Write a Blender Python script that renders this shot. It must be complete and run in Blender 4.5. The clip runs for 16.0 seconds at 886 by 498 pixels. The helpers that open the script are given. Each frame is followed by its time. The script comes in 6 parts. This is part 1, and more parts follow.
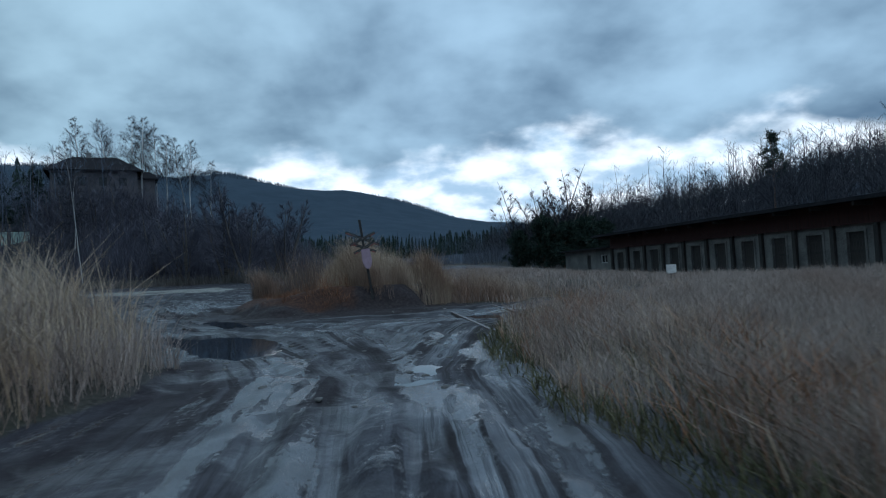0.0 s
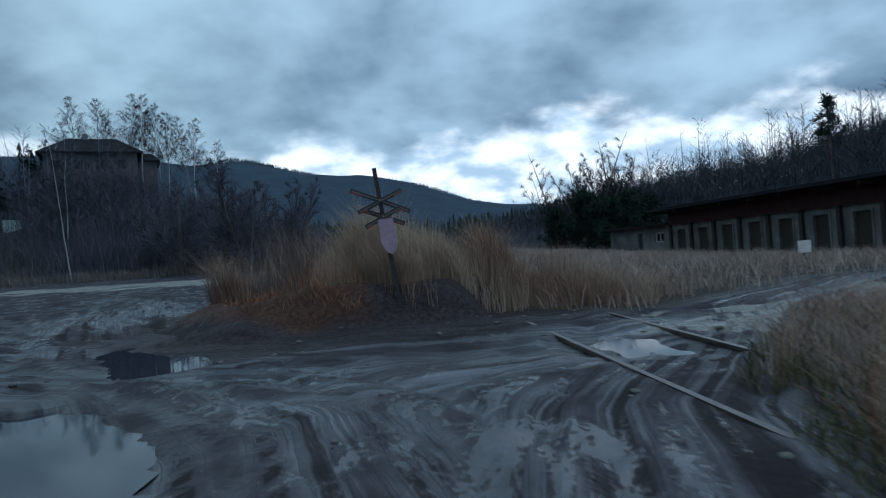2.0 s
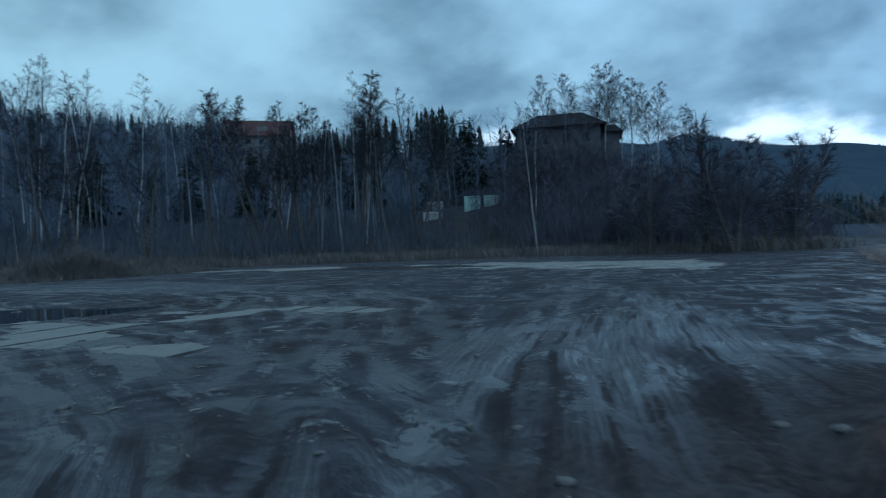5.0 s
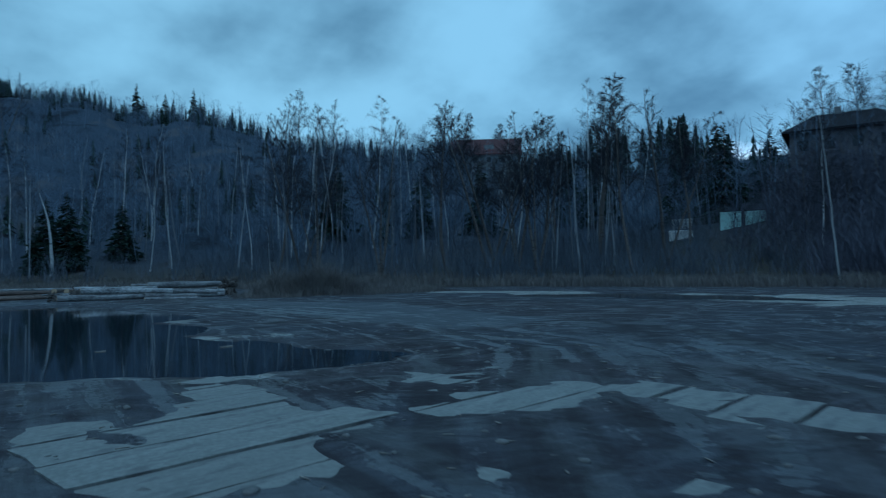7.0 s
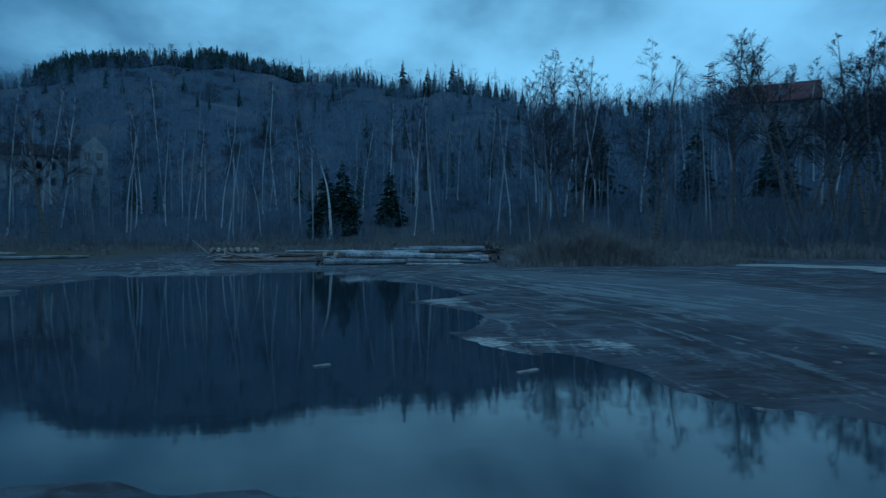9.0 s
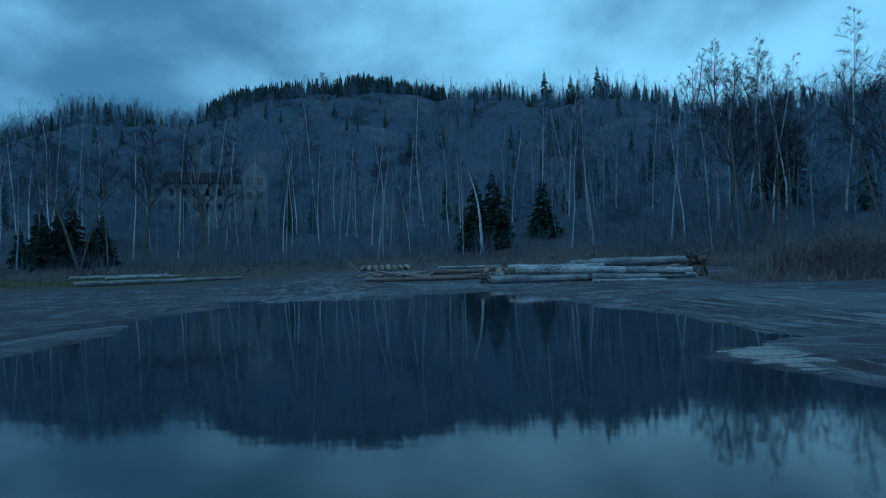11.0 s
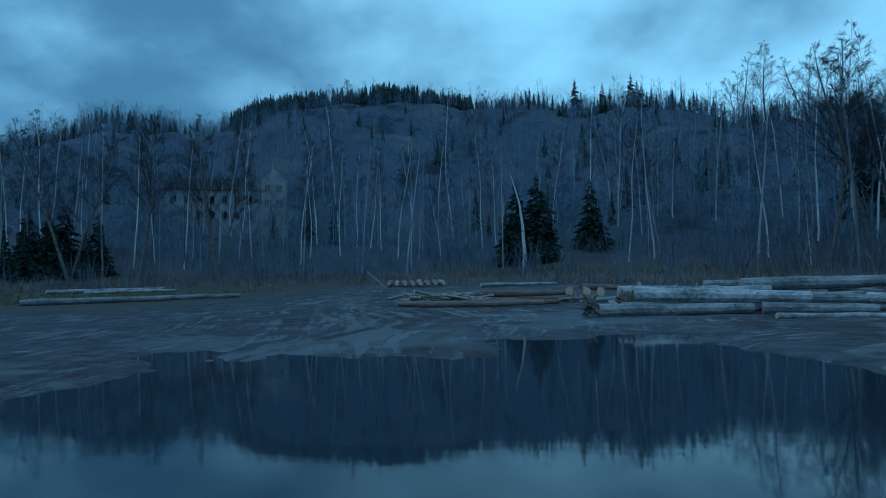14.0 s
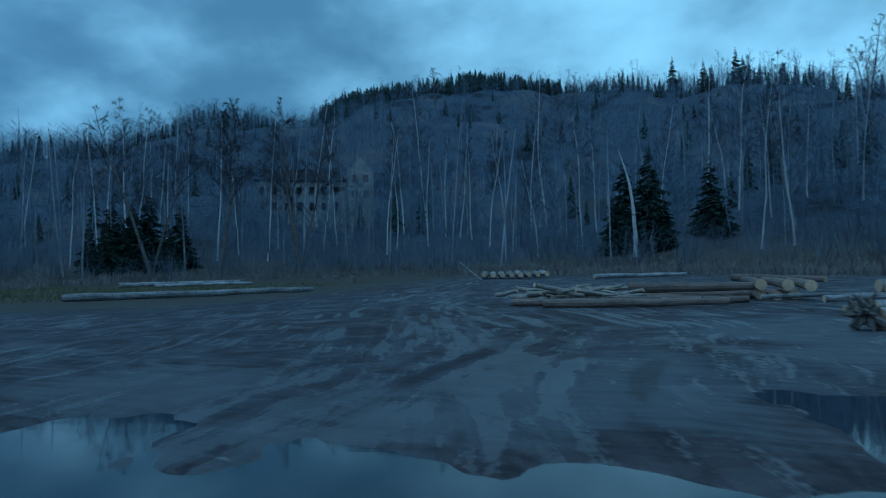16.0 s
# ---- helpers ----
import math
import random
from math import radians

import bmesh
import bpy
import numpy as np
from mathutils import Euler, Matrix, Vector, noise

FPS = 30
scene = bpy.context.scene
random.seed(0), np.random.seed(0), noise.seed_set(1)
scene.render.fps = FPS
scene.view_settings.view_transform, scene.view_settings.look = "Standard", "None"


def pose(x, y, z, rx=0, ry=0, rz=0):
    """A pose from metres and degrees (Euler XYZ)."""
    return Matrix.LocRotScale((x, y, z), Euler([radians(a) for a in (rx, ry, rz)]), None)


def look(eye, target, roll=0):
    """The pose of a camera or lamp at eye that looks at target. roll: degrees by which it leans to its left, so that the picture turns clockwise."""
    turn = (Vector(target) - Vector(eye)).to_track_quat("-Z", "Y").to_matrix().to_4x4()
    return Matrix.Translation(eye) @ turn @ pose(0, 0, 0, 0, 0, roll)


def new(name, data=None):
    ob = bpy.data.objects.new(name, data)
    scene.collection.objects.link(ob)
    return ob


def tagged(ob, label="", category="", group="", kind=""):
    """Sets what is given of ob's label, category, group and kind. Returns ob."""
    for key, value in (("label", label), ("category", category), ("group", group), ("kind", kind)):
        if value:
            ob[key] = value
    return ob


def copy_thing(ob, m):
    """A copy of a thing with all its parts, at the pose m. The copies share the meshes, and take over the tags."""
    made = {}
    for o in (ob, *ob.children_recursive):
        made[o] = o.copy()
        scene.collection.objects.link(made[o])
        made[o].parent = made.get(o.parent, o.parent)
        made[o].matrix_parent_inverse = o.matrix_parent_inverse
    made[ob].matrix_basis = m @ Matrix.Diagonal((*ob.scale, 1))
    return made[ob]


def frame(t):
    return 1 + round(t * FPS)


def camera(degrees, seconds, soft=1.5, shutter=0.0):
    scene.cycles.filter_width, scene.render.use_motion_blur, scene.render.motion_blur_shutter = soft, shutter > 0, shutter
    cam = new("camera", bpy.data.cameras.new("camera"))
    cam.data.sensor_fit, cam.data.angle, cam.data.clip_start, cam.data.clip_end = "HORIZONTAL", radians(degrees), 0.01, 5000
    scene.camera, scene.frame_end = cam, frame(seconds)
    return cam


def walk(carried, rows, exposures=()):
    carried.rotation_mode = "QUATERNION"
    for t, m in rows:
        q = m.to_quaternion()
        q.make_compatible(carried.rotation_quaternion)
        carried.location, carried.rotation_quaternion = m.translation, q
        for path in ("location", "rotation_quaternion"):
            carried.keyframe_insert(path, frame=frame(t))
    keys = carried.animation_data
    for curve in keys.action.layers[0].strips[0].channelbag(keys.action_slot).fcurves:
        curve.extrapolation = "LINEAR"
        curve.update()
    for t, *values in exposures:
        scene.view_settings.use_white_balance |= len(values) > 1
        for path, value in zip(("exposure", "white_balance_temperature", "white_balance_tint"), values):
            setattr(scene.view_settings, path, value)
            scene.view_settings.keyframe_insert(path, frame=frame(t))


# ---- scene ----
PATH = [
    (0, (-3.284, -0.366, 1.453), (-3.237, 1.633, 1.483), -2.8),
    (0.5, (-3.472, 1.815, 1.442), (-3.424, 3.814, 1.423), -2.8),
    (1, (-3.666, 3.826, 1.384), (-3.612, 5.825, 1.413), -2.9),
    (1.5, (-3.835, 5.764, 1.385), (-3.788, 7.763, 1.41), -3.5),
    (2, (-4.11, 7.612, 1.38), (-4.121, 9.612, 1.362), -3.8),
    (2.5, (-4.485, 9.39, 1.346), (-4.58, 11.387, 1.403), -2.2),
    (3, (-4.934, 11.052, 1.361), (-5.169, 13.037, 1.428), -1.8),
    (3.5, (-5.605, 12.513, 1.347), (-6.156, 14.435, 1.358), -1.1),
    (4, (-6.508, 13.813, 1.313), (-7.352, 15.627, 1.301), -1.4),
    (6.5, (-13.676, 18.604, 1.381), (-15.281, 19.796, 1.418), -1.9),
    (7, (-15.315, 19.13, 1.447), (-17.008, 20.193, 1.517), -0.9),
    (7.5, (-16.919, 19.619, 1.425), (-18.715, 20.494, 1.516), 0.4),
    (8, (-18.805, 19.968, 1.476), (-20.678, 20.668, 1.488), 1.5),
    (8.5, (-20.528, 20.196, 1.456), (-22.457, 20.725, 1.457), 0.3),
    (9, (-22.013, 20.226, 1.429), (-23.982, 20.577, 1.401), -0.2),
    (9.5, (-23.462, 20.103, 1.363), (-25.455, 20.275, 1.377), -1.3),
    (10, (-25.048, 19.851, 1.313), (-27.047, 19.879, 1.321), -2.0),
    (12.5, (-33.539, 18.085, 1.459), (-35.533, 17.944, 1.508), -1.0),
    (13, (-35.287, 17.762, 1.419), (-37.281, 17.619, 1.479), -0.6),
    (13.5, (-36.924, 17.479, 1.467), (-38.918, 17.319, 1.473), 0.0),
    (14, (-38.659, 17.043, 1.472), (-40.652, 16.887, 1.539), -1.1),
    (14.5, (-40.42, 16.673, 1.385), (-42.411, 16.491, 1.404), 0.3),
    (15, (-42.202, 16.304, 1.348), (-44.19, 16.089, 1.384), -0.5),
    (15.5, (-43.964, 15.847, 1.313), (-45.942, 15.556, 1.365), -1.8),
    (16, (-45.565, 15.27, 1.315), (-47.52, 14.848, 1.363), -1.4),
]
EXPOSURES = [(0, 0.03, 5770, 8), (3.0, 0.05, 5770, 8), (4.2, 0.06, 5400, 5), (6.3, -0.15, 4760, -4), (8.5, -0.18, 4130, -7), (10.2, -0.03, 4170, -10), (12.5, 0.1, 4230, -10), (16, 0.1, 4290, -9)]
cam = camera(69.0, 16.0, soft=1.05, shutter=0.3)
walk(cam, [(t, look(eye, target, roll)) for t, eye, target, roll in PATH], exposures=EXPOSURES)

# ---- sky: overcast dusk, a brighter gap under the cloud deck ----
SUN_EL, SUN_AZ = radians(68), radians(140)
world = bpy.data.worlds.new("dusk_sky")
scene.world = world
world.use_nodes = True
wt = world.node_tree
wt.nodes.clear()


def wnode(kind, **values):
    n = wt.nodes.new(kind)
    for key, value in values.items():
        if key in n.inputs:
            n.inputs[key].default_value = value
    return n


def wmath(op, a, b, c=None):
    n = wt.nodes.new("ShaderNodeMath")
    n.operation = op
    for i, v in enumerate((a, b, c)):
        if v is None:
            continue
        if isinstance(v, (int, float)):
            n.inputs[i].default_value = v
        else:
            wt.links.new(v, n.inputs[i])
    return n.outputs[0]


def wmix(fac, a, b):
    n = wt.nodes.new("ShaderNodeMix")
    n.data_type = "RGBA"
    for i, v in ((0, fac), (6, a), (7, b)):
        if isinstance(v, (int, float, tuple)):
            n.inputs[i].default_value = v
        else:
            wt.links.new(v, n.inputs[i])
    return n.outputs[2]


def wramp(fac, lo, hi):
    n = wt.nodes.new("ShaderNodeMapRange")
    n.interpolation_type = "SMOOTHSTEP"
    n.inputs["From Min"].default_value, n.inputs["From Max"].default_value = lo, hi
    wt.links.new(fac, n.inputs["Value"])
    return n.outputs["Result"]


coord = wnode("ShaderNodeTexCoord")
sep = wnode("ShaderNodeSeparateXYZ")
wt.links.new(coord.outputs["Generated"], sep.inputs[0])
up = wmath("MAXIMUM", sep.outputs[2], 0.0)
flat = wmath("ADD", up, 0.42)
plane = wnode("ShaderNodeCombineXYZ")
wt.links.new(wmath("DIVIDE", sep.outputs[0], flat), plane.inputs[0])
wt.links.new(wmath("DIVIDE", sep.outputs[1], flat), plane.inputs[1])
big = wnode("ShaderNodeTexNoise", Scale=2.3, Detail=5.0, Roughness=0.48, Distortion=0.12)
fine = wnode("ShaderNodeTexNoise", Scale=6.5, Detail=5.0, Roughness=0.5, Distortion=0.0)
edge = wnode("ShaderNodeTexNoise", Scale=4.0, Detail=5.0, Roughness=0.5)
for n in (big, fine, edge):
    wt.links.new(plane.outputs[0], n.inputs["Vector"])
body = wmath("ADD", wmath("MULTIPLY", big.outputs[0], 0.82), wmath("MULTIPLY", fine.outputs[0], 0.22))
after = wmath("POWER", wmath("MAXIMUM", wmath("SUBTRACT", wmath("MULTIPLY", sep.outputs[1], 0.10), wmath("MULTIPLY", sep.outputs[0], 0.99)), 0.0), 9.0)
body = wmath("ADD", body, wmath("MULTIPLY", wmath("SUBTRACT", wmath("MINIMUM", up, 0.5), 0.28), 0.32))
body = wmath("ADD", body, wmath("MULTIPLY", after, 0.25))
south = wmath("POWER", wmath("MAXIMUM", wmath("SUBTRACT", wmath("MULTIPLY", sep.outputs[0], -0.78), wmath("MULTIPLY", sep.outputs[1], 0.62)), 0.0), 3.0)
body = wmath("SUBTRACT", body, wmath("MULTIPLY", south, 0.16))
north_lift = wmath("POWER", wmath("MAXIMUM", sep.outputs[1], 0.0), 3.0)
body = wmath("ADD", body, wmath("MULTIPLY", north_lift, 0.05))
nishita = wnode("ShaderNodeTexSky")
nishita.sky_type, nishita.sun_disc, nishita.sun_elevation, nishita.sun_rotation = "NISHITA", False, SUN_EL, SUN_AZ
deck = wmix(wramp(body, 0.33, 0.74), (0.112, 0.182, 0.262, 1), (0.44, 0.61, 0.735, 1))
west = wmath("MULTIPLY", wmath("MAXIMUM", wmath("MULTIPLY", sep.outputs[0], -1.0), 0.0), 1.0)
teal = wnode("ShaderNodeVectorMath")
teal.operation = "MULTIPLY"
wt.links.new(deck, teal.inputs[0])
teal.inputs[1].default_value = (1.03, 1.02, 0.90)
deck = wmix(west, deck, teal.outputs[0])
haze = wmix(0.004, deck, nishita.outputs[0])
gap_edge = wmath("ADD", up, wmath("MULTIPLY", wmath("SUBTRACT", edge.outputs[0], 0.5), 0.20))
north = wmath("MULTIPLY", wmath("MAXIMUM", wmath("ADD", sep.outputs[1], wmath("MULTIPLY", sep.outputs[0], 0.25)), 0.0), 0.092)
gap = wmath("SUBTRACT", 1.0, wramp(wmath("SUBTRACT", gap_edge, north), 0.045, 0.095))
gap_tint = wmix(wramp(fine.outputs[0], 0.36, 0.62), (0.46, 0.62, 0.76, 1), (1.12, 1.17, 1.20, 1))
shown = wmix(gap, haze, gap_tint)
back = wnode("ShaderNodeBackground", Strength=1.0)
wt.links.new(shown, back.inputs[0])
out = wnode("ShaderNodeOutputWorld")
wt.links.new(back.outputs[0], out.inputs[0])

sun_data = bpy.data.lights.new("sun", "SUN")
sun_data.energy, sun_data.angle, sun_data.color = 0.42, radians(60), (1.0, 0.97, 0.93)
sun = new("sun", sun_data)
sun.matrix_world = look((0, 0, 50), (-math.sin(SUN_AZ) * 50, -math.cos(SUN_AZ) * 50, 50 - 50 * math.tan(SUN_EL)))


# ---- materials ----
class Shader:
    """A small helper that builds a node material."""

    def __init__(self, name):
        self.m = bpy.data.materials.new(name)
        self.m.use_nodes = True
        self.t = self.m.node_tree
        self.bsdf = self.t.nodes["Principled BSDF"]
        self.co = self.node("ShaderNodeTexCoord").outputs["Object"]

    def node(self, kind):
        return self.t.nodes.new(kind)

    def put(self, value, socket):
        if isinstance(value, (int, float, tuple)):
            socket.default_value = value
        else:
            self.t.links.new(value, socket)

    def noise(self, scale, detail=5.0, rough=0.55, stretch=None, distort=0.0):
        n = self.node("ShaderNodeTexNoise")
        n.inputs["Scale"].default_value, n.inputs["Detail"].default_value = scale, detail
        n.inputs["Roughness"].default_value, n.inputs["Distortion"].default_value = rough, distort
        co = self.co
        if stretch:
            mp = self.node("ShaderNodeMapping")
            mp.inputs["Scale"].default_value = stretch
            self.put(co, mp.inputs[0])
            co = mp.outputs[0]
        self.put(co, n.inputs["Vector"])
        return n.outputs[0]

    def attr(self, name):
        n = self.node("ShaderNodeAttribute")
        n.attribute_name = name
        return n.outputs["Fac"]

    def ramp(self, fac, lo, hi, a=0.0, b=1.0):
        n = self.node("ShaderNodeMapRange")
        n.interpolation_type = "SMOOTHSTEP"
        self.put(fac, n.inputs["Value"])
        for key, v in (("From Min", lo), ("From Max", hi), ("To Min", a), ("To Max", b)):
            n.inputs[key].default_value = v
        return n.outputs["Result"]

    def math(self, op, a, b):
        n = self.node("ShaderNodeMath")
        n.operation = op
        self.put(a, n.inputs[0])
        self.put(b, n.inputs[1])
        return n.outputs[0]

    def mix(self, fac, a, b):
        n = self.node("ShaderNodeMix")
        n.data_type = "RGBA"
        self.put(fac, n.inputs[0])
        for v, i in ((a, 6), (b, 7)):
            self.put((*v, 1) if isinstance(v, tuple) else v, n.inputs[i])
        return n.outputs[2]

    def rand(self):
        return self.node("ShaderNodeObjectInfo").outputs["Random"]

    def island(self):
        return self.node("ShaderNodeNewGeometry").outputs["Random Per Island"]

    def done(self, colour, rough=0.8, bump=None, strength=0.3, dist=0.02, metal=0.0, spec=None):
        self.put((*colour, 1) if isinstance(colour, tuple) else colour, self.bsdf.inputs["Base Color"])
        self.put(rough, self.bsdf.inputs["Roughness"])
        self.bsdf.inputs["Metallic"].default_value = metal
        if spec is not None:
            self.put(spec, self.bsdf.inputs["Specular IOR Level"])
        if bump is not None:
            b = self.node("ShaderNodeBump")
            b.inputs["Strength"].default_value, b.inputs["Distance"].default_value = strength, dist
            self.put(bump, b.inputs["Height"])
            self.put(b.outputs[0], self.bsdf.inputs["Normal"])
        return self.m


def plain(name, a, b, scale, rough=0.8, fine=30.0, strength=0.3, dist=0.01, metal=0.0, per=None, stretch=None, spec=None):
    """Two tones mixed at two scales, with fine relief; per: vary by object or island too."""
    s = Shader(name)
    n1, n2 = s.noise(scale, 6, 0.6, stretch), s.noise(fine, 4, 0.6, stretch)
    fac = s.ramp(s.math("ADD", s.math("MULTIPLY", n1, 0.6), s.math("MULTIPLY", n2, 0.4)), 0.35, 0.65)
    col = s.mix(fac, a, b)
    if per:
        r = s.rand() if per == "object" else s.island()
        col = s.mix(s.ramp(r, 0, 1, 0.0, 0.55), col, tuple(v * 0.55 for v in a))
    rg = s.ramp(n1, 0.3, 0.7, max(0.05, rough - 0.12), min(1.0, rough + 0.12))
    return s.done(col, rg, n2, strength, dist, metal, spec)


def make_ground():
    s = Shader("wet_mud_and_gravel")
    n_big, n_mid, n_fine = s.noise(0.35, 5, 0.6), s.noise(1.7, 6, 0.62, None, 0.15), s.noise(14, 5, 0.65)
    grit = s.noise(55, 3, 0.7)
    mud = s.mix(s.ramp(n_mid, 0.35, 0.65), (0.024, 0.020, 0.023), (0.052, 0.045, 0.050))
    mud = s.mix(s.ramp(n_fine, 0.45, 0.75, 0.0, 0.6), mud, (0.072, 0.063, 0.068))
    gravel = s.mix(s.ramp(grit, 0.35, 0.68), (0.022, 0.022, 0.028), (0.072, 0.073, 0.088))
    col = s.mix(s.math("MULTIPLY", s.attr("gravel"), s.ramp(n_mid, 0.3, 0.62)), mud, gravel)
    cracks = s.noise(1.0, 5, 0.6, None, 0.0)
    turned = s.node("ShaderNodeMapping")
    turned.vector_type = "TEXTURE"
    turned.inputs["Rotation"].default_value = (0, 0, 1.4)
    turned.inputs["Scale"].default_value = (1.5, 0.17, 1.0)
    s.put(s.co, turned.inputs[0])
    s.put(turned.outputs[0], cracks.node.inputs["Vector"])
    pale_f = s.math("ADD", s.math("MULTIPLY", s.attr("pale"), 0.98), s.math("ADD", s.math("MULTIPLY", s.math("SUBTRACT", n_fine, 0.5), 0.35), s.math("MULTIPLY", s.math("SUBTRACT", cracks, 0.52), 3.2)))
    pale_f = s.ramp(pale_f, 0.40, 0.66)
    pale_c = s.mix(s.ramp(n_fine, 0.3, 0.7), (0.16, 0.157, 0.143), (0.33, 0.325, 0.295))
    col = s.mix(pale_f, col, pale_c)
    film = s.math("MULTIPLY", s.math("MULTIPLY", s.ramp(s.math("ADD", s.math("MULTIPLY", cracks, 0.6), s.math("MULTIPLY", n_mid, 0.4)), 0.48, 0.62), s.ramp(n_big, 0.38, 0.6, 0.25, 0.8)), s.ramp(s.attr("track_sheen"), 0.0, 0.3, 1.0, 0.3))
    col = s.mix(film, col, s.mix(n_fine, (0.048, 0.048, 0.056), (0.098, 0.098, 0.108)))
    col = s.mix(s.math("MULTIPLY", s.ramp(cracks, 0.44, 0.34), 0.6), col, (0.016, 0.016, 0.020))
    silt_sheen = s.ramp(s.math("ADD", s.attr("silt_sheen"), s.math("ADD", s.math("MULTIPLY", s.math("SUBTRACT", n_mid, 0.5), 0.7), s.math("MULTIPLY", s.math("SUBTRACT", cracks, 0.5), 1.0))), 0.30, 1.15)
    # silt tone raised to include the sheen of shallow water
    col = s.mix(silt_sheen, col, (0.062, 0.065, 0.075))
    red_f = s.ramp(s.math("ADD", s.attr("red"), s.math("MULTIPLY", s.math("SUBTRACT", n_mid, 0.5), 0.9)), 0.35, 0.75)
    red_c = s.mix(s.ramp(n_fine, 0.3, 0.7), (0.034, 0.020, 0.017), (0.10, 0.052, 0.035))
    col = s.mix(s.ramp(s.math("ADD", s.attr("soil"), s.math("MULTIPLY", s.math("SUBTRACT", n_mid, 0.5), 0.5)), 0.3, 0.7), col, s.mix(s.ramp(n_fine, 0.3, 0.75), (0.018, 0.015, 0.017), (0.06, 0.048, 0.048)))
    col = s.mix(red_f, col, red_c)
    turf = s.mix(s.ramp(n_fine, 0.3, 0.7), (0.038, 0.036, 0.035), (0.092, 0.083, 0.074))
    turf = s.mix(s.ramp(n_big, 0.4, 0.7, 0.0, 0.5), turf, (0.044, 0.047, 0.030))
    col = s.mix(s.ramp(s.math("ADD", s.attr("turf"), s.math("MULTIPLY", s.math("SUBTRACT", n_mid, 0.5), 0.6)), 0.4, 0.6), col, turf)
    patch = s.noise(0.05, 5, 0.65)
    # hillside floor, with the blue mist over the slope put into its colour
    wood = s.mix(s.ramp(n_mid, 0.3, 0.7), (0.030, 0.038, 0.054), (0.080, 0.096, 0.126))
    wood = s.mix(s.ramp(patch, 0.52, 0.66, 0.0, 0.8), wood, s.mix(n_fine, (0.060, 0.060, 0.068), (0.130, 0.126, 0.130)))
    # dark patches paint the shade between the trees
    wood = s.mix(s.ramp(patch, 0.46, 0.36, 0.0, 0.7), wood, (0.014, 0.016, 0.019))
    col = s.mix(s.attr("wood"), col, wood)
    # distance haze on the far mountain, mixed in as a blue ground colour
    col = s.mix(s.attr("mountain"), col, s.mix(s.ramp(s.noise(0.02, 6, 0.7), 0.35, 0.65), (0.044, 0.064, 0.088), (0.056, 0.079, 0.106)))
    wet = s.ramp(s.math("ADD", s.noise(0.8, 5, 0.6, None, 0.8), s.math("MULTIPLY", s.attr("rut"), 0.2)), 0.47, 0.66)
    dry = s.math("MAXIMUM", s.attr("turf"), s.attr("wood"))
    wet = s.math("MULTIPLY", wet, s.math("SUBTRACT", 1.0, dry))
    way = s.node("ShaderNodeCombineXYZ")
    s.put(s.math("ADD", s.math("MULTIPLY", s.attr("lat"), 5.0), s.math("ADD", s.math("MULTIPLY", n_big, 0.7), s.math("MULTIPLY", n_mid, 0.12))), way.inputs[0])
    s.put(s.math("MULTIPLY", s.attr("lon"), 0.30), way.inputs[1])
    sn = s.node("ShaderNodeTexNoise")
    sn.inputs["Scale"].default_value, sn.inputs["Detail"].default_value, sn.inputs["Roughness"].default_value = 1.3, 5.0, 0.55
    s.put(way.outputs[0], sn.inputs["Vector"])
    streak = sn.outputs[0]
    driven = s.attr("driven")
    way2 = s.node("ShaderNodeCombineXYZ")
    s.put(s.math("ADD", s.math("MULTIPLY", s.attr("lat"), 1.05), s.math("MULTIPLY", n_big, 0.8)), way2.inputs[0])
    s.put(s.math("MULTIPLY", s.attr("lon"), 0.16), way2.inputs[1])
    bn = s.node("ShaderNodeTexNoise")
    bn.inputs["Scale"].default_value, bn.inputs["Detail"].default_value, bn.inputs["Roughness"].default_value = 1.3, 3.0, 0.5
    s.put(way2.outputs[0], bn.inputs["Vector"])
    band = s.ramp(bn.outputs[0], 0.32, 0.56)
    col = s.mix(s.math("MULTIPLY", s.math("MULTIPLY", driven, 0.5), s.ramp(streak, 0.46, 0.36)), col, (0.022, 0.018, 0.018))
    # sky sheen on the wet wheel bands, painted in as pale grey
    col = s.mix(s.math("MULTIPLY", s.math("MULTIPLY", driven, s.attr("track_sheen")), s.math("MULTIPLY", band, s.ramp(streak, 0.36, 0.50))), col, s.mix(s.ramp(n_mid, 0.3, 0.7), (0.085, 0.089, 0.106), (0.185, 0.193, 0.220)))
    wet = s.mix(driven, s.math("MULTIPLY", wet, 0.75), s.math("MULTIPLY", band, s.ramp(streak, 0.36, 0.50, 0.15, 1.0)))
    # broken films of standing wet, drawn out along the wheel marks
    way4 = s.node("ShaderNodeCombineXYZ")
    s.put(s.math("ADD", s.math("MULTIPLY", s.attr("lat"), 3.0), s.math("MULTIPLY", n_big, 1.2)), way4.inputs[0])
    s.put(s.math("MULTIPLY", s.attr("lon"), 0.75), way4.inputs[1])
    drawn = s.node("ShaderNodeTexNoise")
    drawn.inputs["Scale"].default_value, drawn.inputs["Detail"].default_value, drawn.inputs["Roughness"].default_value = 1.3, 6.0, 0.62
    s.put(way4.outputs[0], drawn.inputs["Vector"])
    slick = s.math("ADD", s.math("MULTIPLY", s.attr("tread"), 0.16), s.math("ADD", s.math("MULTIPLY", drawn.outputs[0], 0.50), s.math("ADD", s.math("MULTIPLY", n_fine, 0.22), s.math("MULTIPLY", s.noise(0.55, 3, 0.5), 0.28))))
    slick = s.math("MULTIPLY", s.ramp(slick, 0.505, 0.585), s.math("SUBTRACT", 1.0, dry))
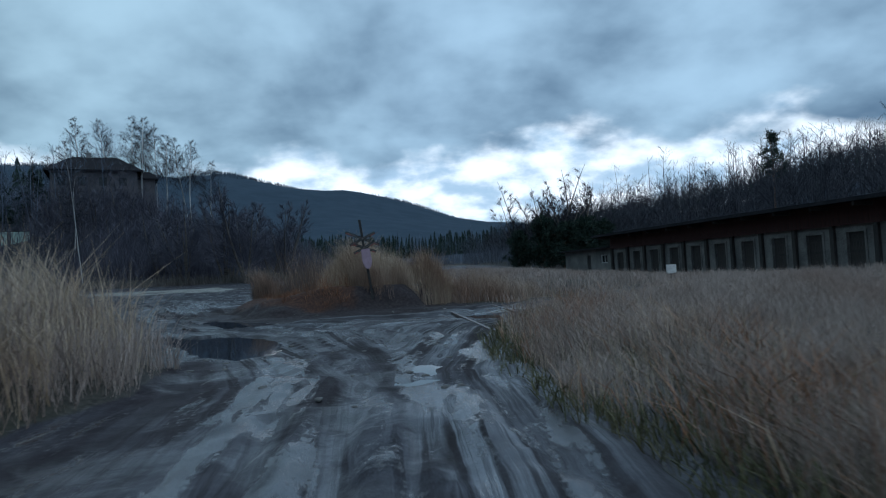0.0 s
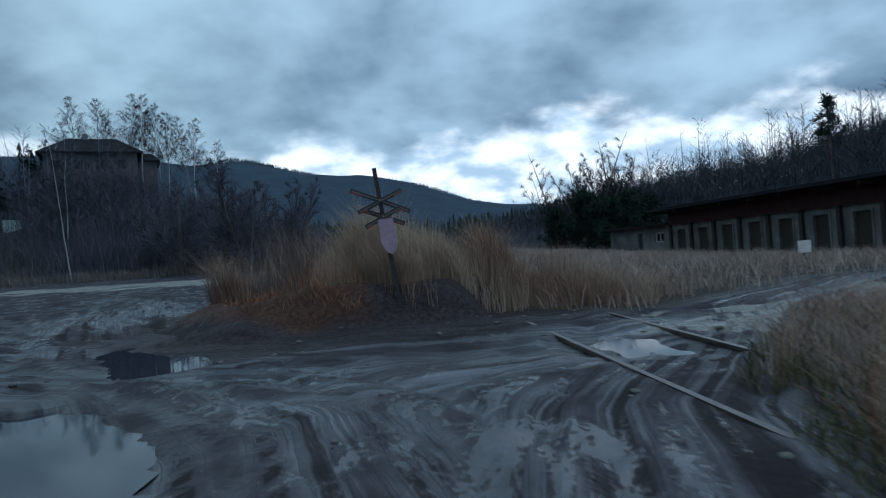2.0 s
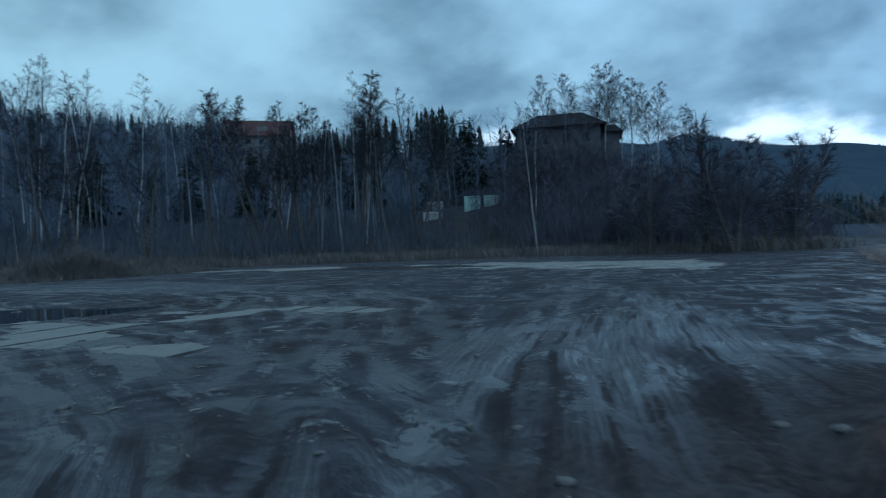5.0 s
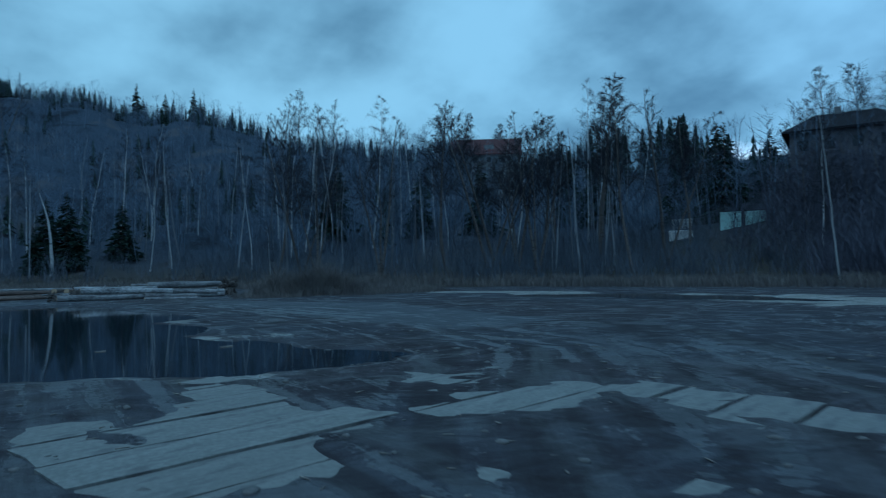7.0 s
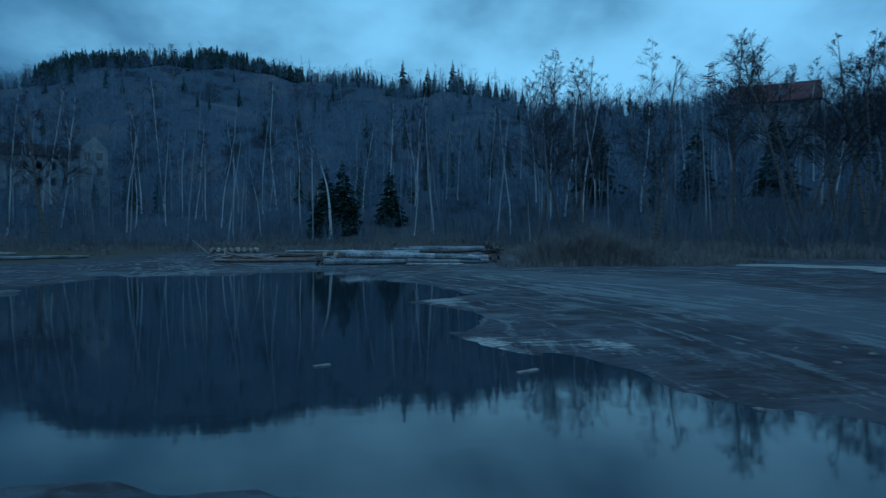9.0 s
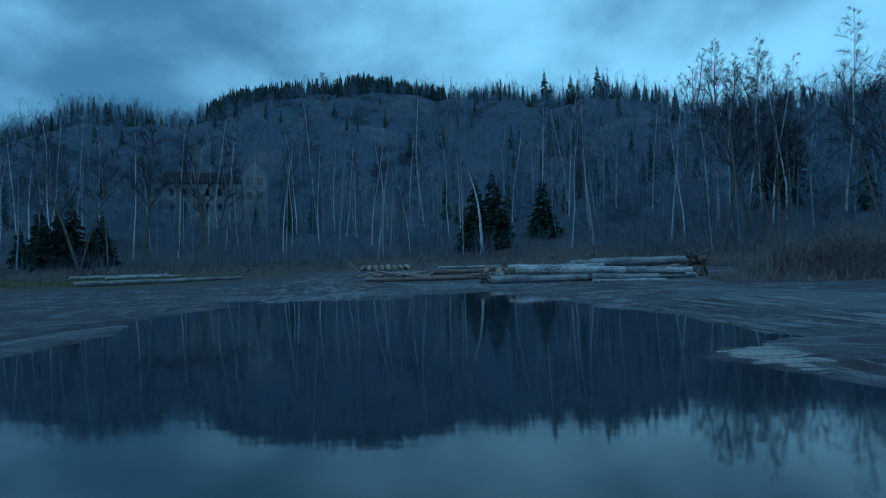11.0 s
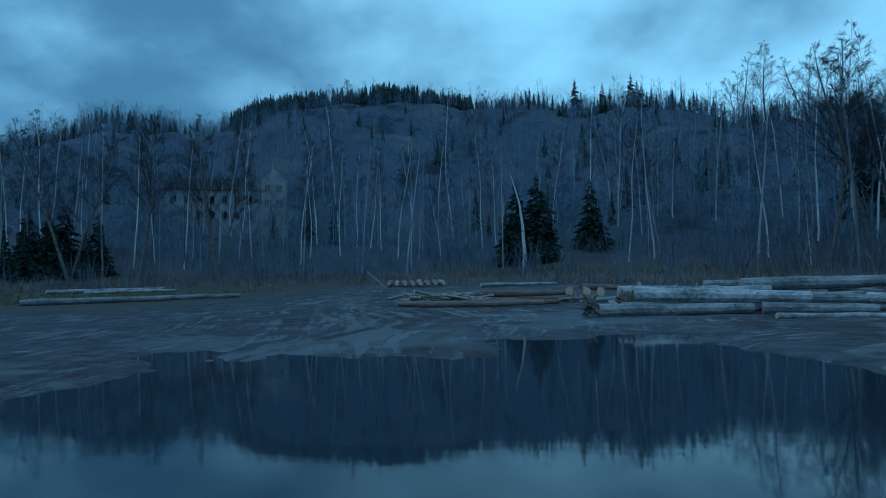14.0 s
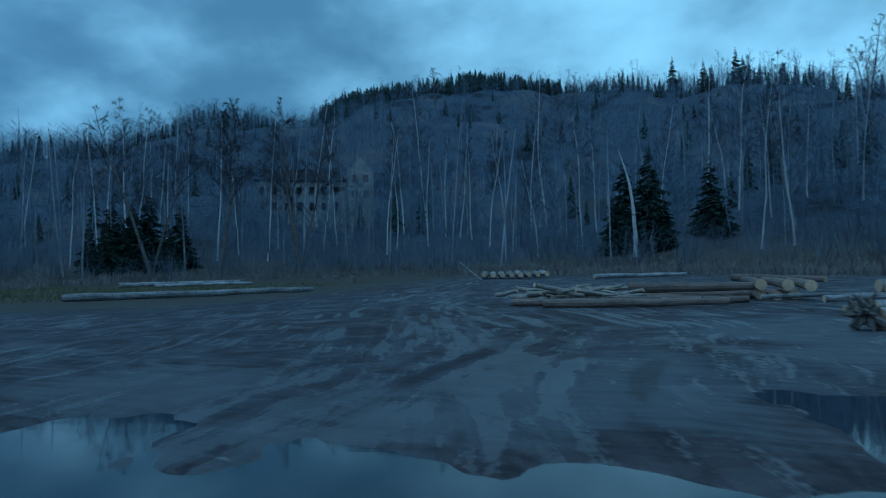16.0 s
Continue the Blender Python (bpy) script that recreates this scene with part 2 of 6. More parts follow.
    col = s.mix(s.math("MULTIPLY", s.ramp(s.attr("tread"), -0.15, -0.5), s.math("SUBTRACT", 0.55, s.math("MULTIPLY", dry, 0.55))), col, (0.020, 0.016, 0.017))
    way3 = s.node("ShaderNodeCombineXYZ")
    s.put(s.math("ADD", s.math("MULTIPLY", s.attr("lat"), 17.0), s.math("MULTIPLY", n_big, 3.0)), way3.inputs[0])
    s.put(s.math("MULTIPLY", s.attr("lon"), 0.45), way3.inputs[1])
    tn = s.node("ShaderNodeTexNoise")
    tn.inputs["Scale"].default_value, tn.inputs["Detail"].default_value, tn.inputs["Roughness"].default_value = 1.3, 4.0, 0.6
    s.put(way3.outputs[0], tn.inputs["Vector"])
    comb = s.math("MULTIPLY", s.ramp(tn.outputs[0], 0.56, 0.42), driven)
    col = s.mix(s.math("MULTIPLY", comb, 0.36), col, (0.021, 0.017, 0.018))
    wet = s.math("MULTIPLY", wet, s.math("SUBTRACT", 1.0, s.math("MULTIPLY", comb, 0.45)))
    wet = s.math("MULTIPLY", s.math("MAXIMUM", s.math("MAXIMUM", wet, slick), s.math("MULTIPLY", silt_sheen, 0.5)), s.math("MULTIPLY", s.ramp(s.attr("track_sheen"), 0.0, 0.3, 0.58, 1.0), s.math("SUBTRACT", 1.0, s.math("MULTIPLY", s.attr("soil"), 0.75))))
    rough = s.mix(wet, (0.82, 0.82, 0.82), (0.20, 0.20, 0.20))
    relief = s.math("ADD", s.math("ADD", s.math("MULTIPLY", n_mid, 0.5), s.math("MULTIPLY", s.math("MULTIPLY", streak, driven), 0.9)), s.math("ADD", s.math("MULTIPLY", n_fine, 0.35), s.math("MULTIPLY", grit, 0.12)))
    relief = s.math("MULTIPLY", s.math("ADD", relief, s.math("MULTIPLY", s.attr("tread"), 0.35)), s.ramp(wet, 0.2, 1.0, 1.0, 0.42))
    spec = s.math("MULTIPLY", s.math("SUBTRACT", 1.0, s.math("MULTIPLY", dry, 0.9)), s.ramp(wet, 0.0, 1.0, 0.10, 0.55))
    return s.done(col, rough, relief, 0.55, 0.07, spec=spec)


def make_water():
    s = Shader("muddy_puddle_water")
    s.bsdf.inputs["IOR"].default_value = 1.33
    n = s.noise(1.3, 3, 0.5, (2.4, 0.7, 1))
    return s.done(s.mix(s.noise(0.3, 3), (0.017, 0.023, 0.032), (0.026, 0.032, 0.042)), 0.045, n, 0.05, 0.02)


def make_bark(name, pale, dark, band):
    s = Shader(name)
    n = s.noise(1.2, 5, 0.6, (1, 1, 5.0))
    col = s.mix(s.ramp(n, band, band + 0.1), pale, dark)
    col = s.mix(s.ramp(s.noise(7, 4), 0.4, 0.75, 0, 0.4), col, dark)
    col = s.mix(s.ramp(s.rand(), 0, 1, 0, 0.5), col, tuple(v * 0.5 for v in pale))
    return s.done(col, 0.85, n, 0.4, 0.02)


def make_blades(name, a, b, c, patch=0.35):
    s = Shader(name)
    col = s.mix(s.island(), a, b)
    col = s.mix(s.ramp(s.noise(patch, 4, 0.6), 0.42, 0.68, 0, 0.8), col, c)
    m = s.done(col, 0.75)
    s.bsdf.inputs["Specular IOR Level"].default_value = 0.15
    return m


GROUND, WATER = make_ground(), make_water()
BIRCH = make_bark("birch_bark", (0.58, 0.57, 0.555), (0.08, 0.073, 0.072), 0.58)
GREY_BARK = make_bark("grey_tree_bark", (0.15, 0.13, 0.115), (0.05, 0.042, 0.036), 0.5)
PINE_BARK = make_bark("pine_bark", (0.20, 0.12, 0.075), (0.06, 0.042, 0.032), 0.5)
TWIG = make_blades("birch_twigs", (0.020, 0.020, 0.025), (0.050, 0.049, 0.058), (0.022, 0.022, 0.028))
BRUSH = make_blades("bare_shrub_stems", (0.062, 0.072, 0.092), (0.155, 0.170, 0.200), (0.070, 0.080, 0.100))
WEED = make_blades("brown_weed_stalks", (0.115, 0.086, 0.078), (0.28, 0.21, 0.18), (0.085, 0.064, 0.060))
DARK_WOODS = make_blades("dark_hill_woods", (0.030, 0.032, 0.040), (0.078, 0.079, 0.094), (0.034, 0.036, 0.045))
DARK_BRUSH = make_blades("dark_thicket_stems", (0.060, 0.062, 0.082), (0.150, 0.148, 0.182), (0.066, 0.068, 0.090))
# forest blued to stand in for the haze of distance
MOUNTAIN = make_blades("haze_blue_far_forest", (0.046, 0.066, 0.088), (0.06, 0.084, 0.11), (0.05, 0.072, 0.095))
DULL_STRAW = make_blades("dull_dead_grass", (0.11, 0.10, 0.095), (0.20, 0.18, 0.162), (0.08, 0.073, 0.072))
FAR_BIRCH = make_blades("pale_far_trunks", (0.07, 0.072, 0.08), (0.38, 0.385, 0.40), (0.09, 0.092, 0.10))
NEEDLE = make_blades("spruce_needles", (0.014, 0.027, 0.022), (0.034, 0.052, 0.036), (0.016, 0.030, 0.026))
STRAW = make_blades("dry_straw_grass", (0.27, 0.198, 0.156), (0.52, 0.40, 0.31), (0.21, 0.122, 0.082))
PLUME = make_blades("dry_reed_plumes", (0.46, 0.36, 0.26), (0.62, 0.50, 0.37), (0.40, 0.28, 0.18))
FIELD_STRAW = make_blades("brown_field_grass", (0.27, 0.218, 0.192), (0.50, 0.412, 0.362), (0.25, 0.170, 0.135))
RUST_GRASS = make_blades("rusty_dead_stalks", (0.24, 0.115, 0.07), (0.46, 0.24, 0.13), (0.13, 0.07, 0.05))
GREEN_GRASS = make_blades("dull_green_grass", (0.075, 0.08, 0.04), (0.17, 0.15, 0.085), (0.06, 0.07, 0.034))
# twig colours lifted and blued to paint the mist on the hillside
HAZY_WOODS = make_blades("hazy_bare_woods", (0.060, 0.076, 0.102), (0.205, 0.245, 0.315), (0.058, 0.070, 0.096), 0.06)
PLASTER = plain("stained_pale_plaster", (0.10, 0.095, 0.092), (0.25, 0.236, 0.222), 0.8, 0.9, 12, 0.3, 0.01)
DARK_WOOD = plain("dark_weathered_planks", (0.026, 0.023, 0.023), (0.07, 0.060, 0.055), 1.5, 0.85, 24, 0.4, 0.01, stretch=(1, 1, 0.15))
RED_WOOD = plain("faded_red_brown_boards", (0.032, 0.011, 0.010), (0.065, 0.023, 0.020), 1.2, 0.85, 20, 0.4, 0.01, stretch=(1, 1, 0.2))
TARRED = plain("tarred_roofing", (0.014, 0.014, 0.017), (0.034, 0.033, 0.038), 0.7, 0.9, 9, 0.4, 0.02, spec=0.1)
BROWN_BARK = plain("brown_log_bark", (0.075, 0.056, 0.046), (0.26, 0.20, 0.165), 1.3, 0.85, 9, 0.8, 0.02, per="object", stretch=(0.5, 1, 1))
LOG_BARK = plain("spruce_log_bark", (0.075, 0.074, 0.076), (0.42, 0.415, 0.41), 2.2, 0.85, 11, 1.0, 0.04, per="object", stretch=(0.6, 1, 1))
CHIP = plain("weathered_wood_splinters", (0.16, 0.14, 0.12), (0.38, 0.335, 0.28), 9, 0.85, 30, 0.3, 0.004, per="island")
CUT_WOOD = plain("sawn_log_end", (0.42, 0.30, 0.18), (0.58, 0.45, 0.29), 4, 0.8, 22, 0.3, 0.01, per="object")
STEEL = plain("rusty_rail_steel", (0.10, 0.075, 0.065), (0.26, 0.22, 0.20), 2.2, 0.42, 28, 0.3, 0.004, metal=0.7)
RED_TILE = plain("red_roof_tiles", (0.045, 0.017, 0.018), (0.078, 0.028, 0.027), 1.1, 0.8, 9, 0.5, 0.03)
MINT = plain("mint_green_painted_steel", (0.46, 0.66, 0.60), (0.58, 0.76, 0.70), 1.0, 0.55, 10, 0.15, 0.01)
PALE_METAL = plain("pale_painted_metal", (0.50, 0.49, 0.47), (0.66, 0.65, 0.62), 1.0, 0.6, 10, 0.15, 0.01)
SIGN_WHITE = plain("weathered_white_enamel", (0.45, 0.44, 0.43), (0.66, 0.65, 0.63), 5, 0.55, 35, 0.1, 0.003)
SIGN_RED = plain("faded_red_enamel", (0.22, 0.035, 0.03), (0.34, 0.07, 0.055), 5, 0.55, 35, 0.1, 0.003)
SIGN_BACK = plain("bare_grey_sheet_metal", (0.014, 0.013, 0.013), (0.036, 0.033, 0.032), 5, 0.7, 35, 0.1, 0.003)
PINK = plain("faded_mauve_enamel", (0.27, 0.185, 0.235), (0.38, 0.275, 0.33), 4, 0.6, 30, 0.1, 0.003)
GLASS_DARK = plain("dark_window_glass", (0.012, 0.013, 0.015), (0.03, 0.032, 0.035), 1, 0.12, 5, 0.02, 0.002)
OLD_WALL = plain("grey_crumbling_render", (0.11, 0.115, 0.118), (0.25, 0.255, 0.255), 0.6, 0.9, 6, 0.5, 0.03)
BROWN_WALL = plain("dark_brown_boarding", (0.080, 0.077, 0.086), (0.175, 0.164, 0.172), 0.7, 0.85, 8, 0.3, 0.02)
STONE = plain("grey_stone", (0.12, 0.115, 0.11), (0.28, 0.27, 0.25), 6, 0.75, 40, 0.5, 0.01, per="object")


# ---- the lie of the land ----
rng = np.random.default_rng(7)
LATTICE = rng.random((256, 256))


def vnoise(x, y):
    xi, yi = np.floor(x).astype(int), np.floor(y).astype(int)
    fx, fy = x - xi, y - yi
    fx, fy = fx * fx * (3 - 2 * fx), fy * fy * (3 - 2 * fy)
    a, b = LATTICE[xi % 256, yi % 256], LATTICE[(xi + 1) % 256, yi % 256]
    c, d = LATTICE[xi % 256, (yi + 1) % 256], LATTICE[(xi + 1) % 256, (yi + 1) % 256]
    return (a * (1 - fx) + b * fx) * (1 - fy) + (c * (1 - fx) + d * fx) * fy


def fbm(x, y, octaves=4):
    total, size = 0.0, 1.0
    for k in range(octaves):
        total = total + size * (vnoise(x * 2**k + 17.3 * k, y * 2**k + 5.1 * k) - 0.5)
        size *= 0.5
    return total


def smooth(a, b, v):
    u = np.clip((v - a) / (b - a), 0, 1)
    return u * u * (3 - 2 * u)


def outline_distance(x, y, poly):
    """Signed distance to an outline, negative inside."""
    best, inside = np.full(np.shape(x), 1e9), np.zeros(np.shape(x), bool)
    for (x0, y0), (x1, y1) in zip(poly, poly[1:] + poly[:1]):
        dx, dy = x1 - x0, y1 - y0
        u = np.clip(((x - x0) * dx + (y - y0) * dy) / (dx * dx + dy * dy), 0, 1)
        best = np.minimum(best, np.hypot(x - x0 - u * dx, y - y0 - u * dy))
        cross = (y0 > y) != (y1 > y)
        inside ^= cross & (x < x0 + (y - y0) / np.where(dy == 0, 1e-9, dy) * dx)
    return np.where(inside, -best, best)


def line_distance(x, y, pts):
    """Signed sideways distance to an open line (left of it positive)."""
    best, side = np.full(np.shape(x), 1e9), np.zeros(np.shape(x))
    for (x0, y0), (x1, y1) in zip(pts, pts[1:]):
        dx, dy = x1 - x0, y1 - y0
        u = np.clip(((x - x0) * dx + (y - y0) * dy) / (dx * dx + dy * dy), 0, 1)
        d = np.hypot(x - x0 - u * dx, y - y0 - u * dy)
        s = np.sign(dx * (y - y0) - dy * (x - x0))
        side = np.where(d < best, s, side)
        best = np.minimum(best, d)
    return best * side


POND = [(-25.4, 25.1), (-26.3, 24.7), (-26.6, 23.8), (-27.5, 23.4), (-28.5, 23.5), (-29.5, 23.0), (-30.6, 22.6), (-31.8, 22.1), (-33.6, 23.1), (-35.1, 23.0), (-36.7, 22.1),
        (-38.4, 24.0), (-41.5, 23.6), (-44.5, 22.4), (-46.4, 22.0), (-48.2, 22.3), (-50.2, 21.3), (-53.2, 21.3), (-53.6, 20.1), (-52.2, 18.9), (-52.4, 16.9), (-51.8, 16.9),
        (-50.6, 17.1), (-49.6, 17.2), (-49.7, 16.3), (-50.0, 15.2), (-49.6, 14.8), (-50.2, 13.6), (-50.1, 12.9), (-49.4, 12.7), (-49.4, 12.1), (-50.4, 12.1), (-50.9, 11.4),
        (-50.6, 10.7), (-49.8, 10.3), (-49.2, 11.0), (-48.5, 11.8), (-47.6, 11.6), (-46.0, 11.0), (-44, 10.8), (-41, 11.9), (-37, 11.8), (-33, 11.2), (-29, 13.5), (-26.3, 17.2),
        (-26.0, 18.6), (-25.8, 19.8), (-25.1, 20.6), (-24.6, 22.5), (-24.9, 23.6)]
POOL_BEND = [(-9.1, 13.7), (-8.6, 14.1), (-7.8, 13.9), (-7.0, 13.1), (-6.3, 12.2), (-5.95, 11.2), (-5.95, 10.4), (-6.4, 9.9), (-7.1, 10.4), (-8.0, 11.7)]
POOL_MOUND = [(-8.75, 15.9), (-9.5, 17.2), (-9.4, 17.8), (-8.9, 17.4), (-8.2, 16.9), (-7.0, 16.1), (-7.3, 15.5), (-7.9, 15.3)]
POOL_RAIL = [(-2.5, 15.5), (-2.1, 16.1), (-1.55, 15.7), (-1.5, 14.6), (-2.2, 14.6)]
POOL_TRACK = [(-3.5, 7.2), (-3.1, 7.3), (-3.05, 8.3), (-3.35, 9.2), (-3.6, 8.6)]
POOL_NORTH = [(-43, 41), (-37, 43.5), (-29, 46.5), (-34, 49.5), (-41, 49), (-46, 45)]
POOLS = [("pond", POND, 0.2), ("puddle", POOL_BEND, 0.11), ("puddle", POOL_MOUND, 0.16), ("puddle", POOL_RAIL, 0.08), ("puddle", POOL_TRACK, 0.2), ("puddle", POOL_NORTH, 0.8)]
TRACKS = [
    [(-3.3, -6), (-3.3, -0.4), (-3.8, 5.8), (-4.5, 9.4), (-5.6, 12.5), (-8.5, 15.6), (-13.7, 18.6), (-18.8, 19.9), (-25, 19.8)],
    [(-3.1, -6), (-3.2, 3), (-3.4, 8), (-2.6, 12.5), (-0.4, 16.2), (5, 20.6), (14, 22.5)],
    [(-3.6, 2), (-4.2, 7.5), (-6.0, 12.0), (-9.6, 16.8), (-12.5, 22), (-16, 30), (-22, 42)],
    [(3, 17.8), (-2, 16.0), (-6, 15.4), (-10.5, 16.6), (-15, 21), (-19, 26), (-27, 31)],
    [(-1, 15.6), (-5, 14.2), (-9, 14.9), (-14, 16.5), (-21, 17.2), (-27, 15)],
    [(-10, 18.4), (-14, 20.2), (-19, 23.5), (-24, 27.5), (-33, 28.5), (-46, 26)],
    [(-34, 17.0), (-46, 15.2), (-54, 13.5), (-64, 11), (-84, 7), (-104, 4)],
    [(-36, 11.5), (-49, 13.2), (-58, 14.8), (-70, 10.5), (-90, 4)],
]
FIELD_EAST = [(-1.2, -12), (-1.4, 3.2), (-1.8, 4.9), (-2.0, 6.5), (-2.1, 9.2), (-1.6, 11.6), (-1.1, 13.6), (0.3, 15.4), (4.5, 19.0), (14, 21), (34, 20), (34, -12)]
FIELD_NORTH = [(-2.4, 18.9), (-1.2, 17.9), (0.2, 18.8), (3.5, 21.2), (12, 24.2), (34, 24), (34, 40), (17, 41), (11.5, 66), (-6, 66), (-13, 52), (-9, 32), (-6, 24), (-3, 21)]
BANK_WEST = [(-6.9, -12), (-7.0, 5.6), (-6.6, 6.8), (-7.0, 8.8), (-8.6, 10.2), (-11, 11), (-17, 9), (-18, -12)]
# where the mud is scraped off the old concrete road panels
BARE_PANELS = [
    [(-22.0, 18.9), (-20.8, 18.95), (-19.2, 19.8), (-19.5, 20.7), (-20.6, 21.1), (-20.9, 22.1), (-21.8, 21.5), (-23.5, 21.4), (-23.9, 20.7), (-22.8, 19.9)],
    [(-18.9, 19.9), (-17.8, 19.9), (-16.7, 20.3), (-16.8, 20.9), (-17.8, 20.8), (-18.6, 20.5)],
    [(-20.9, 22.3), (-20.2, 22.3), (-20.3, 24.0), (-20.6, 24.8), (-21.2, 24.6), (-21.3, 23.4)],
    [(-20.8, 24.5), (-19.6, 24.7), (-18.3, 25.0), (-17.4, 25.2), (-17.6, 25.9), (-18.8, 25.9), (-20.6, 25.3)],
    [(-23.1, 23.5), (-22.5, 23.1), (-22.0, 23.6), (-22.4, 24.2)],
]
PANEL_ORIGIN, PANEL_TURN, PANEL_WIDE, PANEL_LONG, PANEL_TOP = (-20.9, 19.1), math.atan2(0.23, 0.973), 0.73, 3.0, 0.072
PALE_GROUND_AND_SHEEN = [
    [(-25.1, 20.6), (-24.7, 20.7), (-24.2, 21.6), (-24.3, 22.4), (-24.8, 21.8)],
    [(-31.1, 22.4), (-29.4, 22.9), (-29.8, 23.5), (-31.1, 23.1)],
    [(-37, 22.6), (-35.4, 22.8), (-35.8, 23.3), (-38, 23.4)],
    # wet sheen of the track over the rails, painted as pale ground
    [(-1.8, 16.1), (0.4, 17.9), (5, 20.8), (10, 22.0), (10, 20.9), (5, 19.7), (0.9, 16.7), (-0.6, 15.4)],
    [(-62, 40), (-46, 46.8), (-33, 50), (-19.5, 49), (-16, 43), (-16, 40.5), (-21, 42), (-30, 43.5), (-45, 43.5), (-60, 37.5)],
]
# wet silt left by the falling water, its thin-water sheen lightened into the colour
SILT_SHEEN = [
    [(-49.8, 12.8), (-49.6, 17.3), (-52.4, 17.0), (-58.5, 15.6), (-54.5, 14.6), (-52.3, 13.8)],
    [(-49.8, 10.2), (-50.4, 12.2), (-52.5, 12.2), (-54, 9.5), (-51, 8.5)],
    [(-58, 16.2), (-52.6, 18.2), (-54, 21), (-57, 22.4), (-61, 19.8)],
    [(-27, 27), (-40, 26), (-48, 24.5), (-52, 27), (-42, 33), (-28, 32)],
]
# bearing (degrees to the left of +y), foot distance, ridge distance and ridge height round the yard
BEARING = [-180, -120, -80, -55, -48, -42, -38, -34, -30, -26, -22, -18, -14, -10, -6, -3, 0, 3, 7, 10, 13, 18, 21, 25, 32, 37, 42, 47, 52, 57, 62, 67, 72, 76, 80, 84, 87, 90, 93, 96, 99, 102, 105, 108, 111, 114, 117, 120, 124, 128, 132, 135, 155, 180]
FOOT = [60, 60, 60, 55, 59, 62, 64, 66, 68, 70, 80, 90, 100, 110, 98, 89, 80, 72, 62, 54, 53, 52, 55, 60, 60, 58, 56, 55, 54, 55, 56, 61, 66, 71, 75, 80, 81, 82, 83, 84, 85, 85, 85, 86, 86, 86, 86, 86, 86, 85, 84, 84, 70, 60]
RIDGE = [200, 200, 220, 240, 251, 260, 245, 230, 220, 210, 225, 240, 330, 420, 432, 441, 450, 435, 415, 400, 336, 230, 209, 180, 170, 190, 210, 230, 250, 280, 310, 330, 350, 367, 383, 400, 411, 422, 433, 440, 440, 440, 440, 440, 437, 427, 417, 407, 391, 372, 354, 340, 260, 200]
CREST = [6, 6, 12, 30, 24, 26, 21, 16, 14, 10, 8, 6, 5, 4, 4, 3, 3, 3, 4, 4, 6, 9, 11, 14, 18, 29, 32, 37, 38, 52, 52, 56, 62, 75, 83, 84, 94, 97, 94, 102, 104, 103, 105, 101, 94, 81, 81, 79, 68, 54, 50, 40, 16, 6]
FAR_RISE = [20, 20, 30, 60, 65, 70, 70, 70, 75, 80, 88, 95, 104, 115, 123, 144, 183, 212, 240, 241, 243, 288, 270, 300, 296, 288, 280, 270, 260, 240, 220, 200, 180, 170, 160, 150, 147, 145, 142, 139, 137, 135, 133, 131, 128, 123, 118, 113, 107, 101, 95, 90, 40, 20]
HUB = (-20.0, 20.0)


def land(x, y):
    """Height of the land without ruts and pools."""
    dx, dy = x - HUB[0], y - HUB[1]
    r, b = np.hypot(dx, dy), np.degrees(np.arctan2(-dx, dy))
    foot, ridge, crest, far = (np.interp(b, BEARING, v) for v in (FOOT, RIDGE, CREST, FAR_RISE))
    u = np.clip((r - foot) / (ridge - foot), 0, 1)
    h = crest * (0.35 * u + 0.65 * u * u * (3 - 2 * u))
    h = h + smooth(foot, foot + 60, r) * fbm(x / 45, y / 45, 4) * np.minimum(14, 0.16 * crest)
    h = h + (far - crest).clip(0) * smooth(600, 2050, r) * (0.9 + 0.25 * fbm(x / 500, y / 500, 4))
    h = h + 8.2 * np.exp(-(((x + 48) / 15) ** 2 + ((y - 104) / 15) ** 2)) + 3.2 * np.exp(-(((x + 66) / 12) ** 2 + ((y - 92) / 10) ** 2))
    h = h + 3.4 * np.exp(-(((x + 50) / 7.5) ** 2 + ((y - 95) / 7.0) ** 2))
    # the low ground in front of the sheds falls gently away
    return h - 0.6 * smooth(20, 42, y) * smooth(2, 12, x) * (1 - smooth(90, 120, y))


def mound_reach(x, y):
    return np.hypot((x + 6.0) / 3.9, (y - 20.5) / 3.35) + 0.22 * fbm(x / 1.6, y / 1.6, 3)


def mound(x, y):
    q = mound_reach(x, y)
    return 0.66 * (1 - smooth(0.62, 0.98, q)) * (1 - 0.42 * smooth(-6.0, -8.4, x))


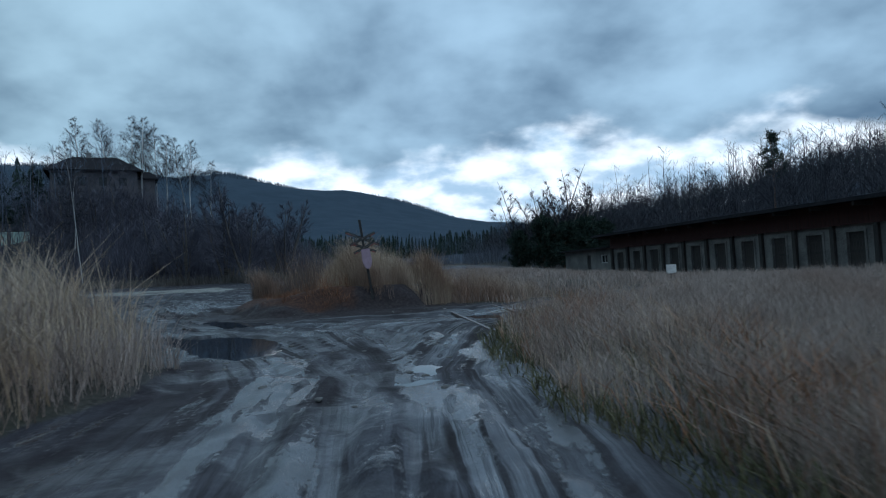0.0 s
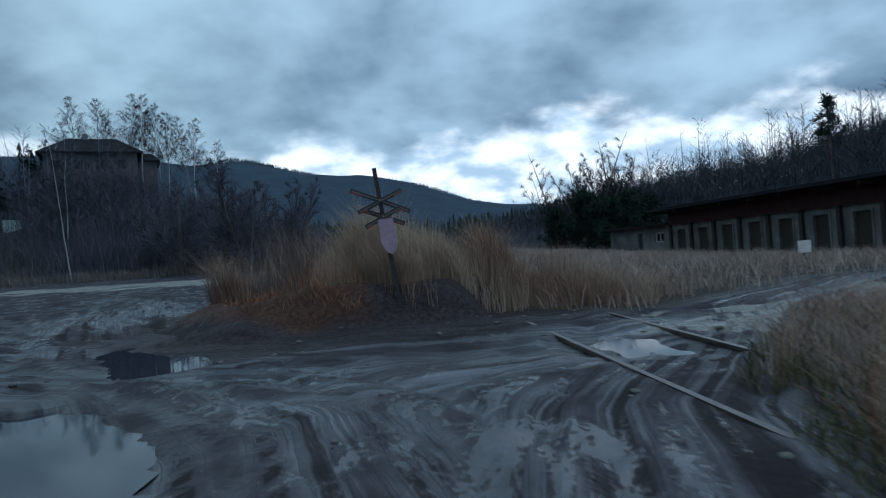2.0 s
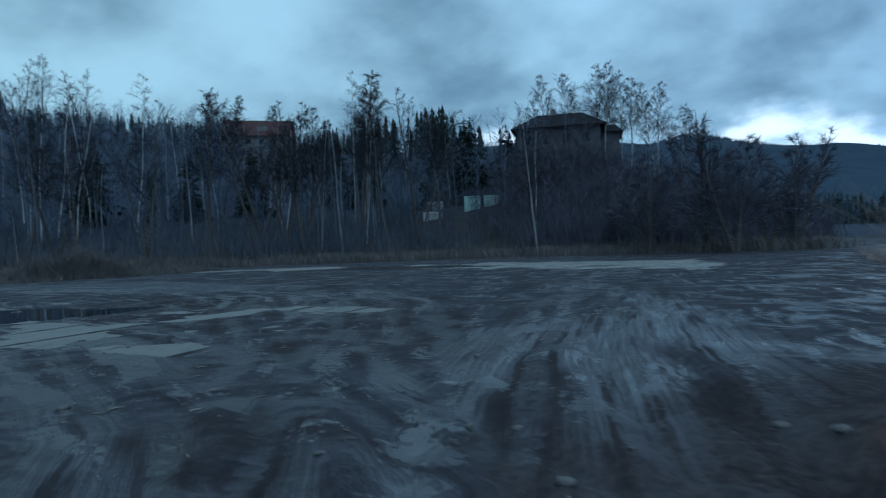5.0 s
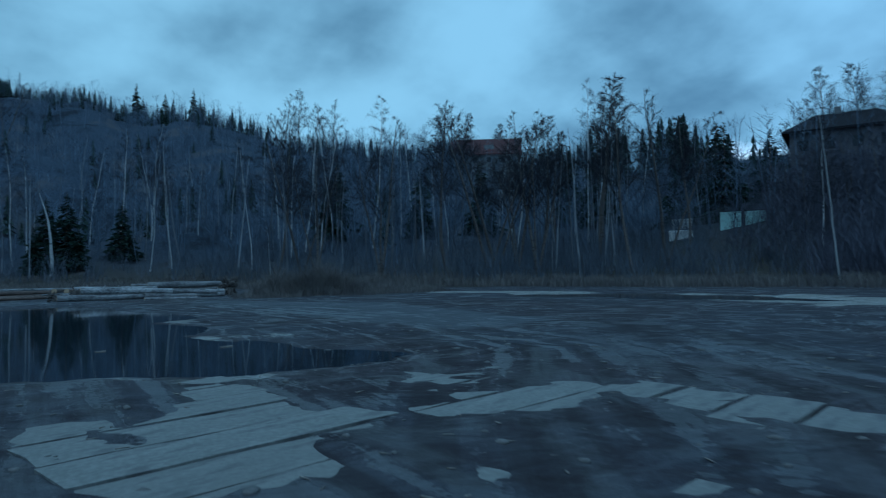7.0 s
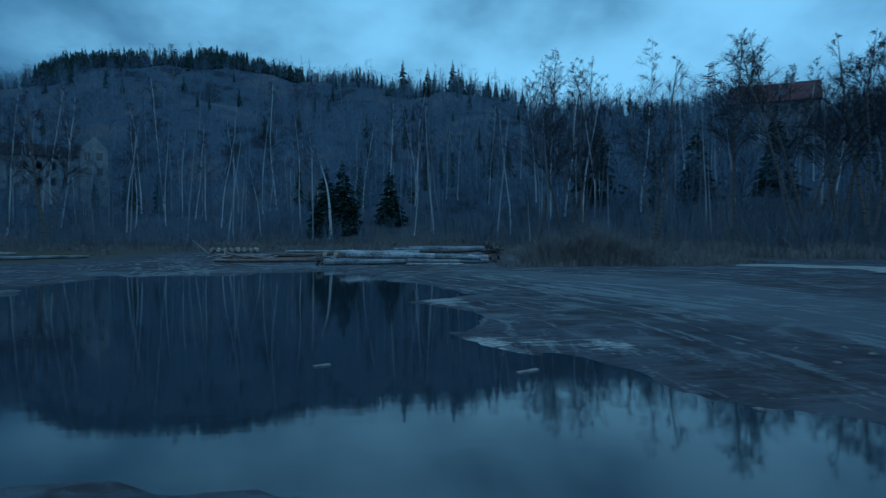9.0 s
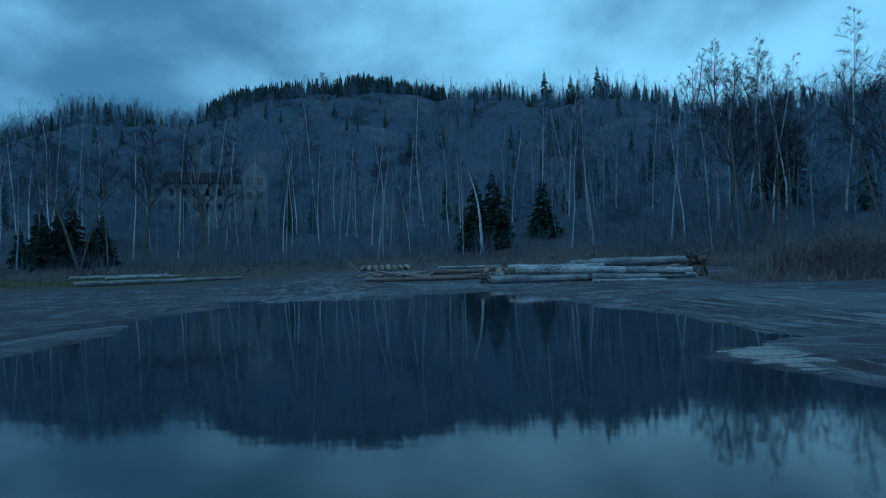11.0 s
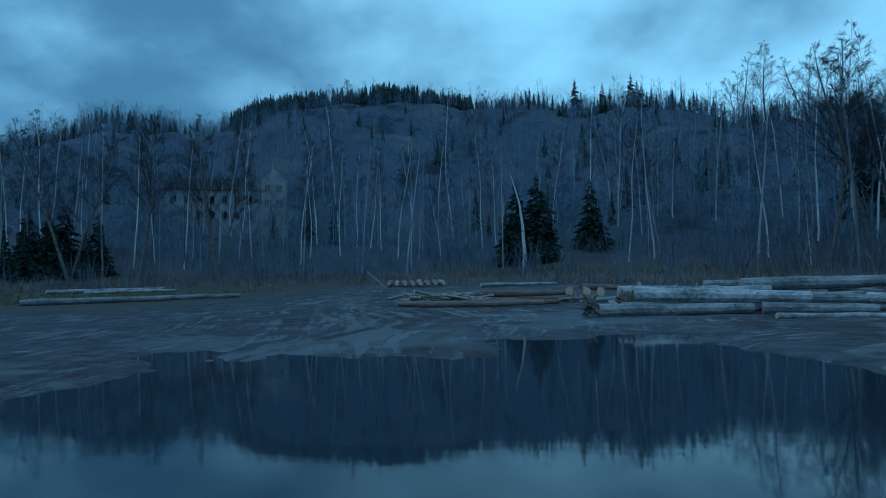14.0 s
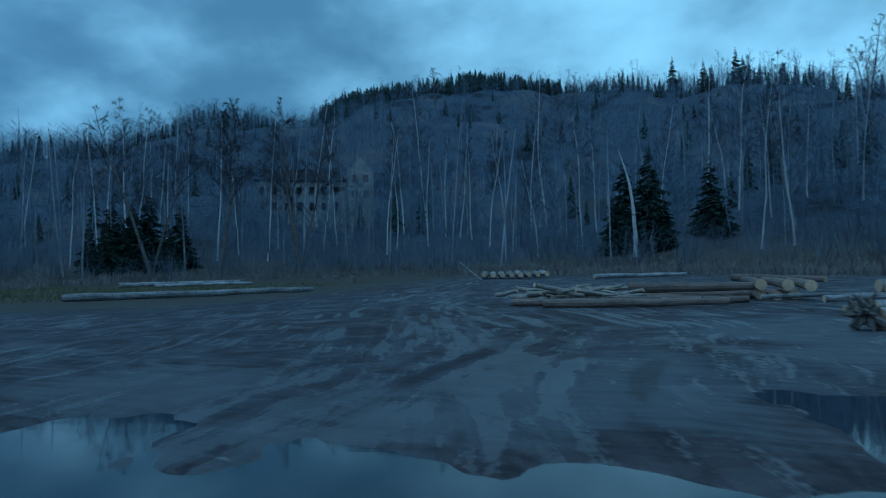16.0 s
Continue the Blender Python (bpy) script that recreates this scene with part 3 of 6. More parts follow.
def ground_height(x, y):
    x, y = np.asarray(x, float), np.asarray(y, float)
    near = 1 - smooth(40, 75, np.hypot((x + 30) / 1.3, y - 18))
    h = land(x, y) + 0.075 + near * (0.06 * fbm(x / 4.5, y / 4.5, 3) + 0.03 * fbm(x / 0.9, y / 0.9, 3))
    rut = rut_mask(x, y)
    rough = smooth(3.2, 0.6, np.min([np.abs(line_distance(x, y, t)) for t in TRACKS], axis=0)) * near
    calm = 1 - 0.72 * smooth(-11, -15, x)
    h = h - 0.10 * rut * near * calm + calm * rough * 0.09 * (np.abs(fbm(x / 0.7, y / 0.7, 3)) - 0.12) + mound(x, y)
    h = h + 0.5 * smooth(0.4, -1.6, outline_distance(x, y, BANK_WEST)) + 0.12 * smooth(0.3, -2, outline_distance(x, y, FIELD_EAST))
    bed = np.minimum(np.abs(x + 2.63 + 0.133 * (y - 15.2)), np.abs(x + 1.2 + 0.133 * (y - 15.2)))
    h = h + (0.08 + 0.05 * fbm(x / 0.8, y / 0.8, 2) - h) * smooth(0.7, 0.25, bed) * ((y > 9) & (y < 20.8)) * smooth(0.5, 0.2, h)
    # thin mud over the concrete panels, scraped away in places
    yard = smooth(0.0, 1.2, np.minimum(np.minimum(x + 26.5, -15.5 - x), np.minimum(y - 17.6, 27.2 - y)))
    bare = np.min([outline_distance(x, y, p) for p in BARE_PANELS], axis=0)
    h = h + (PANEL_TOP + np.clip(0.10 * bare, -0.020, 0.03) + 0.050 * fbm(x / 0.7, y / 0.7, 4) + 0.030 * fbm(x / 0.32 + 9, y / 0.32, 2) + 0.018 * fbm((0.94 * x + 0.34 * y) / 0.9, (0.94 * y - 0.34 * x) / 0.3, 3) - h) * yard
    for _, poly, wobble in POOLS:
        d = outline_distance(x, y, poly) + wobble * 2.2 * fbm(x / (wobble * 4), y / (wobble * 4), 4) + (0.22 * fbm(x / 0.9, y / 0.7, 3) if wobble > 0.15 else 0)
        floor = np.where(d < 0, np.maximum(-0.22, 0.11 * d), 0.016 + 0.05 * d)
        h = np.where(d < min(1.6, 0.25 + 3 * wobble), np.minimum(h, floor + (d > 0.6) * (d - 0.6) * 0.05), h)
        h = np.where((d > 0.02) & (d < 1.6), np.maximum(h, 0.008 + 0.02 * d), h)
    return h


def rut_mask(x, y):
    total = np.zeros(np.shape(x))
    for k, pts in enumerate(TRACKS):
        d = line_distance(x, y, pts) + 0.35 * fbm(x / 2.5 + 9 * k, y / 2.5, 2)
        for off in (-0.74, 0.74) + ((-1.5, 0.2) if k < 4 else ()):
            e = d - off
            total = np.maximum(total, np.exp(-(e / 0.17) ** 2)) - 0.35 * np.exp(-((np.abs(e) - 0.34) / 0.13) ** 2)
    return total


def at_ground(x, y):
    return float(ground_height(np.array([x]), np.array([y]))[0])


def track_coordinates(x, y):
    """Sideways place, way along and nearness of the nearest wheel track; it fades where two tracks are equally near."""
    away = np.sort(np.abs([line_distance(x, y, pts) for pts in TRACKS]), axis=0)
    best = away[0]
    sure = 0.25 + 0.75 * smooth(0.0, 0.7, away[1] - best)
    return best, 0.6 * y - 0.5 * x, sure * smooth(3.0, 0.9, best + 1.5 * fbm(x / 3, y / 3, 3)) * (1 - 0.75 * smooth(-11.5, -16, x))


def treads(x, y):
    """Smeared wheel marks that run along every track and cross one another: -1 dark to 1 pale."""
    total, weight = np.zeros(np.shape(x)), np.full(np.shape(x), 1e-3)
    for k, pts in enumerate(TRACKS):
        d = line_distance(x, y, pts) + 0.5 * fbm(x / 3 + 5 * k, y / 3, 2)
        lane = smooth(2.6, 1.2, np.abs(d)) * smooth(0.42, 0.6, vnoise(x / 2.2 + 31 * k, y / 2.2 + 7 * k) + 0.12)
        mark = 2 * vnoise(d * 3.1 + 40 + 11 * k, (0.6 * y - 0.5 * x) * 0.25 + 60) - 1 + 0.8 * (2 * vnoise(d * 7.0 + 90 + 5 * k, (0.6 * y - 0.5 * x) * 0.4 + 20) - 1)
        total, weight = total + lane * mark, weight + lane
    return total / np.maximum(weight, 0.6)


# ---- mesh tools ----
class Mesh:
    """Collects corners and faces, and becomes one mesh."""

    def __init__(self):
        self.v, self.f, self.k, self.n = [], [], [], 0

    def add(self, verts, faces, slot=0):
        verts = np.asarray(verts, float).reshape(-1, 3)
        self.v.append(verts)
        self.f += [tuple(i + self.n for i in face) for face in faces]
        self.k += [slot] * len(faces)
        self.n += len(verts)
        return self

    def box(self, x0, x1, y0, y1, z0, z1, slot=0, m=None, bevel=0.0):
        if bevel:
            bm = bmesh.new()
            bmesh.ops.create_cube(bm, size=1)
            for vert in bm.verts:
                vert.co = ((x0 + x1) / 2 + vert.co.x * (x1 - x0), (y0 + y1) / 2 + vert.co.y * (y1 - y0), (z0 + z1) / 2 + vert.co.z * (z1 - z0))
            bmesh.ops.bevel(bm, geom=bm.edges[:], offset=bevel, segments=1, affect="EDGES")
            pts, faces = [v.co.copy() for v in bm.verts], [[v.index for v in f.verts] for f in bm.faces]
            bm.free()
        else:
            pts = [Vector((x, y, z)) for z in (z0, z1) for y in (y0, y1) for x in (x0, x1)]
            faces = [(0, 2, 3, 1), (4, 5, 7, 6), (0, 1, 5, 4), (2, 6, 7, 3), (0, 4, 6, 2), (1, 3, 7, 5)]
        if m is not None:
            pts = [m @ p for p in pts]
        return self.add([tuple(p) for p in pts], faces, slot)

    def wall(self, x0, x1, z0, z1, y0, y1, holes=(), slot=0):
        """One connected slab between y0 and y1 with openings (xa, xb, za, zb) through it."""
        xs = sorted({x0, x1, *(v for h in holes for v in h[:2])})
        zs = sorted({z0, z1, *(v for h in holes for v in h[2:])})
        nx, nz = len(xs), len(zs)
        solid = np.array([[not any(h[0] <= (xs[i] + xs[i + 1]) / 2 <= h[1] and h[2] <= (zs[j] + zs[j + 1]) / 2 <= h[3] for h in holes) for j in range(nz - 1)] for i in range(nx - 1)])
        verts = [(x, y, z) for y in (y0, y1) for x in xs for z in zs]

        def at(i, j, back):
            return back * nx * nz + i * nz + j

        faces = []
        for i in range(nx - 1):
            for j in range(nz - 1):
                if not solid[i][j]:
                    continue
                faces += [(at(i, j, 0), at(i + 1, j, 0), at(i + 1, j + 1, 0), at(i, j + 1, 0)), (at(i, j + 1, 1), at(i + 1, j + 1, 1), at(i + 1, j, 1), at(i, j, 1))]
                for di, dj, a, b in ((-1, 0, (i, j), (i, j + 1)), (1, 0, (i + 1, j + 1), (i + 1, j)), (0, -1, (i + 1, j), (i, j)), (0, 1, (i, j + 1), (i + 1, j + 1))):
                    u, v = i + di, j + dj
                    if not (0 <= u < nx - 1 and 0 <= v < nz - 1 and solid[u][v]):
                        faces.append((at(*a, 0), at(*b, 0), at(*b, 1), at(*a, 1)))
        return self.add(verts, faces, slot)

    def tube(self, pts, radii, sides=6, slot=0, cap=-1):
        pts = np.asarray(pts, float)
        ring, count = np.linspace(0, 2 * np.pi, sides, endpoint=False), len(pts)
        verts = []
        for i in range(count):
            way = pts[min(i + 1, count - 1)] - pts[max(i - 1, 0)]
            way = way / (np.linalg.norm(way) + 1e-9)
            a = np.cross(way, (0.3, 0.9, 0.1) if abs(way[0]) < 0.7 else (0.1, 0.3, 0.9))
            a /= np.linalg.norm(a) + 1e-9
            c = np.cross(way, a)
            verts.append(pts[i] + radii[i] * (np.outer(np.cos(ring), a) + np.outer(np.sin(ring), c)))
        faces = [(i * sides + j, i * sides + (j + 1) % sides, (i + 1) * sides + (j + 1) % sides, (i + 1) * sides + j) for i in range(count - 1) for j in range(sides)]
        self.add(np.concatenate(verts), faces, slot)
        if cap >= 0:
            start = self.n - count * sides
            self.f += [tuple(range(start + sides - 1, start - 1, -1)), tuple(range(self.n - sides, self.n))]
            self.k += [cap, cap]
        return self

    def data(self, name, *materials, smooth_shade=False):
        me = bpy.data.meshes.new(name)
        me.from_pydata(np.concatenate(self.v).tolist(), [], self.f)
        for mt in materials:
            me.materials.append(mt)
        if len(materials) > 1:
            me.polygons.foreach_set("material_index", self.k)
        if smooth_shade:
            me.polygons.foreach_set("use_smooth", [True] * len(me.polygons))
        me.validate()
        me.update()
        return me


def quick(name, verts, faces_flat, sizes, material):
    """A big mesh from flat arrays."""
    me = bpy.data.meshes.new(name)
    me.vertices.add(len(verts))
    me.vertices.foreach_set("co", np.asarray(verts, np.float32).ravel())
    me.loops.add(len(faces_flat))
    me.loops.foreach_set("vertex_index", np.asarray(faces_flat, np.int32))
    me.polygons.add(len(sizes))
    me.polygons.foreach_set("loop_start", np.concatenate([[0], np.cumsum(sizes)[:-1]]).astype(np.int32))
    me.materials.append(material)
    me.update(calc_edges=True)
    return me


def part(name, mesh, materials, parent, label="", place=None, smooth_shade=False):
    materials = materials if isinstance(materials, (list, tuple)) else [materials]
    data = mesh.data(name, *materials, smooth_shade=smooth_shade) if isinstance(mesh, Mesh) else mesh
    ob = new(name, data)
    ob.parent = parent
    if place is not None:
        ob.matrix_basis = place
    return tagged(ob, label=label)


def thing(name, label, category, m=None, group="", kind=""):
    ob = new(name)
    if m is not None:
        ob.matrix_basis = m
    return tagged(ob, label, category, group, kind)


# ---- the ground sheet ----
def spaced(lo, hi, step, reach, grow):
    mid = list(np.arange(lo, hi + step / 2, step))
    a, b, s = mid[0], mid[-1], step
    before, after = [], []
    while b < reach:
        s *= grow
        a, b = a - s, b + s
        before.append(a)
        after.append(b)
    return np.array(before[::-1] + mid + after)


def build_ground():
    gx, gy = spaced(-26, 4, 0.14, 3000, 1.075), spaced(-3, 27, 0.14, 3000, 1.075)
    gx = np.concatenate([gx[gx < -64], np.arange(-64, -26.1, 0.27), gx[gx >= -26.01]])
    x, y = (a.ravel() for a in np.meshgrid(gx, gy))
    z = ground_height(x, y)
    w, h = len(gx), len(gy)
    i = (np.arange(h - 1)[:, None] * w + np.arange(w - 1)[None]).ravel()
    faces = np.stack([i, i + 1, i + 1 + w, i + w], 1).ravel()
    me = quick("ground", np.stack([x, y, z], 1), faces, np.full(len(i), 4), GROUND)
    me.polygons.foreach_set("use_smooth", np.ones(len(i), bool))
    r, b = np.hypot(x - HUB[0], y - HUB[1]), np.degrees(np.arctan2(-(x - HUB[0]), y - HUB[1]))
    foot = np.interp(b, BEARING, FOOT)
    pale = np.zeros(len(x))
    for poly in PALE_GROUND_AND_SHEEN:
        pale = np.maximum(pale, (1.45 if poly is PALE_GROUND_AND_SHEEN[-1] else 1.0) * smooth(0.3, -0.3, outline_distance(x, y, poly) + 0.7 * fbm(x / 0.9, y / 0.9, 4) + 1.3 * fbm((0.94 * x + 0.34 * y) / 2.2, (0.94 * y - 0.34 * x) / 0.42, 3)))
    silt_sheen = np.zeros(len(x))
    for poly in SILT_SHEEN:
        silt_sheen = np.maximum(silt_sheen, smooth(0.8, -1.2, outline_distance(x, y, poly) + 1.2 * fbm(x / 1.5, y / 1.5, 4)))
    rim = outline_distance(x, y, POND)
    silt_sheen = np.maximum(silt_sheen, 0.6 * smooth(2.0, 0.3, rim + 2.5 * fbm(x / 2.5, y / 2.5, 3)) * (rim > 0))
    turf = np.maximum(smooth(0.3, -0.3, outline_distance(x, y, FIELD_EAST)), smooth(0.3, -0.5, outline_distance(x, y, FIELD_NORTH)))
    turf = np.maximum(turf, smooth(0.3, -0.3, outline_distance(x, y, BANK_WEST)))
    turf = np.maximum(turf, smooth(-7, 5, r - foot + 9 * fbm(x / 9, y / 9, 3)))
    turf = np.maximum(turf, smooth(4, -6, y - 0.02 * (x + 50) ** 2 * 0 - 4) * (x < -58) * smooth(-58, -70, x))
    top = mound(x, y)
    masks = {
        "pale": pale,
        "silt_sheen": silt_sheen,
        # how strongly the painted sheen and the gloss show on the tracks
        "track_sheen": (0.42 + 0.58 * smooth(12.5, 8.5, y)) * smooth(-16, -11, x) * (1 - 0.75 * smooth(1.9, 1.2, mound_reach(x, y)) * smooth(-9.0, -7.2, x)),
        "soil": smooth(1.45 + 0.3 * smooth(-9.0, -7.2, x), 1.1, mound_reach(x, y)) * (1 - 0.4 * smooth(-5, -2.5, x)),
        "turf": turf,
        # where the haze-tinted hillside and mountain colours set in
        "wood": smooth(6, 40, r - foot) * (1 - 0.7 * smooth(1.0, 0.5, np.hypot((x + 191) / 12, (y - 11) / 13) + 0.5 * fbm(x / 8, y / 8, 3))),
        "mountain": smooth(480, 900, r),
        "red": 0.72 * smooth(0.7, -0.4, outline_distance(x, y, [(-9.4, 20.0), (-9.3, 21.2), (-8.4, 20.6), (-7.4, 19.8), (-5.6, 19.0), (-5.5, 18.0), (-6.6, 17.7), (-8.0, 18.6)])) + 0.12 * smooth(0.03, 0.2, top) * smooth(-4.6, -6.2, x) * smooth(20.2, 19.2, y),
        "gravel": smooth(0.0, 0.35, fbm(x / 5, y / 5, 3) + 0.15 + 0.25 * (x < -14)),
        "rut": rut_mask(x, y).clip(0, 1),
    }
    masks["lat"], masks["lon"], masks["driven"] = track_coordinates(x, y)
    masks["tread"] = treads(x, y)
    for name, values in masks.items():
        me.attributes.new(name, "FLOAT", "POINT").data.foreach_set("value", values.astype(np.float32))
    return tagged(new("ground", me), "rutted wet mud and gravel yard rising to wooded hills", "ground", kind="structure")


build_ground()
for name, poly, wobble in POOLS:
    px, py = [p[0] for p in poly], [p[1] for p in poly]
    bm = bmesh.new()
    m = 1.2 + wobble
    nx, ny = max(12, int((max(px) - min(px)) / 0.6)), max(12, int((max(py) - min(py)) / 0.6))
    bmesh.ops.create_grid(bm, x_segments=nx, y_segments=ny, size=0.5)
    for v in bm.verts:
        v.co = (min(px) - m + (v.co.x + 0.5) * (max(px) - min(px) + 2 * m), min(py) - m + (v.co.y + 0.5) * (max(py) - min(py) + 2 * m), 0)
    stray = [f for f in bm.faces if outline_distance(np.array([f.calc_center_median().x]), np.array([f.calc_center_median().y]), poly)[0] > 0.15 + wobble]
    bmesh.ops.delete(bm, geom=stray, context="FACES")
    me = bpy.data.meshes.new("water")
    bm.to_mesh(me)
    bm.free()
    me.materials.append(WATER)
    tagged(new("water", me), "still dark puddle water lying in the mud", "water", kind="structure")


# ---- grass ----
def blades(name, pts, height, width, lean, material, label, category="grass", bend=0.5, spread=0.35, within=None, round_off=0.9):
    """Many thin bent blades rooted at pts (n x 2)."""
    n = len(pts)
    x, y = pts[:, 0], pts[:, 1]
    z = ground_height(x, y) - 0.03
    h = height * rng.uniform(1 - spread, 1 + spread, n) * (0.6 + 0.8 * (vnoise(x / 0.9, y / 0.9)))
    if within:
        h = h * (0.3 + 0.7 * smooth(0.1, -round_off, outline_distance(x, y, within)))
    a = rng.uniform(0, 2 * np.pi, n)
    side = np.stack([np.cos(a), np.sin(a), 0 * a], 1)
    wind = rng.normal(0, 1, (n, 2)) * lean + np.array([-0.10, 0.03])
    w = width * rng.uniform(0.7, 1.4, n)
    base = np.stack([x, y, z], 1)
    rows = []
    for u, ws in ((0, 1.0), (0.55, 0.8)):
        off = np.stack([wind[:, 0] * h * u ** (1 + bend * 2), wind[:, 1] * h * u ** (1 + bend * 2), h * u * (1 - 0.12 * u)], 1)
        rows += [base + off - side * (w * ws)[:, None], base + off + side * (w * ws)[:, None]]
    rows.append(base + np.stack([wind[:, 0] * h, wind[:, 1] * h, h * 0.88], 1))
    verts = np.stack(rows, 1).reshape(-1, 3)
    i = np.arange(n) * 5
    faces = np.stack([i, i + 1, i + 3, i + 2, i + 2, i + 3, i + 4], 1).ravel()
    return tagged(new(name, quick(name, verts, faces, np.tile([4, 3], n), material)), label, category, kind="stuff")


def scatter(poly, n, clump=1.5, keep=0.0, thin=0.25):
    """Random points inside an outline, thicker in clumps."""
    px, py = np.array(poly).T
    got = []
    count = 0
    while count < n:
        x, y = rng.uniform(px.min(), px.max(), 4 * n), rng.uniform(py.min(), py.max(), 4 * n)
        ok = (outline_distance(x, y, poly) < keep - 0.25 + 0.5 * vnoise(x * 2, y * 2)) & (rng.random(4 * n) < thin + 1.2 * vnoise(x / clump, y / clump) ** (1.5 if thin > 0.1 else 3))
        got.append(np.stack([x[ok], y[ok]], 1))
        count += ok.sum()
    return np.concatenate(got)[:n]


def build_grass():
    near_east = [(-1.2, -4), (-1.4, 3.2), (-1.8, 4.9), (-2.0, 6.5), (-2.1, 9.2), (-1.6, 11.6), (-1.1, 13.6), (0.3, 15.4), (4.5, 19.0), (9, 19.6), (9, -4)]
    far_east = [(9, -4), (9, 19.6), (14, 21), (30, 20), (30, 2)]
    blades("tall_dry_grass", scatter(near_east, 150000, 0.6, 0.0, 0.10), 0.50, 0.0021, 0.45, FIELD_STRAW, "tall straw-coloured dead grass beside the mud track")
    blades("tall_dry_grass", scatter(far_east, 20000, 2.0), 0.46, 0.009, 0.4, FIELD_STRAW, "tall straw-coloured dead grass beside the mud track")
    edge = [(-1.6, -4), (-1.8, 3.2), (-2.2, 4.9), (-2.4, 6.5), (-2.5, 9.2), (-2.0, 11.6), (-1.4, 13.8), (0.6, 16), (5.5, 19.5), (7, 18), (1, 13), (0.6, 4), (0.6, -4)]
    blades("short_green_grass", scatter(edge, 16000, 0.8), 0.25, 0.006, 0.55, GREEN_GRASS, "short dull green grass along the track")
    blades("tall_dry_grass", scatter(FIELD_NORTH, 46000, 1.6, 0.0, 0.12), 0.42, 0.0085, 0.42, FIELD_STRAW, "pale dead grass field before the old sheds")
    blades("tall_dry_grass", scatter(BANK_WEST, 60000, 0.8, 0.0, 0.12), 0.86, 0.0034, 0.42, FIELD_STRAW, "tall dead grass on the bank by the track")
    reed_bank = [(-7.2, 3), (-7.0, 6), (-7.2, 8.6), (-8.8, 10), (-12, 10.5), (-14, 7), (-13, 2)]
    blades("reed_stalks", scatter(reed_bank, 4200, 0.7), 1.15, 0.0055, 0.28, PLUME, "dry reed stalks with pale drooping plumes", bend=0.8)
    verge = [(-75, 44), (-58, 53), (-40, 60), (-15, 62), (-14, 68), (-42, 70), (-66, 60), (-84, 46)]
    blades("verge_grass", scatter(verge, 12000, 3), 0.85, 0.024, 0.25, DULL_STRAW, "pale dead grass along the yard's far edge")
    west = [(-60, 33), (-66, 36), (-80, 36), (-96, 22), (-104, 8), (-104, -6), (-96, -24), (-84, -34), (-100, -42), (-114, -10), (-114, 20), (-98, 40), (-70, 46), (-58, 44)]
    blades("verge_grass", scatter(west, 15000, 3), 0.6, 0.028, 0.3, DULL_STRAW, "pale dead grass between log piles and birches")
    lawn = [(-64, -14), (-74, -2), (-92, 0), (-92, -30), (-70, -30)]
    blades("short_green_grass", scatter(lawn, 9000, 3), 0.22, 0.02, 0.4, GREEN_GRASS, "short dull green grass under the felled logs")
    bush = [(-52.5, 28.5), (-51, 36), (-53, 44), (-56.5, 44), (-59, 36), (-58, 29.5)]
    blades("dry_grass_tussock", scatter(bush, 7000, 1.6), 0.65, 0.014, 0.35, DULL_STRAW, "high tussocks of dead grass behind the logs", bend=0.9, within=bush, round_off=2.0)
    heart = [(-53.6, 30.0), (-52.6, 34), (-53.8, 38), (-55.6, 39), (-56.8, 34), (-56.2, 30.5)]
    blades("dry_grass_tussock", scatter(heart, 5000, 1.2), 2.1, 0.014, 0.4, DULL_STRAW, "rounded high clump of dead grass beside the logs", bend=1.0, within=heart, round_off=2.0)
    border = [(-1.3, -4), (-1.5, 3.2), (-1.9, 4.9), (-2.1, 6.5), (-2.2, 9.2), (-1.7, 11.6), (-1.2, 13.6), (0.3, 15.4), (4, 18.6), (3, 15), (0.8, 12), (0.8, -4)]
    blades("feathery_grass", scatter(border, 1600, 0.5, 0.0, 0.02), 0.58, 0.0036, 0.35, PLUME, "pale feathery grass heads along the track", bend=0.9)
    blades("rusty_weeds", scatter(border, 2600, 0.8, 0.0, 0.02), 0.5, 0.005, 0.5, RUST_GRASS, "rust-brown dead weeds along the track")
    # the mound: straw grass on top, brown stalks on its west side, rusty litter in front
    crown = [(-6.7, 20.1), (-6.0, 19.4), (-4.9, 18.9), (-3.8, 18.9), (-3.7, 21.8), (-5, 23.6), (-7.0, 22.6)]
    tuft = [(-5.5, 18.6), (-4.9, 18.1), (-4.3, 18.2), (-4.2, 18.9), (-5.2, 19.1)]
    blades("mound_grass", scatter(tuft, 700, 0.3, 0.0, 0.02), 0.62, 0.003, 0.4, STRAW, "short dead grass round the crossing post", bend=0.9)
    shoulder = [(-4.2, 18.9), (-3.2, 19.1), (-2.3, 19.5), (-2.1, 21.5), (-3.8, 22.4)]
    blades("mound_grass", scatter(crown, 13000, 0.6, 0.05, 0.04), 1.30, 0.003, 0.24, STRAW, "tall dead grass growing on the earth mound", bend=0.8, within=crown, round_off=0.8)
    blades("mound_grass", scatter(shoulder, 6000, 0.6, 0.05, 0.05), 0.98, 0.003, 0.24, STRAW, "tall dead grass growing on the earth mound", bend=0.8, within=shoulder, round_off=0.7)
    blades("mound_plumes", scatter(shoulder, 1600, 0.6), 1.0, 0.0042, 0.24, PLUME, "pale feathery grass heads on the earth mound", bend=0.9, within=shoulder, round_off=0.7)
    skirt = [(-2.9, 19.5), (-2.0, 18.9), (-1.0, 18.7), (0.6, 20.4), (-0.8, 22.4), (-2.6, 21.4)]
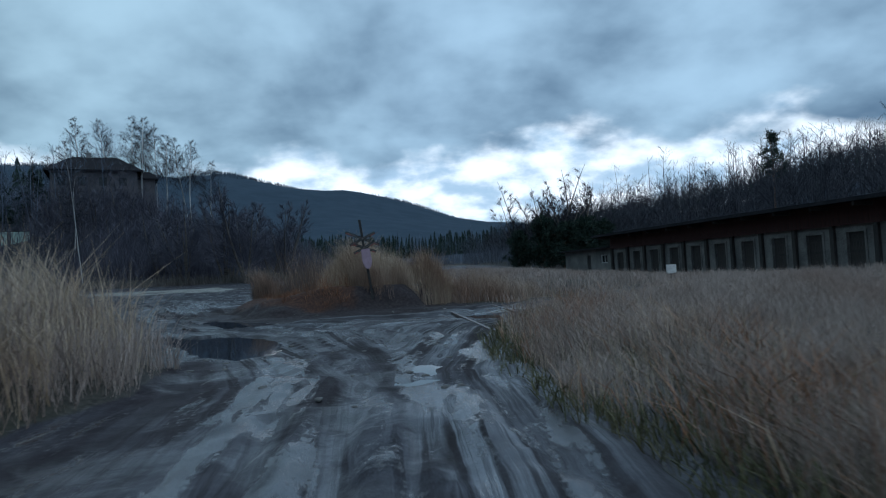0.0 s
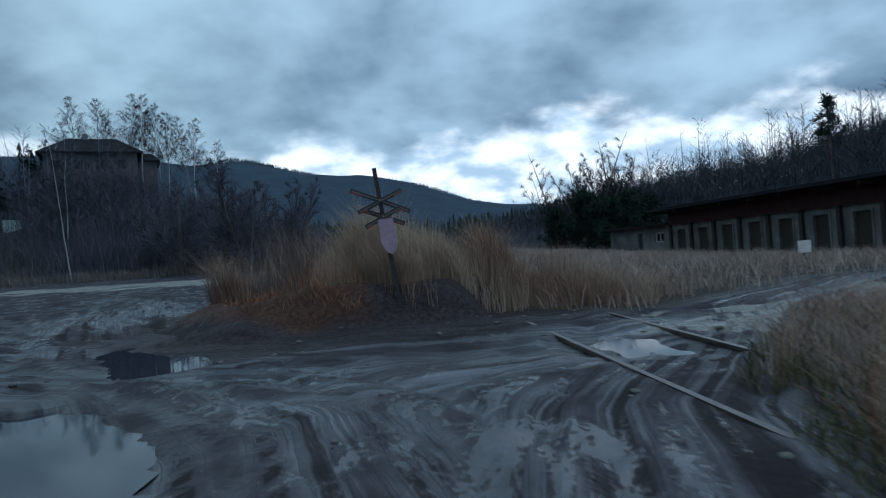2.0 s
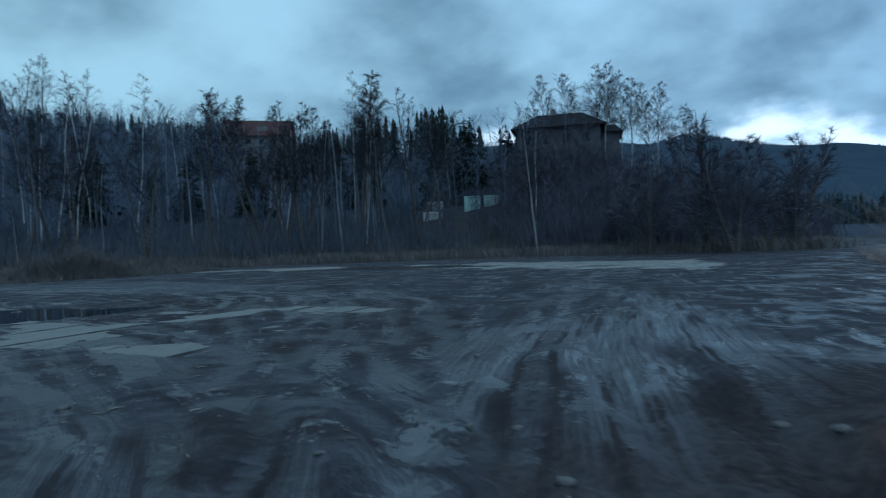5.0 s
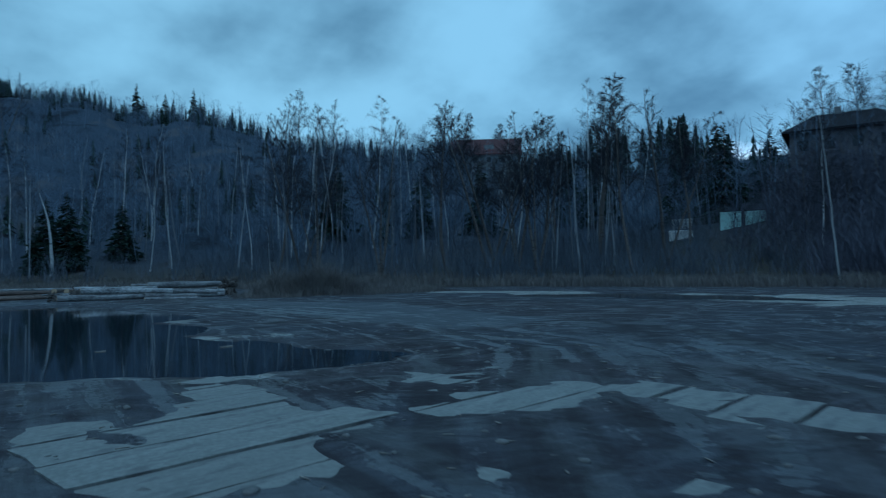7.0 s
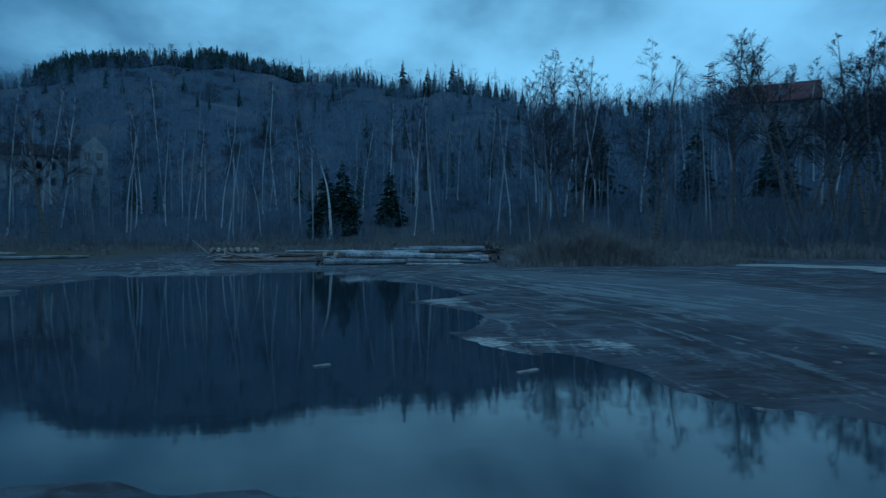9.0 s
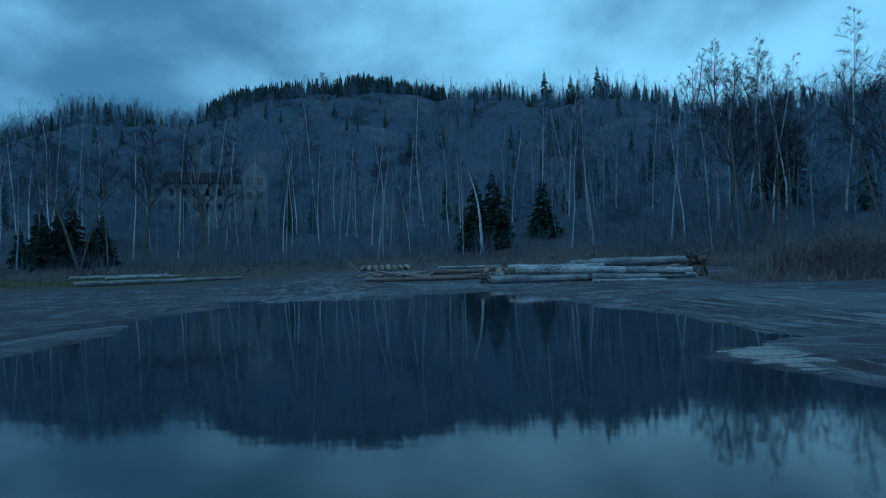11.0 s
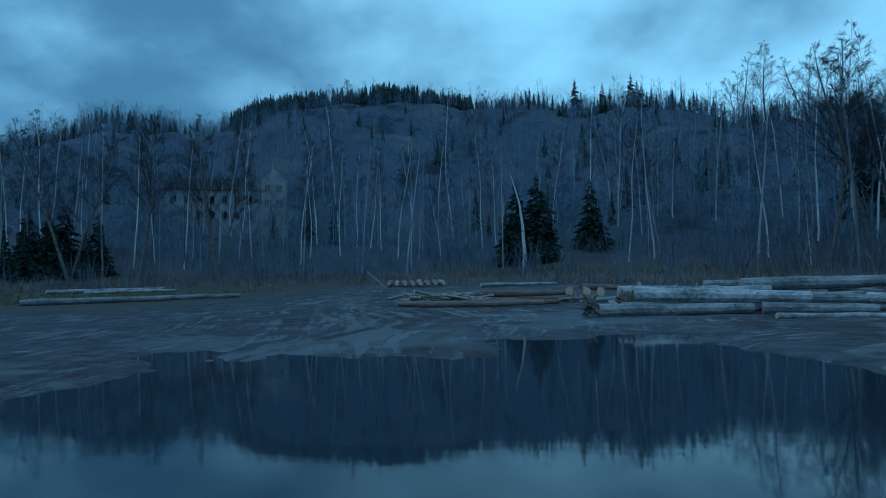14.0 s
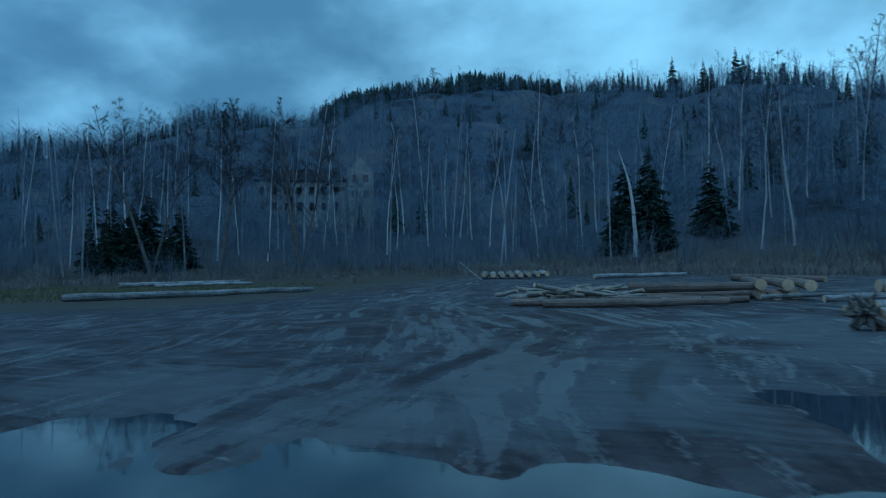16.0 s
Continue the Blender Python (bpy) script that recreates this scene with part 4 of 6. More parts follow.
    blades("mound_grass", scatter(skirt, 6000, 0.6), 0.85, 0.004, 0.3, STRAW, "tall dead grass growing on the earth mound", bend=0.8, within=skirt, round_off=0.5)
    brown = [(-9.2, 21.3), (-8.5, 20.5), (-7.9, 20.6), (-7.5, 21.8), (-6.2, 21.8), (-6.2, 23.6), (-8.2, 24), (-9.3, 22.8)]
    west_end = [(-9.2, 21.6), (-8.7, 20.6), (-8.2, 20.4), (-8.1, 21.2), (-8.6, 22.2)]
    blades("mound_grass", scatter(west_end, 900, 0.4, 0.0, 0.04), 0.85, 0.003, 0.3, STRAW, "pale dead grass at the earth mound's end", bend=0.8)
    blades("mound_plumes", scatter(crown, 4600, 0.6), 1.42, 0.0042, 0.22, PLUME, "pale feathery grass heads on the earth mound", bend=0.9, within=crown, round_off=0.8)
    blades("mound_plumes", scatter(brown, 300, 0.35), 1.4, 0.0045, 0.14, PLUME, "pale feathery grass heads on the earth mound", bend=0.9, within=brown)
    blades("mound_stalks", scatter(brown, 2400, 0.4, 0.0, 0.04), 1.5, 0.0034, 0.15, WEED, "brown dead weed stalks on the earth mound", bend=0.5, within=brown, round_off=1.0)
    blades("mound_grass", scatter(brown, 1200, 0.5, 0.0, 0.06), 0.5, 0.0035, 0.4, DULL_STRAW, "tall dead grass growing on the earth mound")
    blades("mound_stalks", scatter(brown, 420, 0.5, 0.0, 0.04), 1.15, 0.0036, 0.15, RUST_GRASS, "rust-brown dead stalks on the earth mound", bend=0.6, within=brown)
    blades("rusty_weeds", scatter([(-7.6, 19.6), (-6.6, 18.8), (-5.6, 18.5), (-5.4, 19.2), (-6.4, 20.0), (-7.2, 20.6)], 150, 0.25, 0.0, 0.01), 0.5, 0.0036, 0.45, RUST_GRASS, "rust-brown dead stalks on the mound's face")
    litter = [(-9.0, 21.0), (-8.5, 19.6), (-7.4, 18.5), (-6.3, 17.9), (-5.5, 18.2), (-5.6, 18.6), (-7, 19.3), (-8.6, 21.0)]
    blades("rusty_weeds", scatter(litter, 800, 0.3, 0.0, 0.01), 0.22, 0.0045, 0.8, RUST_GRASS, "rust-brown dead weeds on the mound's foot")


build_grass()


# ---- the long shed ----
def build_shed():
    # along the shed's front: origin at its south end, x' runs north-north-west, y' away from the yard
    m = Matrix.Translation((20.28, 29.2, 0.1)) @ Matrix.Rotation(math.atan2(22, -4.9), 4, "Z") @ Matrix.Rotation(radians(1.35), 4, "Y")
    shed = thing("warehouse", "long derelict goods shed with dark roof and doors", "warehouse", m)
    length, bay, high, deep = 30.1, 30.1 / 11, 3.3, -9.0
    bays = 11
    door_w, door_h = 1.12, 1.82
    holes = [(k * bay + bay / 2 - door_w / 2, k * bay + bay / 2 + door_w / 2, -0.45, door_h) for k in range(bays)]
    front = Mesh().wall(0, length + 0.15, -0.9, high, -0.3, 0, holes)
    part("front_wall", front, PLASTER, shed, "stained pale plaster wall between posts")
    part("back_wall", Mesh().box(0, length, deep, deep + 0.3, -0.9, high), PLASTER, shed)
    part("end_wall", Mesh().box(-0.3, 0, deep, 0, -0.9, high), PLASTER, shed)
    part("end_wall", Mesh().box(length + 0.15, length + 0.45, deep, 0, -0.9, high), PLASTER, shed)
    plank6 = Mesh().box(0.008, door_w / 6 - 0.008, -0.2, -0.15, -0.45, door_h).data("plank", DARK_WOOD)
    for k in range(bays):
        c = k * bay + bay / 2
        back = Mesh().box(c - door_w / 2, c + door_w / 2, -0.24, -0.2, -0.45, door_h)
        d = part("door", back, DARK_WOOD, shed, "dark plank loading door")
        for i in range(6):
            part("plank", plank6, DARK_WOOD, d, "", Matrix.Translation((c - door_w / 2 + i * door_w / 6, 0.004 * (i % 2), 0)))
        for z in (-0.1, 0.8, 1.6):
            part("batten", Mesh().box(c - door_w / 2 + 0.05, c + door_w / 2 - 0.05, -0.145, -0.115, z - 0.06, z + 0.06), DARK_WOOD, d)
        x0, x1 = c - door_w / 2, c + door_w / 2
        part("door_frame", Mesh().wall(x0 - 0.13, x1 + 0.13, -0.45, door_h + 0.12, -0.02, 0.05, [(x0, x1, -0.45, door_h)]), PLASTER, d)
    for k in range(bays + 1):
        p = Mesh().box(k * bay - 0.13, k * bay + 0.13, 0.0, 0.22, -0.9, high + 0.1, bevel=0.02)
        p.box(k * bay - 0.07, k * bay + 0.07, 0.2, 1.5, high - 0.2, high, 0, None)
        part("post", p, DARK_WOOD, shed, "dark timber post with roof bracket")
    n = int(length / 0.3)
    # dark fascia boards, made longer to stand in for the eave shadow
    plank = Mesh().box(0.006, length / n - 0.006, 0.0, 0.03, high - 1.1, high + 0.06).data("fascia_board", RED_WOOD)
    for i in range(n):
        part("fascia_board", plank, RED_WOOD, shed, "", Matrix.Translation((i * length / n, 0.235 + 0.008 * (i % 3), 0)))
    rise, ridge = 0.45, deep / 2
    sec = [(1.7, high + 0.22), (ridge, high + rise), (deep - 0.8, high + 0.1), (deep - 0.8, high - 0.06), (ridge, high + rise - 0.16), (1.7, high + 0.02)]
    roof = Mesh().add([(x, a, b) for x in (-0.8, length + 0.9) for a, b in sec], [(5, 4, 3, 2, 1, 0), (6, 7, 8, 9, 10, 11)] + [(i, (i + 1) % 6, (i + 1) % 6 + 6, i + 6) for i in range(6)])
    part("roof", roof, TARRED, shed, "low tarred gable roof with wide eaves")
    for x0 in (-0.3, length + 0.15):
        part("gable", Mesh().add([(x0, deep, high), (x0, 0, high), (x0, ridge, high + rise - 0.17), (x0 + 0.3, deep, high), (x0 + 0.3, 0, high), (x0 + 0.3, ridge, high + rise - 0.17)],
                                 [(0, 2, 1), (3, 4, 5), (0, 1, 4, 3), (1, 2, 5, 4), (2, 0, 3, 5)]), RED_WOOD, shed)

    # the lower annex at the north end
    am = m @ Matrix.Translation((length + 0.5, -0.3, 0))
    annex = thing("shed_annex", "low plastered annex at the goods shed's end", "shed", am)
    al, ah = 10.2, 2.35
    wall = Mesh().wall(0, al, -1.2, ah, -0.3, 0, [(1.2, 2.6, 0.95, 1.75), (4.6, 5.4, -0.1, 1.8)])
    part("front_wall", wall, PLASTER, annex)
    part("back_wall", Mesh().box(0, al, -6, -5.7, -1.2, ah), PLASTER, annex)
    part("end_wall", Mesh().box(al, al + 0.3, -6, 0, -1.2, ah), PLASTER, annex)
    part("door", Mesh().box(4.6, 5.4, -0.2, -0.14, -0.1, 1.8), DARK_WOOD, annex)
    w = part("window", Mesh().box(1.2, 2.6, -0.2, -0.18, 0.95, 1.75), GLASS_DARK, annex)
    bars = Mesh().box(1.86, 1.94, -0.2, -0.12, 0.95, 1.75)
    for z in (0.98, 1.72):
        bars.box(1.2, 2.6, -0.2, -0.12, z - 0.05, z + 0.05)
    for z in (1.24, 2.56):
        bars.box(z - 0.05, z + 0.05, -0.2, -0.12, 0.95, 1.75)
    part("window_frame", bars, SIGN_WHITE, w, "white window frame")
    part("roof", Mesh().box(-0.2, al + 0.5, -6.4, 0.6, ah, ah + 0.14, 0, Matrix.Rotation(radians(-3), 4, "X")), TARRED, annex, "flat tarred roof")


build_shed()


def build_plate():
    x, y = 8.1, 29.7
    z = at_ground(x, y)
    p = thing("notice_board", "small blank white notice board on a post", "sign", pose(x, y, z, 0, 0, 12))
    part("board", Mesh().box(-0.26, 0.26, -0.015, 0.015, 0.32, 0.74, bevel=0.006), SIGN_WHITE, p)
    part("post", Mesh().tube([(0, 0.04, -0.2), (0, 0.04, 0.7)], [0.025, 0.025], 8), SIGN_BACK, p)


build_plate()


# ---- the railway crossing: two rails and the leaning warning cross ----
def rail(pts, label):
    prof = [(-0.07, 0), (0.07, 0), (0.07, 0.012), (0.012, 0.03), (0.012, 0.11), (0.032, 0.12), (0.032, 0.15), (-0.032, 0.15), (-0.032, 0.12), (-0.012, 0.11), (-0.012, 0.03), (-0.07, 0.012)]
    pts = np.array(pts, float)
    way = np.gradient(pts, axis=0)
    way /= np.linalg.norm(way, axis=1)[:, None]
    verts, n = [], len(prof)
    for p, w in zip(pts, way):
        base = -0.058
        verts += [(p[0] + a * w[1], p[1] - a * w[0], base + b) for a, b in prof]
    faces = [(i * n + j, i * n + (j + 1) % n, (i + 1) * n + (j + 1) % n, (i + 1) * n + j) for i in range(len(pts) - 1) for j in range(n)]
    faces += [tuple(range(n)), tuple(range(len(verts) - 1, len(verts) - n - 1, -1))]
    ob = new("rail", Mesh().add(verts, faces).data("rail", STEEL))
    return tagged(ob, label, "rail", "rails of the crossing")


ys = np.linspace(10.6, 18.2, 26)
rail([(-2.63 - 0.133 * (v - 15.2), v) for v in ys], "rusty steel rail half sunk in mud")
rail([(-1.2 - 0.133 * (v - 15.2), v) for v in np.linspace(13.6, 20.0, 20)], "rusty steel rail half sunk in mud")


def build_cross():
    x, y = -4.92, 18.15
    z = at_ground(x, y)
    m = Matrix.Translation((x, y, z)) @ Matrix.Rotation(radians(-3.5), 4, "X") @ Matrix.Rotation(radians(-7.5), 4, "Y")
    s = thing("crossing_sign", "leaning rail crossing post with battered cross boards", "sign", m)
    top = 2.72 - z
    part("post", Mesh().box(-0.034, 0.034, -0.015, 0.015, -0.4, top, bevel=0.005).box(-0.034, -0.027, -0.015, 0.035, -0.4, top).box(0.027, 0.034, -0.015, 0.035, -0.4, top), SIGN_BACK, s, "dark steel channel post")

    def arm(zc, tilt, length, y0):
        mm = Matrix.Translation((0, y0, zc)) @ Matrix.Rotation(radians(16), 4, "Z") @ Matrix.Rotation(radians(tilt), 4, "Y")
        a = part("cross_board", Mesh().box(-length / 2, length / 2, -0.009, 0.009, -0.038, 0.038, bevel=0.003), SIGN_BACK, s, "dull grey weathered cross board", mm)
        part("stripe", Mesh().box(-length * 0.47, length * 0.47, -0.0115, 0.0115, -0.006, 0.006), STONE, a, "worn pale stripe")
        for u in (-1, 1):
            part("red_end", Mesh().box(min(u * 0.3, u * 0.48) * length, max(u * 0.3, u * 0.48) * length, -0.0125, 0.0125, -0.033, -0.018), SIGN_RED, a, "faded red end field")

    zc = 2.17 - z
    arm(zc, 28, 1.05, 0.045)
    arm(zc - 0.02, -19, 0.82, -0.05)
    arm(zc - 0.27, 27, 0.74, 0.045)
    arm(zc - 0.29, -20, 0.66, -0.05)
    for zz in (zc, zc - 0.27):
        part("bolt", Mesh().tube([(0, 0.03, zz), (0, -0.11, zz)], [0.02, 0.02], 6, 0, 0), STEEL, s)
    # the shield below the cross
    pts = [(-0.125, 0.27), (0.125, 0.27), (0.135, -0.12), (0.085, -0.26), (0, -0.32), (-0.085, -0.26), (-0.135, -0.12)]
    verts = [(a, -0.012, b) for a, b in pts] + [(a, 0.012, b) for a, b in pts]
    n = len(pts)
    faces = [tuple(range(n)), tuple(range(2 * n - 1, n - 1, -1))] + [(i, i + n, (i + 1) % n + n, (i + 1) % n) for i in range(n)]
    part("shield", Mesh().add(verts, faces), PINK, s, "faded mauve enamel shield", Matrix.Translation((0.03, -0.06, 1.58 - z)) @ Matrix.Rotation(radians(8), 4, "Z"))


build_cross()


# ---- trees ----
def wander(start, way, length, steps, jitter, lift=0.0, r=rng):
    pts, p, w = [np.array(start, float)], np.array(start, float), np.array(way, float)
    w /= np.linalg.norm(w)
    for _ in range(steps):
        w = w + r.normal(0, jitter, 3) + np.array([0, 0, lift])
        w /= np.linalg.norm(w)
        p = p + w * length / steps
        pts.append(p.copy())
    return np.array(pts)


def twigs(mesh, pts, count, size, droop, width, r):
    """Thin twigs, each a narrow bent blade, along a branch."""
    for _ in range(count):
        u = r.uniform(0.25, 1.0) * (len(pts) - 1)
        i = min(int(u), len(pts) - 2)
        p = pts[i] + (pts[i + 1] - pts[i]) * (u - i)
        w = pts[i + 1] - pts[i]
        w = w / (np.linalg.norm(w) + 1e-9) + r.normal(0, 0.38, 3)
        w /= np.linalg.norm(w)
        s = np.cross(w, r.normal(0, 1, 3))
        s = s / (np.linalg.norm(s) + 1e-9) * width * 0.62
        length = size * r.uniform(0.7, 1.9)
        mid = p + w * length * 0.5
        end = p + w * length + np.array([0, 0, -droop * length])
        mesh.add([p - s, p + s, mid + s * 0.8, mid - s * 0.8, end], [(0, 1, 2, 3), (3, 2, 4)])


def bare_tree(seed, height, radius, first, branches, droop, lean, material, spread=0.55, twig=9, width=0.012, forks=1, fan=0.32):
    """Meshes (trunk, crown) of a leafless tree."""
    r = np.random.default_rng(seed)
    trunks, crown = [], Mesh()
    stems = []
    for k in range(forks):
        way = np.array([r.normal(0, 0.05) + lean, r.normal(0, 0.05), 1.0]) if forks == 1 else np.array([fan * (0.5 + 0.7 * r.random()) * math.cos(2.1 * k + seed), fan * (0.5 + 0.7 * r.random()) * math.sin(2.1 * k + seed), 1.0])
        pts = wander((0, 0, -0.4), way, height * (1 if k == 0 else r.uniform(0.7, 0.95)), 9, 0.045, 0.03, r)
        rad = radius * (1 - np.linspace(0, 1, 10)) ** 0.8 + 0.012
        rad[0] *= 1.25
        trunks.append(Mesh().tube(pts, rad * (1 if k == 0 else 0.7), 7))
        stems.append(pts)
    for k in range(branches):
        pts = stems[k % forks]
        u = first + (0.97 - first) * (k + r.random()) / branches
        i = min(int(u * 9), 8)
        p = pts[i] + (pts[i + 1] - pts[i]) * (u * 9 - i)
        a = k * 2.4 + r.normal(0, 0.4)
        length = height * spread * (1.08 - u) * r.uniform(0.55, 1.0)
        b = wander(p, (math.cos(a), math.sin(a), r.uniform(0.7, 1.6)), length, 4, 0.14, -0.03 * droop, r)
        br = radius * 0.28 * (1.15 - u)
        crown.tube(b, np.linspace(br, 0.008, 5), 3)
        twigs(crown, b, twig, length * 0.42 + 0.25, droop, width, r)
        for _ in range(2):
            j = r.integers(1, 4)
            c = wander(b[j], b[j] - b[j - 1] + r.normal(0, 0.35, 3) * np.linalg.norm(b[j] - b[j - 1]), length * 0.5, 3, 0.16, -0.05 * droop, r)
            crown.tube(c, np.linspace(br * 0.5, 0.006, 4), 3)
            twigs(crown, c, twig - 2, length * 0.3 + 0.2, droop, width, r)
    return trunks, crown


def spruce(seed, height, reach, tiers=24, per=12):
    """Meshes (trunk, crown) of a conifer: tiers of drooping needle sprays with gaps."""
    r = np.random.default_rng(seed)
    trunk = Mesh().tube([(0, 0, -0.3), (0, 0, height * 0.5), (0, 0, height)], [height * 0.011 + 0.04, height * 0.007, 0.02], 7)
    crown = Mesh()
    for t in range(tiers):
        u = (t + 0.5) / tiers
        z = height * (0.06 + 0.93 * u)
        long = (reach * (1 - u) ** 0.8 + 0.12) * r.uniform(0.72, 1.15)
        for k in range(per):
            a = 2 * math.pi * (k + r.random() * 0.8) / per + t
            ln = long * r.uniform(0.45, 1.2)
            d = np.array([math.cos(a), math.sin(a), 0])
            s = np.array([-d[1], d[0], 0])
            w = ln * r.uniform(0.16, 0.26)
            p0 = np.array([0, 0, z + r.normal(0, 0.28)])
            p1 = p0 + d * ln * 0.55 + np.array([0, 0, -0.10 * ln])
            p2 = p0 + d * ln + np.array([0, 0, -0.30 * ln + 0.1])
            crown.add([p0 - s * 0.05, p0 + s * 0.05, p1 + s * w, p2, p1 - s * w, p1 + np.array([0, 0, -0.22 * ln])], [(0, 1, 2, 3), (0, 3, 4), (2, 5, 3), (3, 5, 4)])
            for _ in range(3):
                q = p1 + (p2 - p1) * r.random() + s * r.normal(0, w * 0.6)
                crown.add([q, q + s * r.normal(0, w * 0.5) + d * ln * 0.2 + np.array([0, 0, -0.1 * ln]), q + np.array([0, 0, -0.3 * ln * r.uniform(0.5, 1)])], [(0, 1, 2)])
    return trunk, crown


def needle_tuft(mesh, p, size, count, r):
    """A loose ball of short needle blades."""
    for _ in range(count):
        w = r.normal(0, 1, 3) + np.array([0, 0, 0.35])
        w *= size * r.uniform(0.5, 1.1) / np.linalg.norm(w)
        s = np.cross(w, r.normal(0, 1, 3))
        s = s / (np.linalg.norm(s) + 1e-9) * size * 0.08
        q = p + r.normal(0, size * 0.35, 3)
        mesh.add([q - s, q + s, q + w + s * 0.4, q + w - s * 0.4], [(0, 1, 2, 3)])


def limbed_conifer(seed, height, reach, limbs, first, tuft, per, lift=0.35):
    """Meshes (trunk, crown) of a pine or yew: crooked limbs that carry needle tufts."""
    r = np.random.default_rng(seed)
    pts = wander((0, 0, -0.4), (0.03, 0.02, 1), height, 7, 0.04, 0.03, r)
    trunk, crown = Mesh().tube(pts, np.linspace(height * 0.016, 0.03, 8), 7), Mesh()
    for k in range(limbs):
        u = first + (0.98 - first) * (k + r.random()) / limbs
        i = min(int(u * 7), 6)
        p = pts[i] + (pts[i + 1] - pts[i]) * (u * 7 - i)
        a = 2.4 * k + r.normal(0, 0.5)
        ln = reach * (1.15 - u) ** 0.6 * r.uniform(0.45, 1.1)
        b = wander(p, (math.cos(a), math.sin(a), lift + r.normal(0, 0.15)), ln, 4, 0.2, 0.05, r)
        crown.tube(b, np.linspace(height * 0.005, 0.015, 5), 4, 1)
        for j in (2, 3, 4):
            needle_tuft(crown, b[j] + r.normal(0, 0.12, 3), tuft * r.uniform(0.7, 1.2), per, r)
    needle_tuft(crown, pts[-1], tuft, per, r)
    return trunk, crown


def tree_thing(name, meshes, mats, label, category="tree", group=""):
    t = thing(name, label, category, None, group)
    for stem in meshes[0] if isinstance(meshes[0], list) else [meshes[0]]:
        part("trunk", stem, mats[0], t, smooth_shade=True)
    part("crown", meshes[1], mats[1], t)
    return t


def plant(proto, spots, used):
    """Copies of the prototypes at spots of x, y, scale and turn."""
    for k, (x, y, size, turn) in enumerate(spots):
        p = proto[k % len(proto)]
        m = Matrix.Translation((x, y, at_ground(x, y))) @ Matrix.Rotation(turn, 4, "Z")
        if p not in used:
            used.append(p)
            p.matrix_basis = m
            p.scale = (size, size, size)
        else:
            c = copy_thing(p, m)
            c.scale = (size, size, size)


BIRCH_LABEL = "slender leafless birch with pale bark on the slope"
birches = [tree_thing("birch", bare_tree(20 + k, 19 + 1.2 * (k % 3), 0.095, 0.40, 30, 0.75, (-0.03, 0.01, 0.04, -0.01, 0.05, 0.0)[k], None, 0.30, 17, 0.010), (BIRCH, TWIG), BIRCH_LABEL, "tree", "birch trees at the wood's edge") for k in range(6)]


# x, y, height of the birches that stand out, along the wood's edge
EDGE_SOUTH = [(-105, -38.8, 14), (-111.4, -39.5, 15), (-121.6, -43.3, 17.5), (-120, -37.6, 13), (-126.3, -38.6, 15), (-114.7, -27.1, 17), (-119.8, -27.2, 15),
              (-119.1, -22.9, 20), (-131.1, -20.6, 20), (-133.7, -19.4, 20), (-130.3, -10.9, 18), (-135.4, -11, 17), (-147.2, -13.1, 22), (-169.6, -14.4, 29)]
EDGE_MID = [(-141.9, -2.8, 16), (-141.3, -0.9, 16), (-136.8, 2.4, 17), (-175.7, -0.1, 21), (-173.8, 5.7, 24), (-176.5, 8.6, 32), (-141.4, 15.5, 20), (-144.9, 17.6, 19),
            (-144.9, 26.7, 19), (-127.6, 29.8, 20), (-137.1, 35.7, 23), (-128.2, 37.3, 15), (-134.5, 40.9, 12), (-132.5, 42.6, 13), (-128.6, 47.2, 17), (-104.1, 43.9, 15.6), (-95.4, 43.8, 7.5)]
EDGE_NORTH = [(-109.6, 51.3, 21), (-111.5, 54.2, 23), (-112.5, 56.7, 21), (-102.5, 53.2, 20), (-106.3, 56.6, 20), (-125, 54.4, 18), (-117.1, 60.1, 14), (-105.5, 63, 24), (-104.9, 66.2, 10),
              (-113, 74.1, 17), (-90.9, 67.5, 14), (-103.2, 85.3, 13), (-78, 69, 17), (-87.2, 92.7, 23), (-83.3, 72.8, 14), (-83.5, 87, 24), (-87.9, 104, 19), (-47.9, 81.9, 15), (-39.4, 68, 13.5)]
r_place = np.random.default_rng(3)
spots = [(x, y, h / 20.0, r_place.uniform(0, 6.28)) for x, y, h in EDGE_SOUTH + EDGE_MID + EDGE_NORTH]
for k in range(16):
    b, d = math.radians(r_place.uniform(28, 138)), r_place.uniform(8, 75)
    f = float(np.interp(math.degrees(b), BEARING, FOOT)) + d
    spots.append((HUB[0] - f * math.sin(b), HUB[1] + f * math.cos(b), r_place.uniform(0.55, 1.05), r_place.uniform(0, 6.28)))
plant(birches, spots, [])

# the broken birch by the dark spruces
broken = bare_tree(77, 11.6, 0.24, 0.55, 5, 0.2, 0.0, None, 0.16, 3, 0.012)
t = tree_thing("broken_birch", broken, (BIRCH, TWIG), "broken pale birch trunk with few stub branches")
t.matrix_basis = pose(-114, 20.6, at_ground(-114, 20.6), 0, 0, 40)

# tall birches round the brown house and one tall bushy tree
HOUSE_BIRCHES = [(-56, 101, 1.02), (-52, 112, 1.12), (-48, 108, 1.0), (-44, 112, 1.06), (-41, 104, 0.93), (-40, 110, 0.84), (-62, 108, 1.0), (-54.5, 106, 1.06), (-47, 100, 0.9), (-66, 112, 0.95), (-42.5, 98, 0.86), (-50, 104, 1.0), (-58, 111, 1.0)]
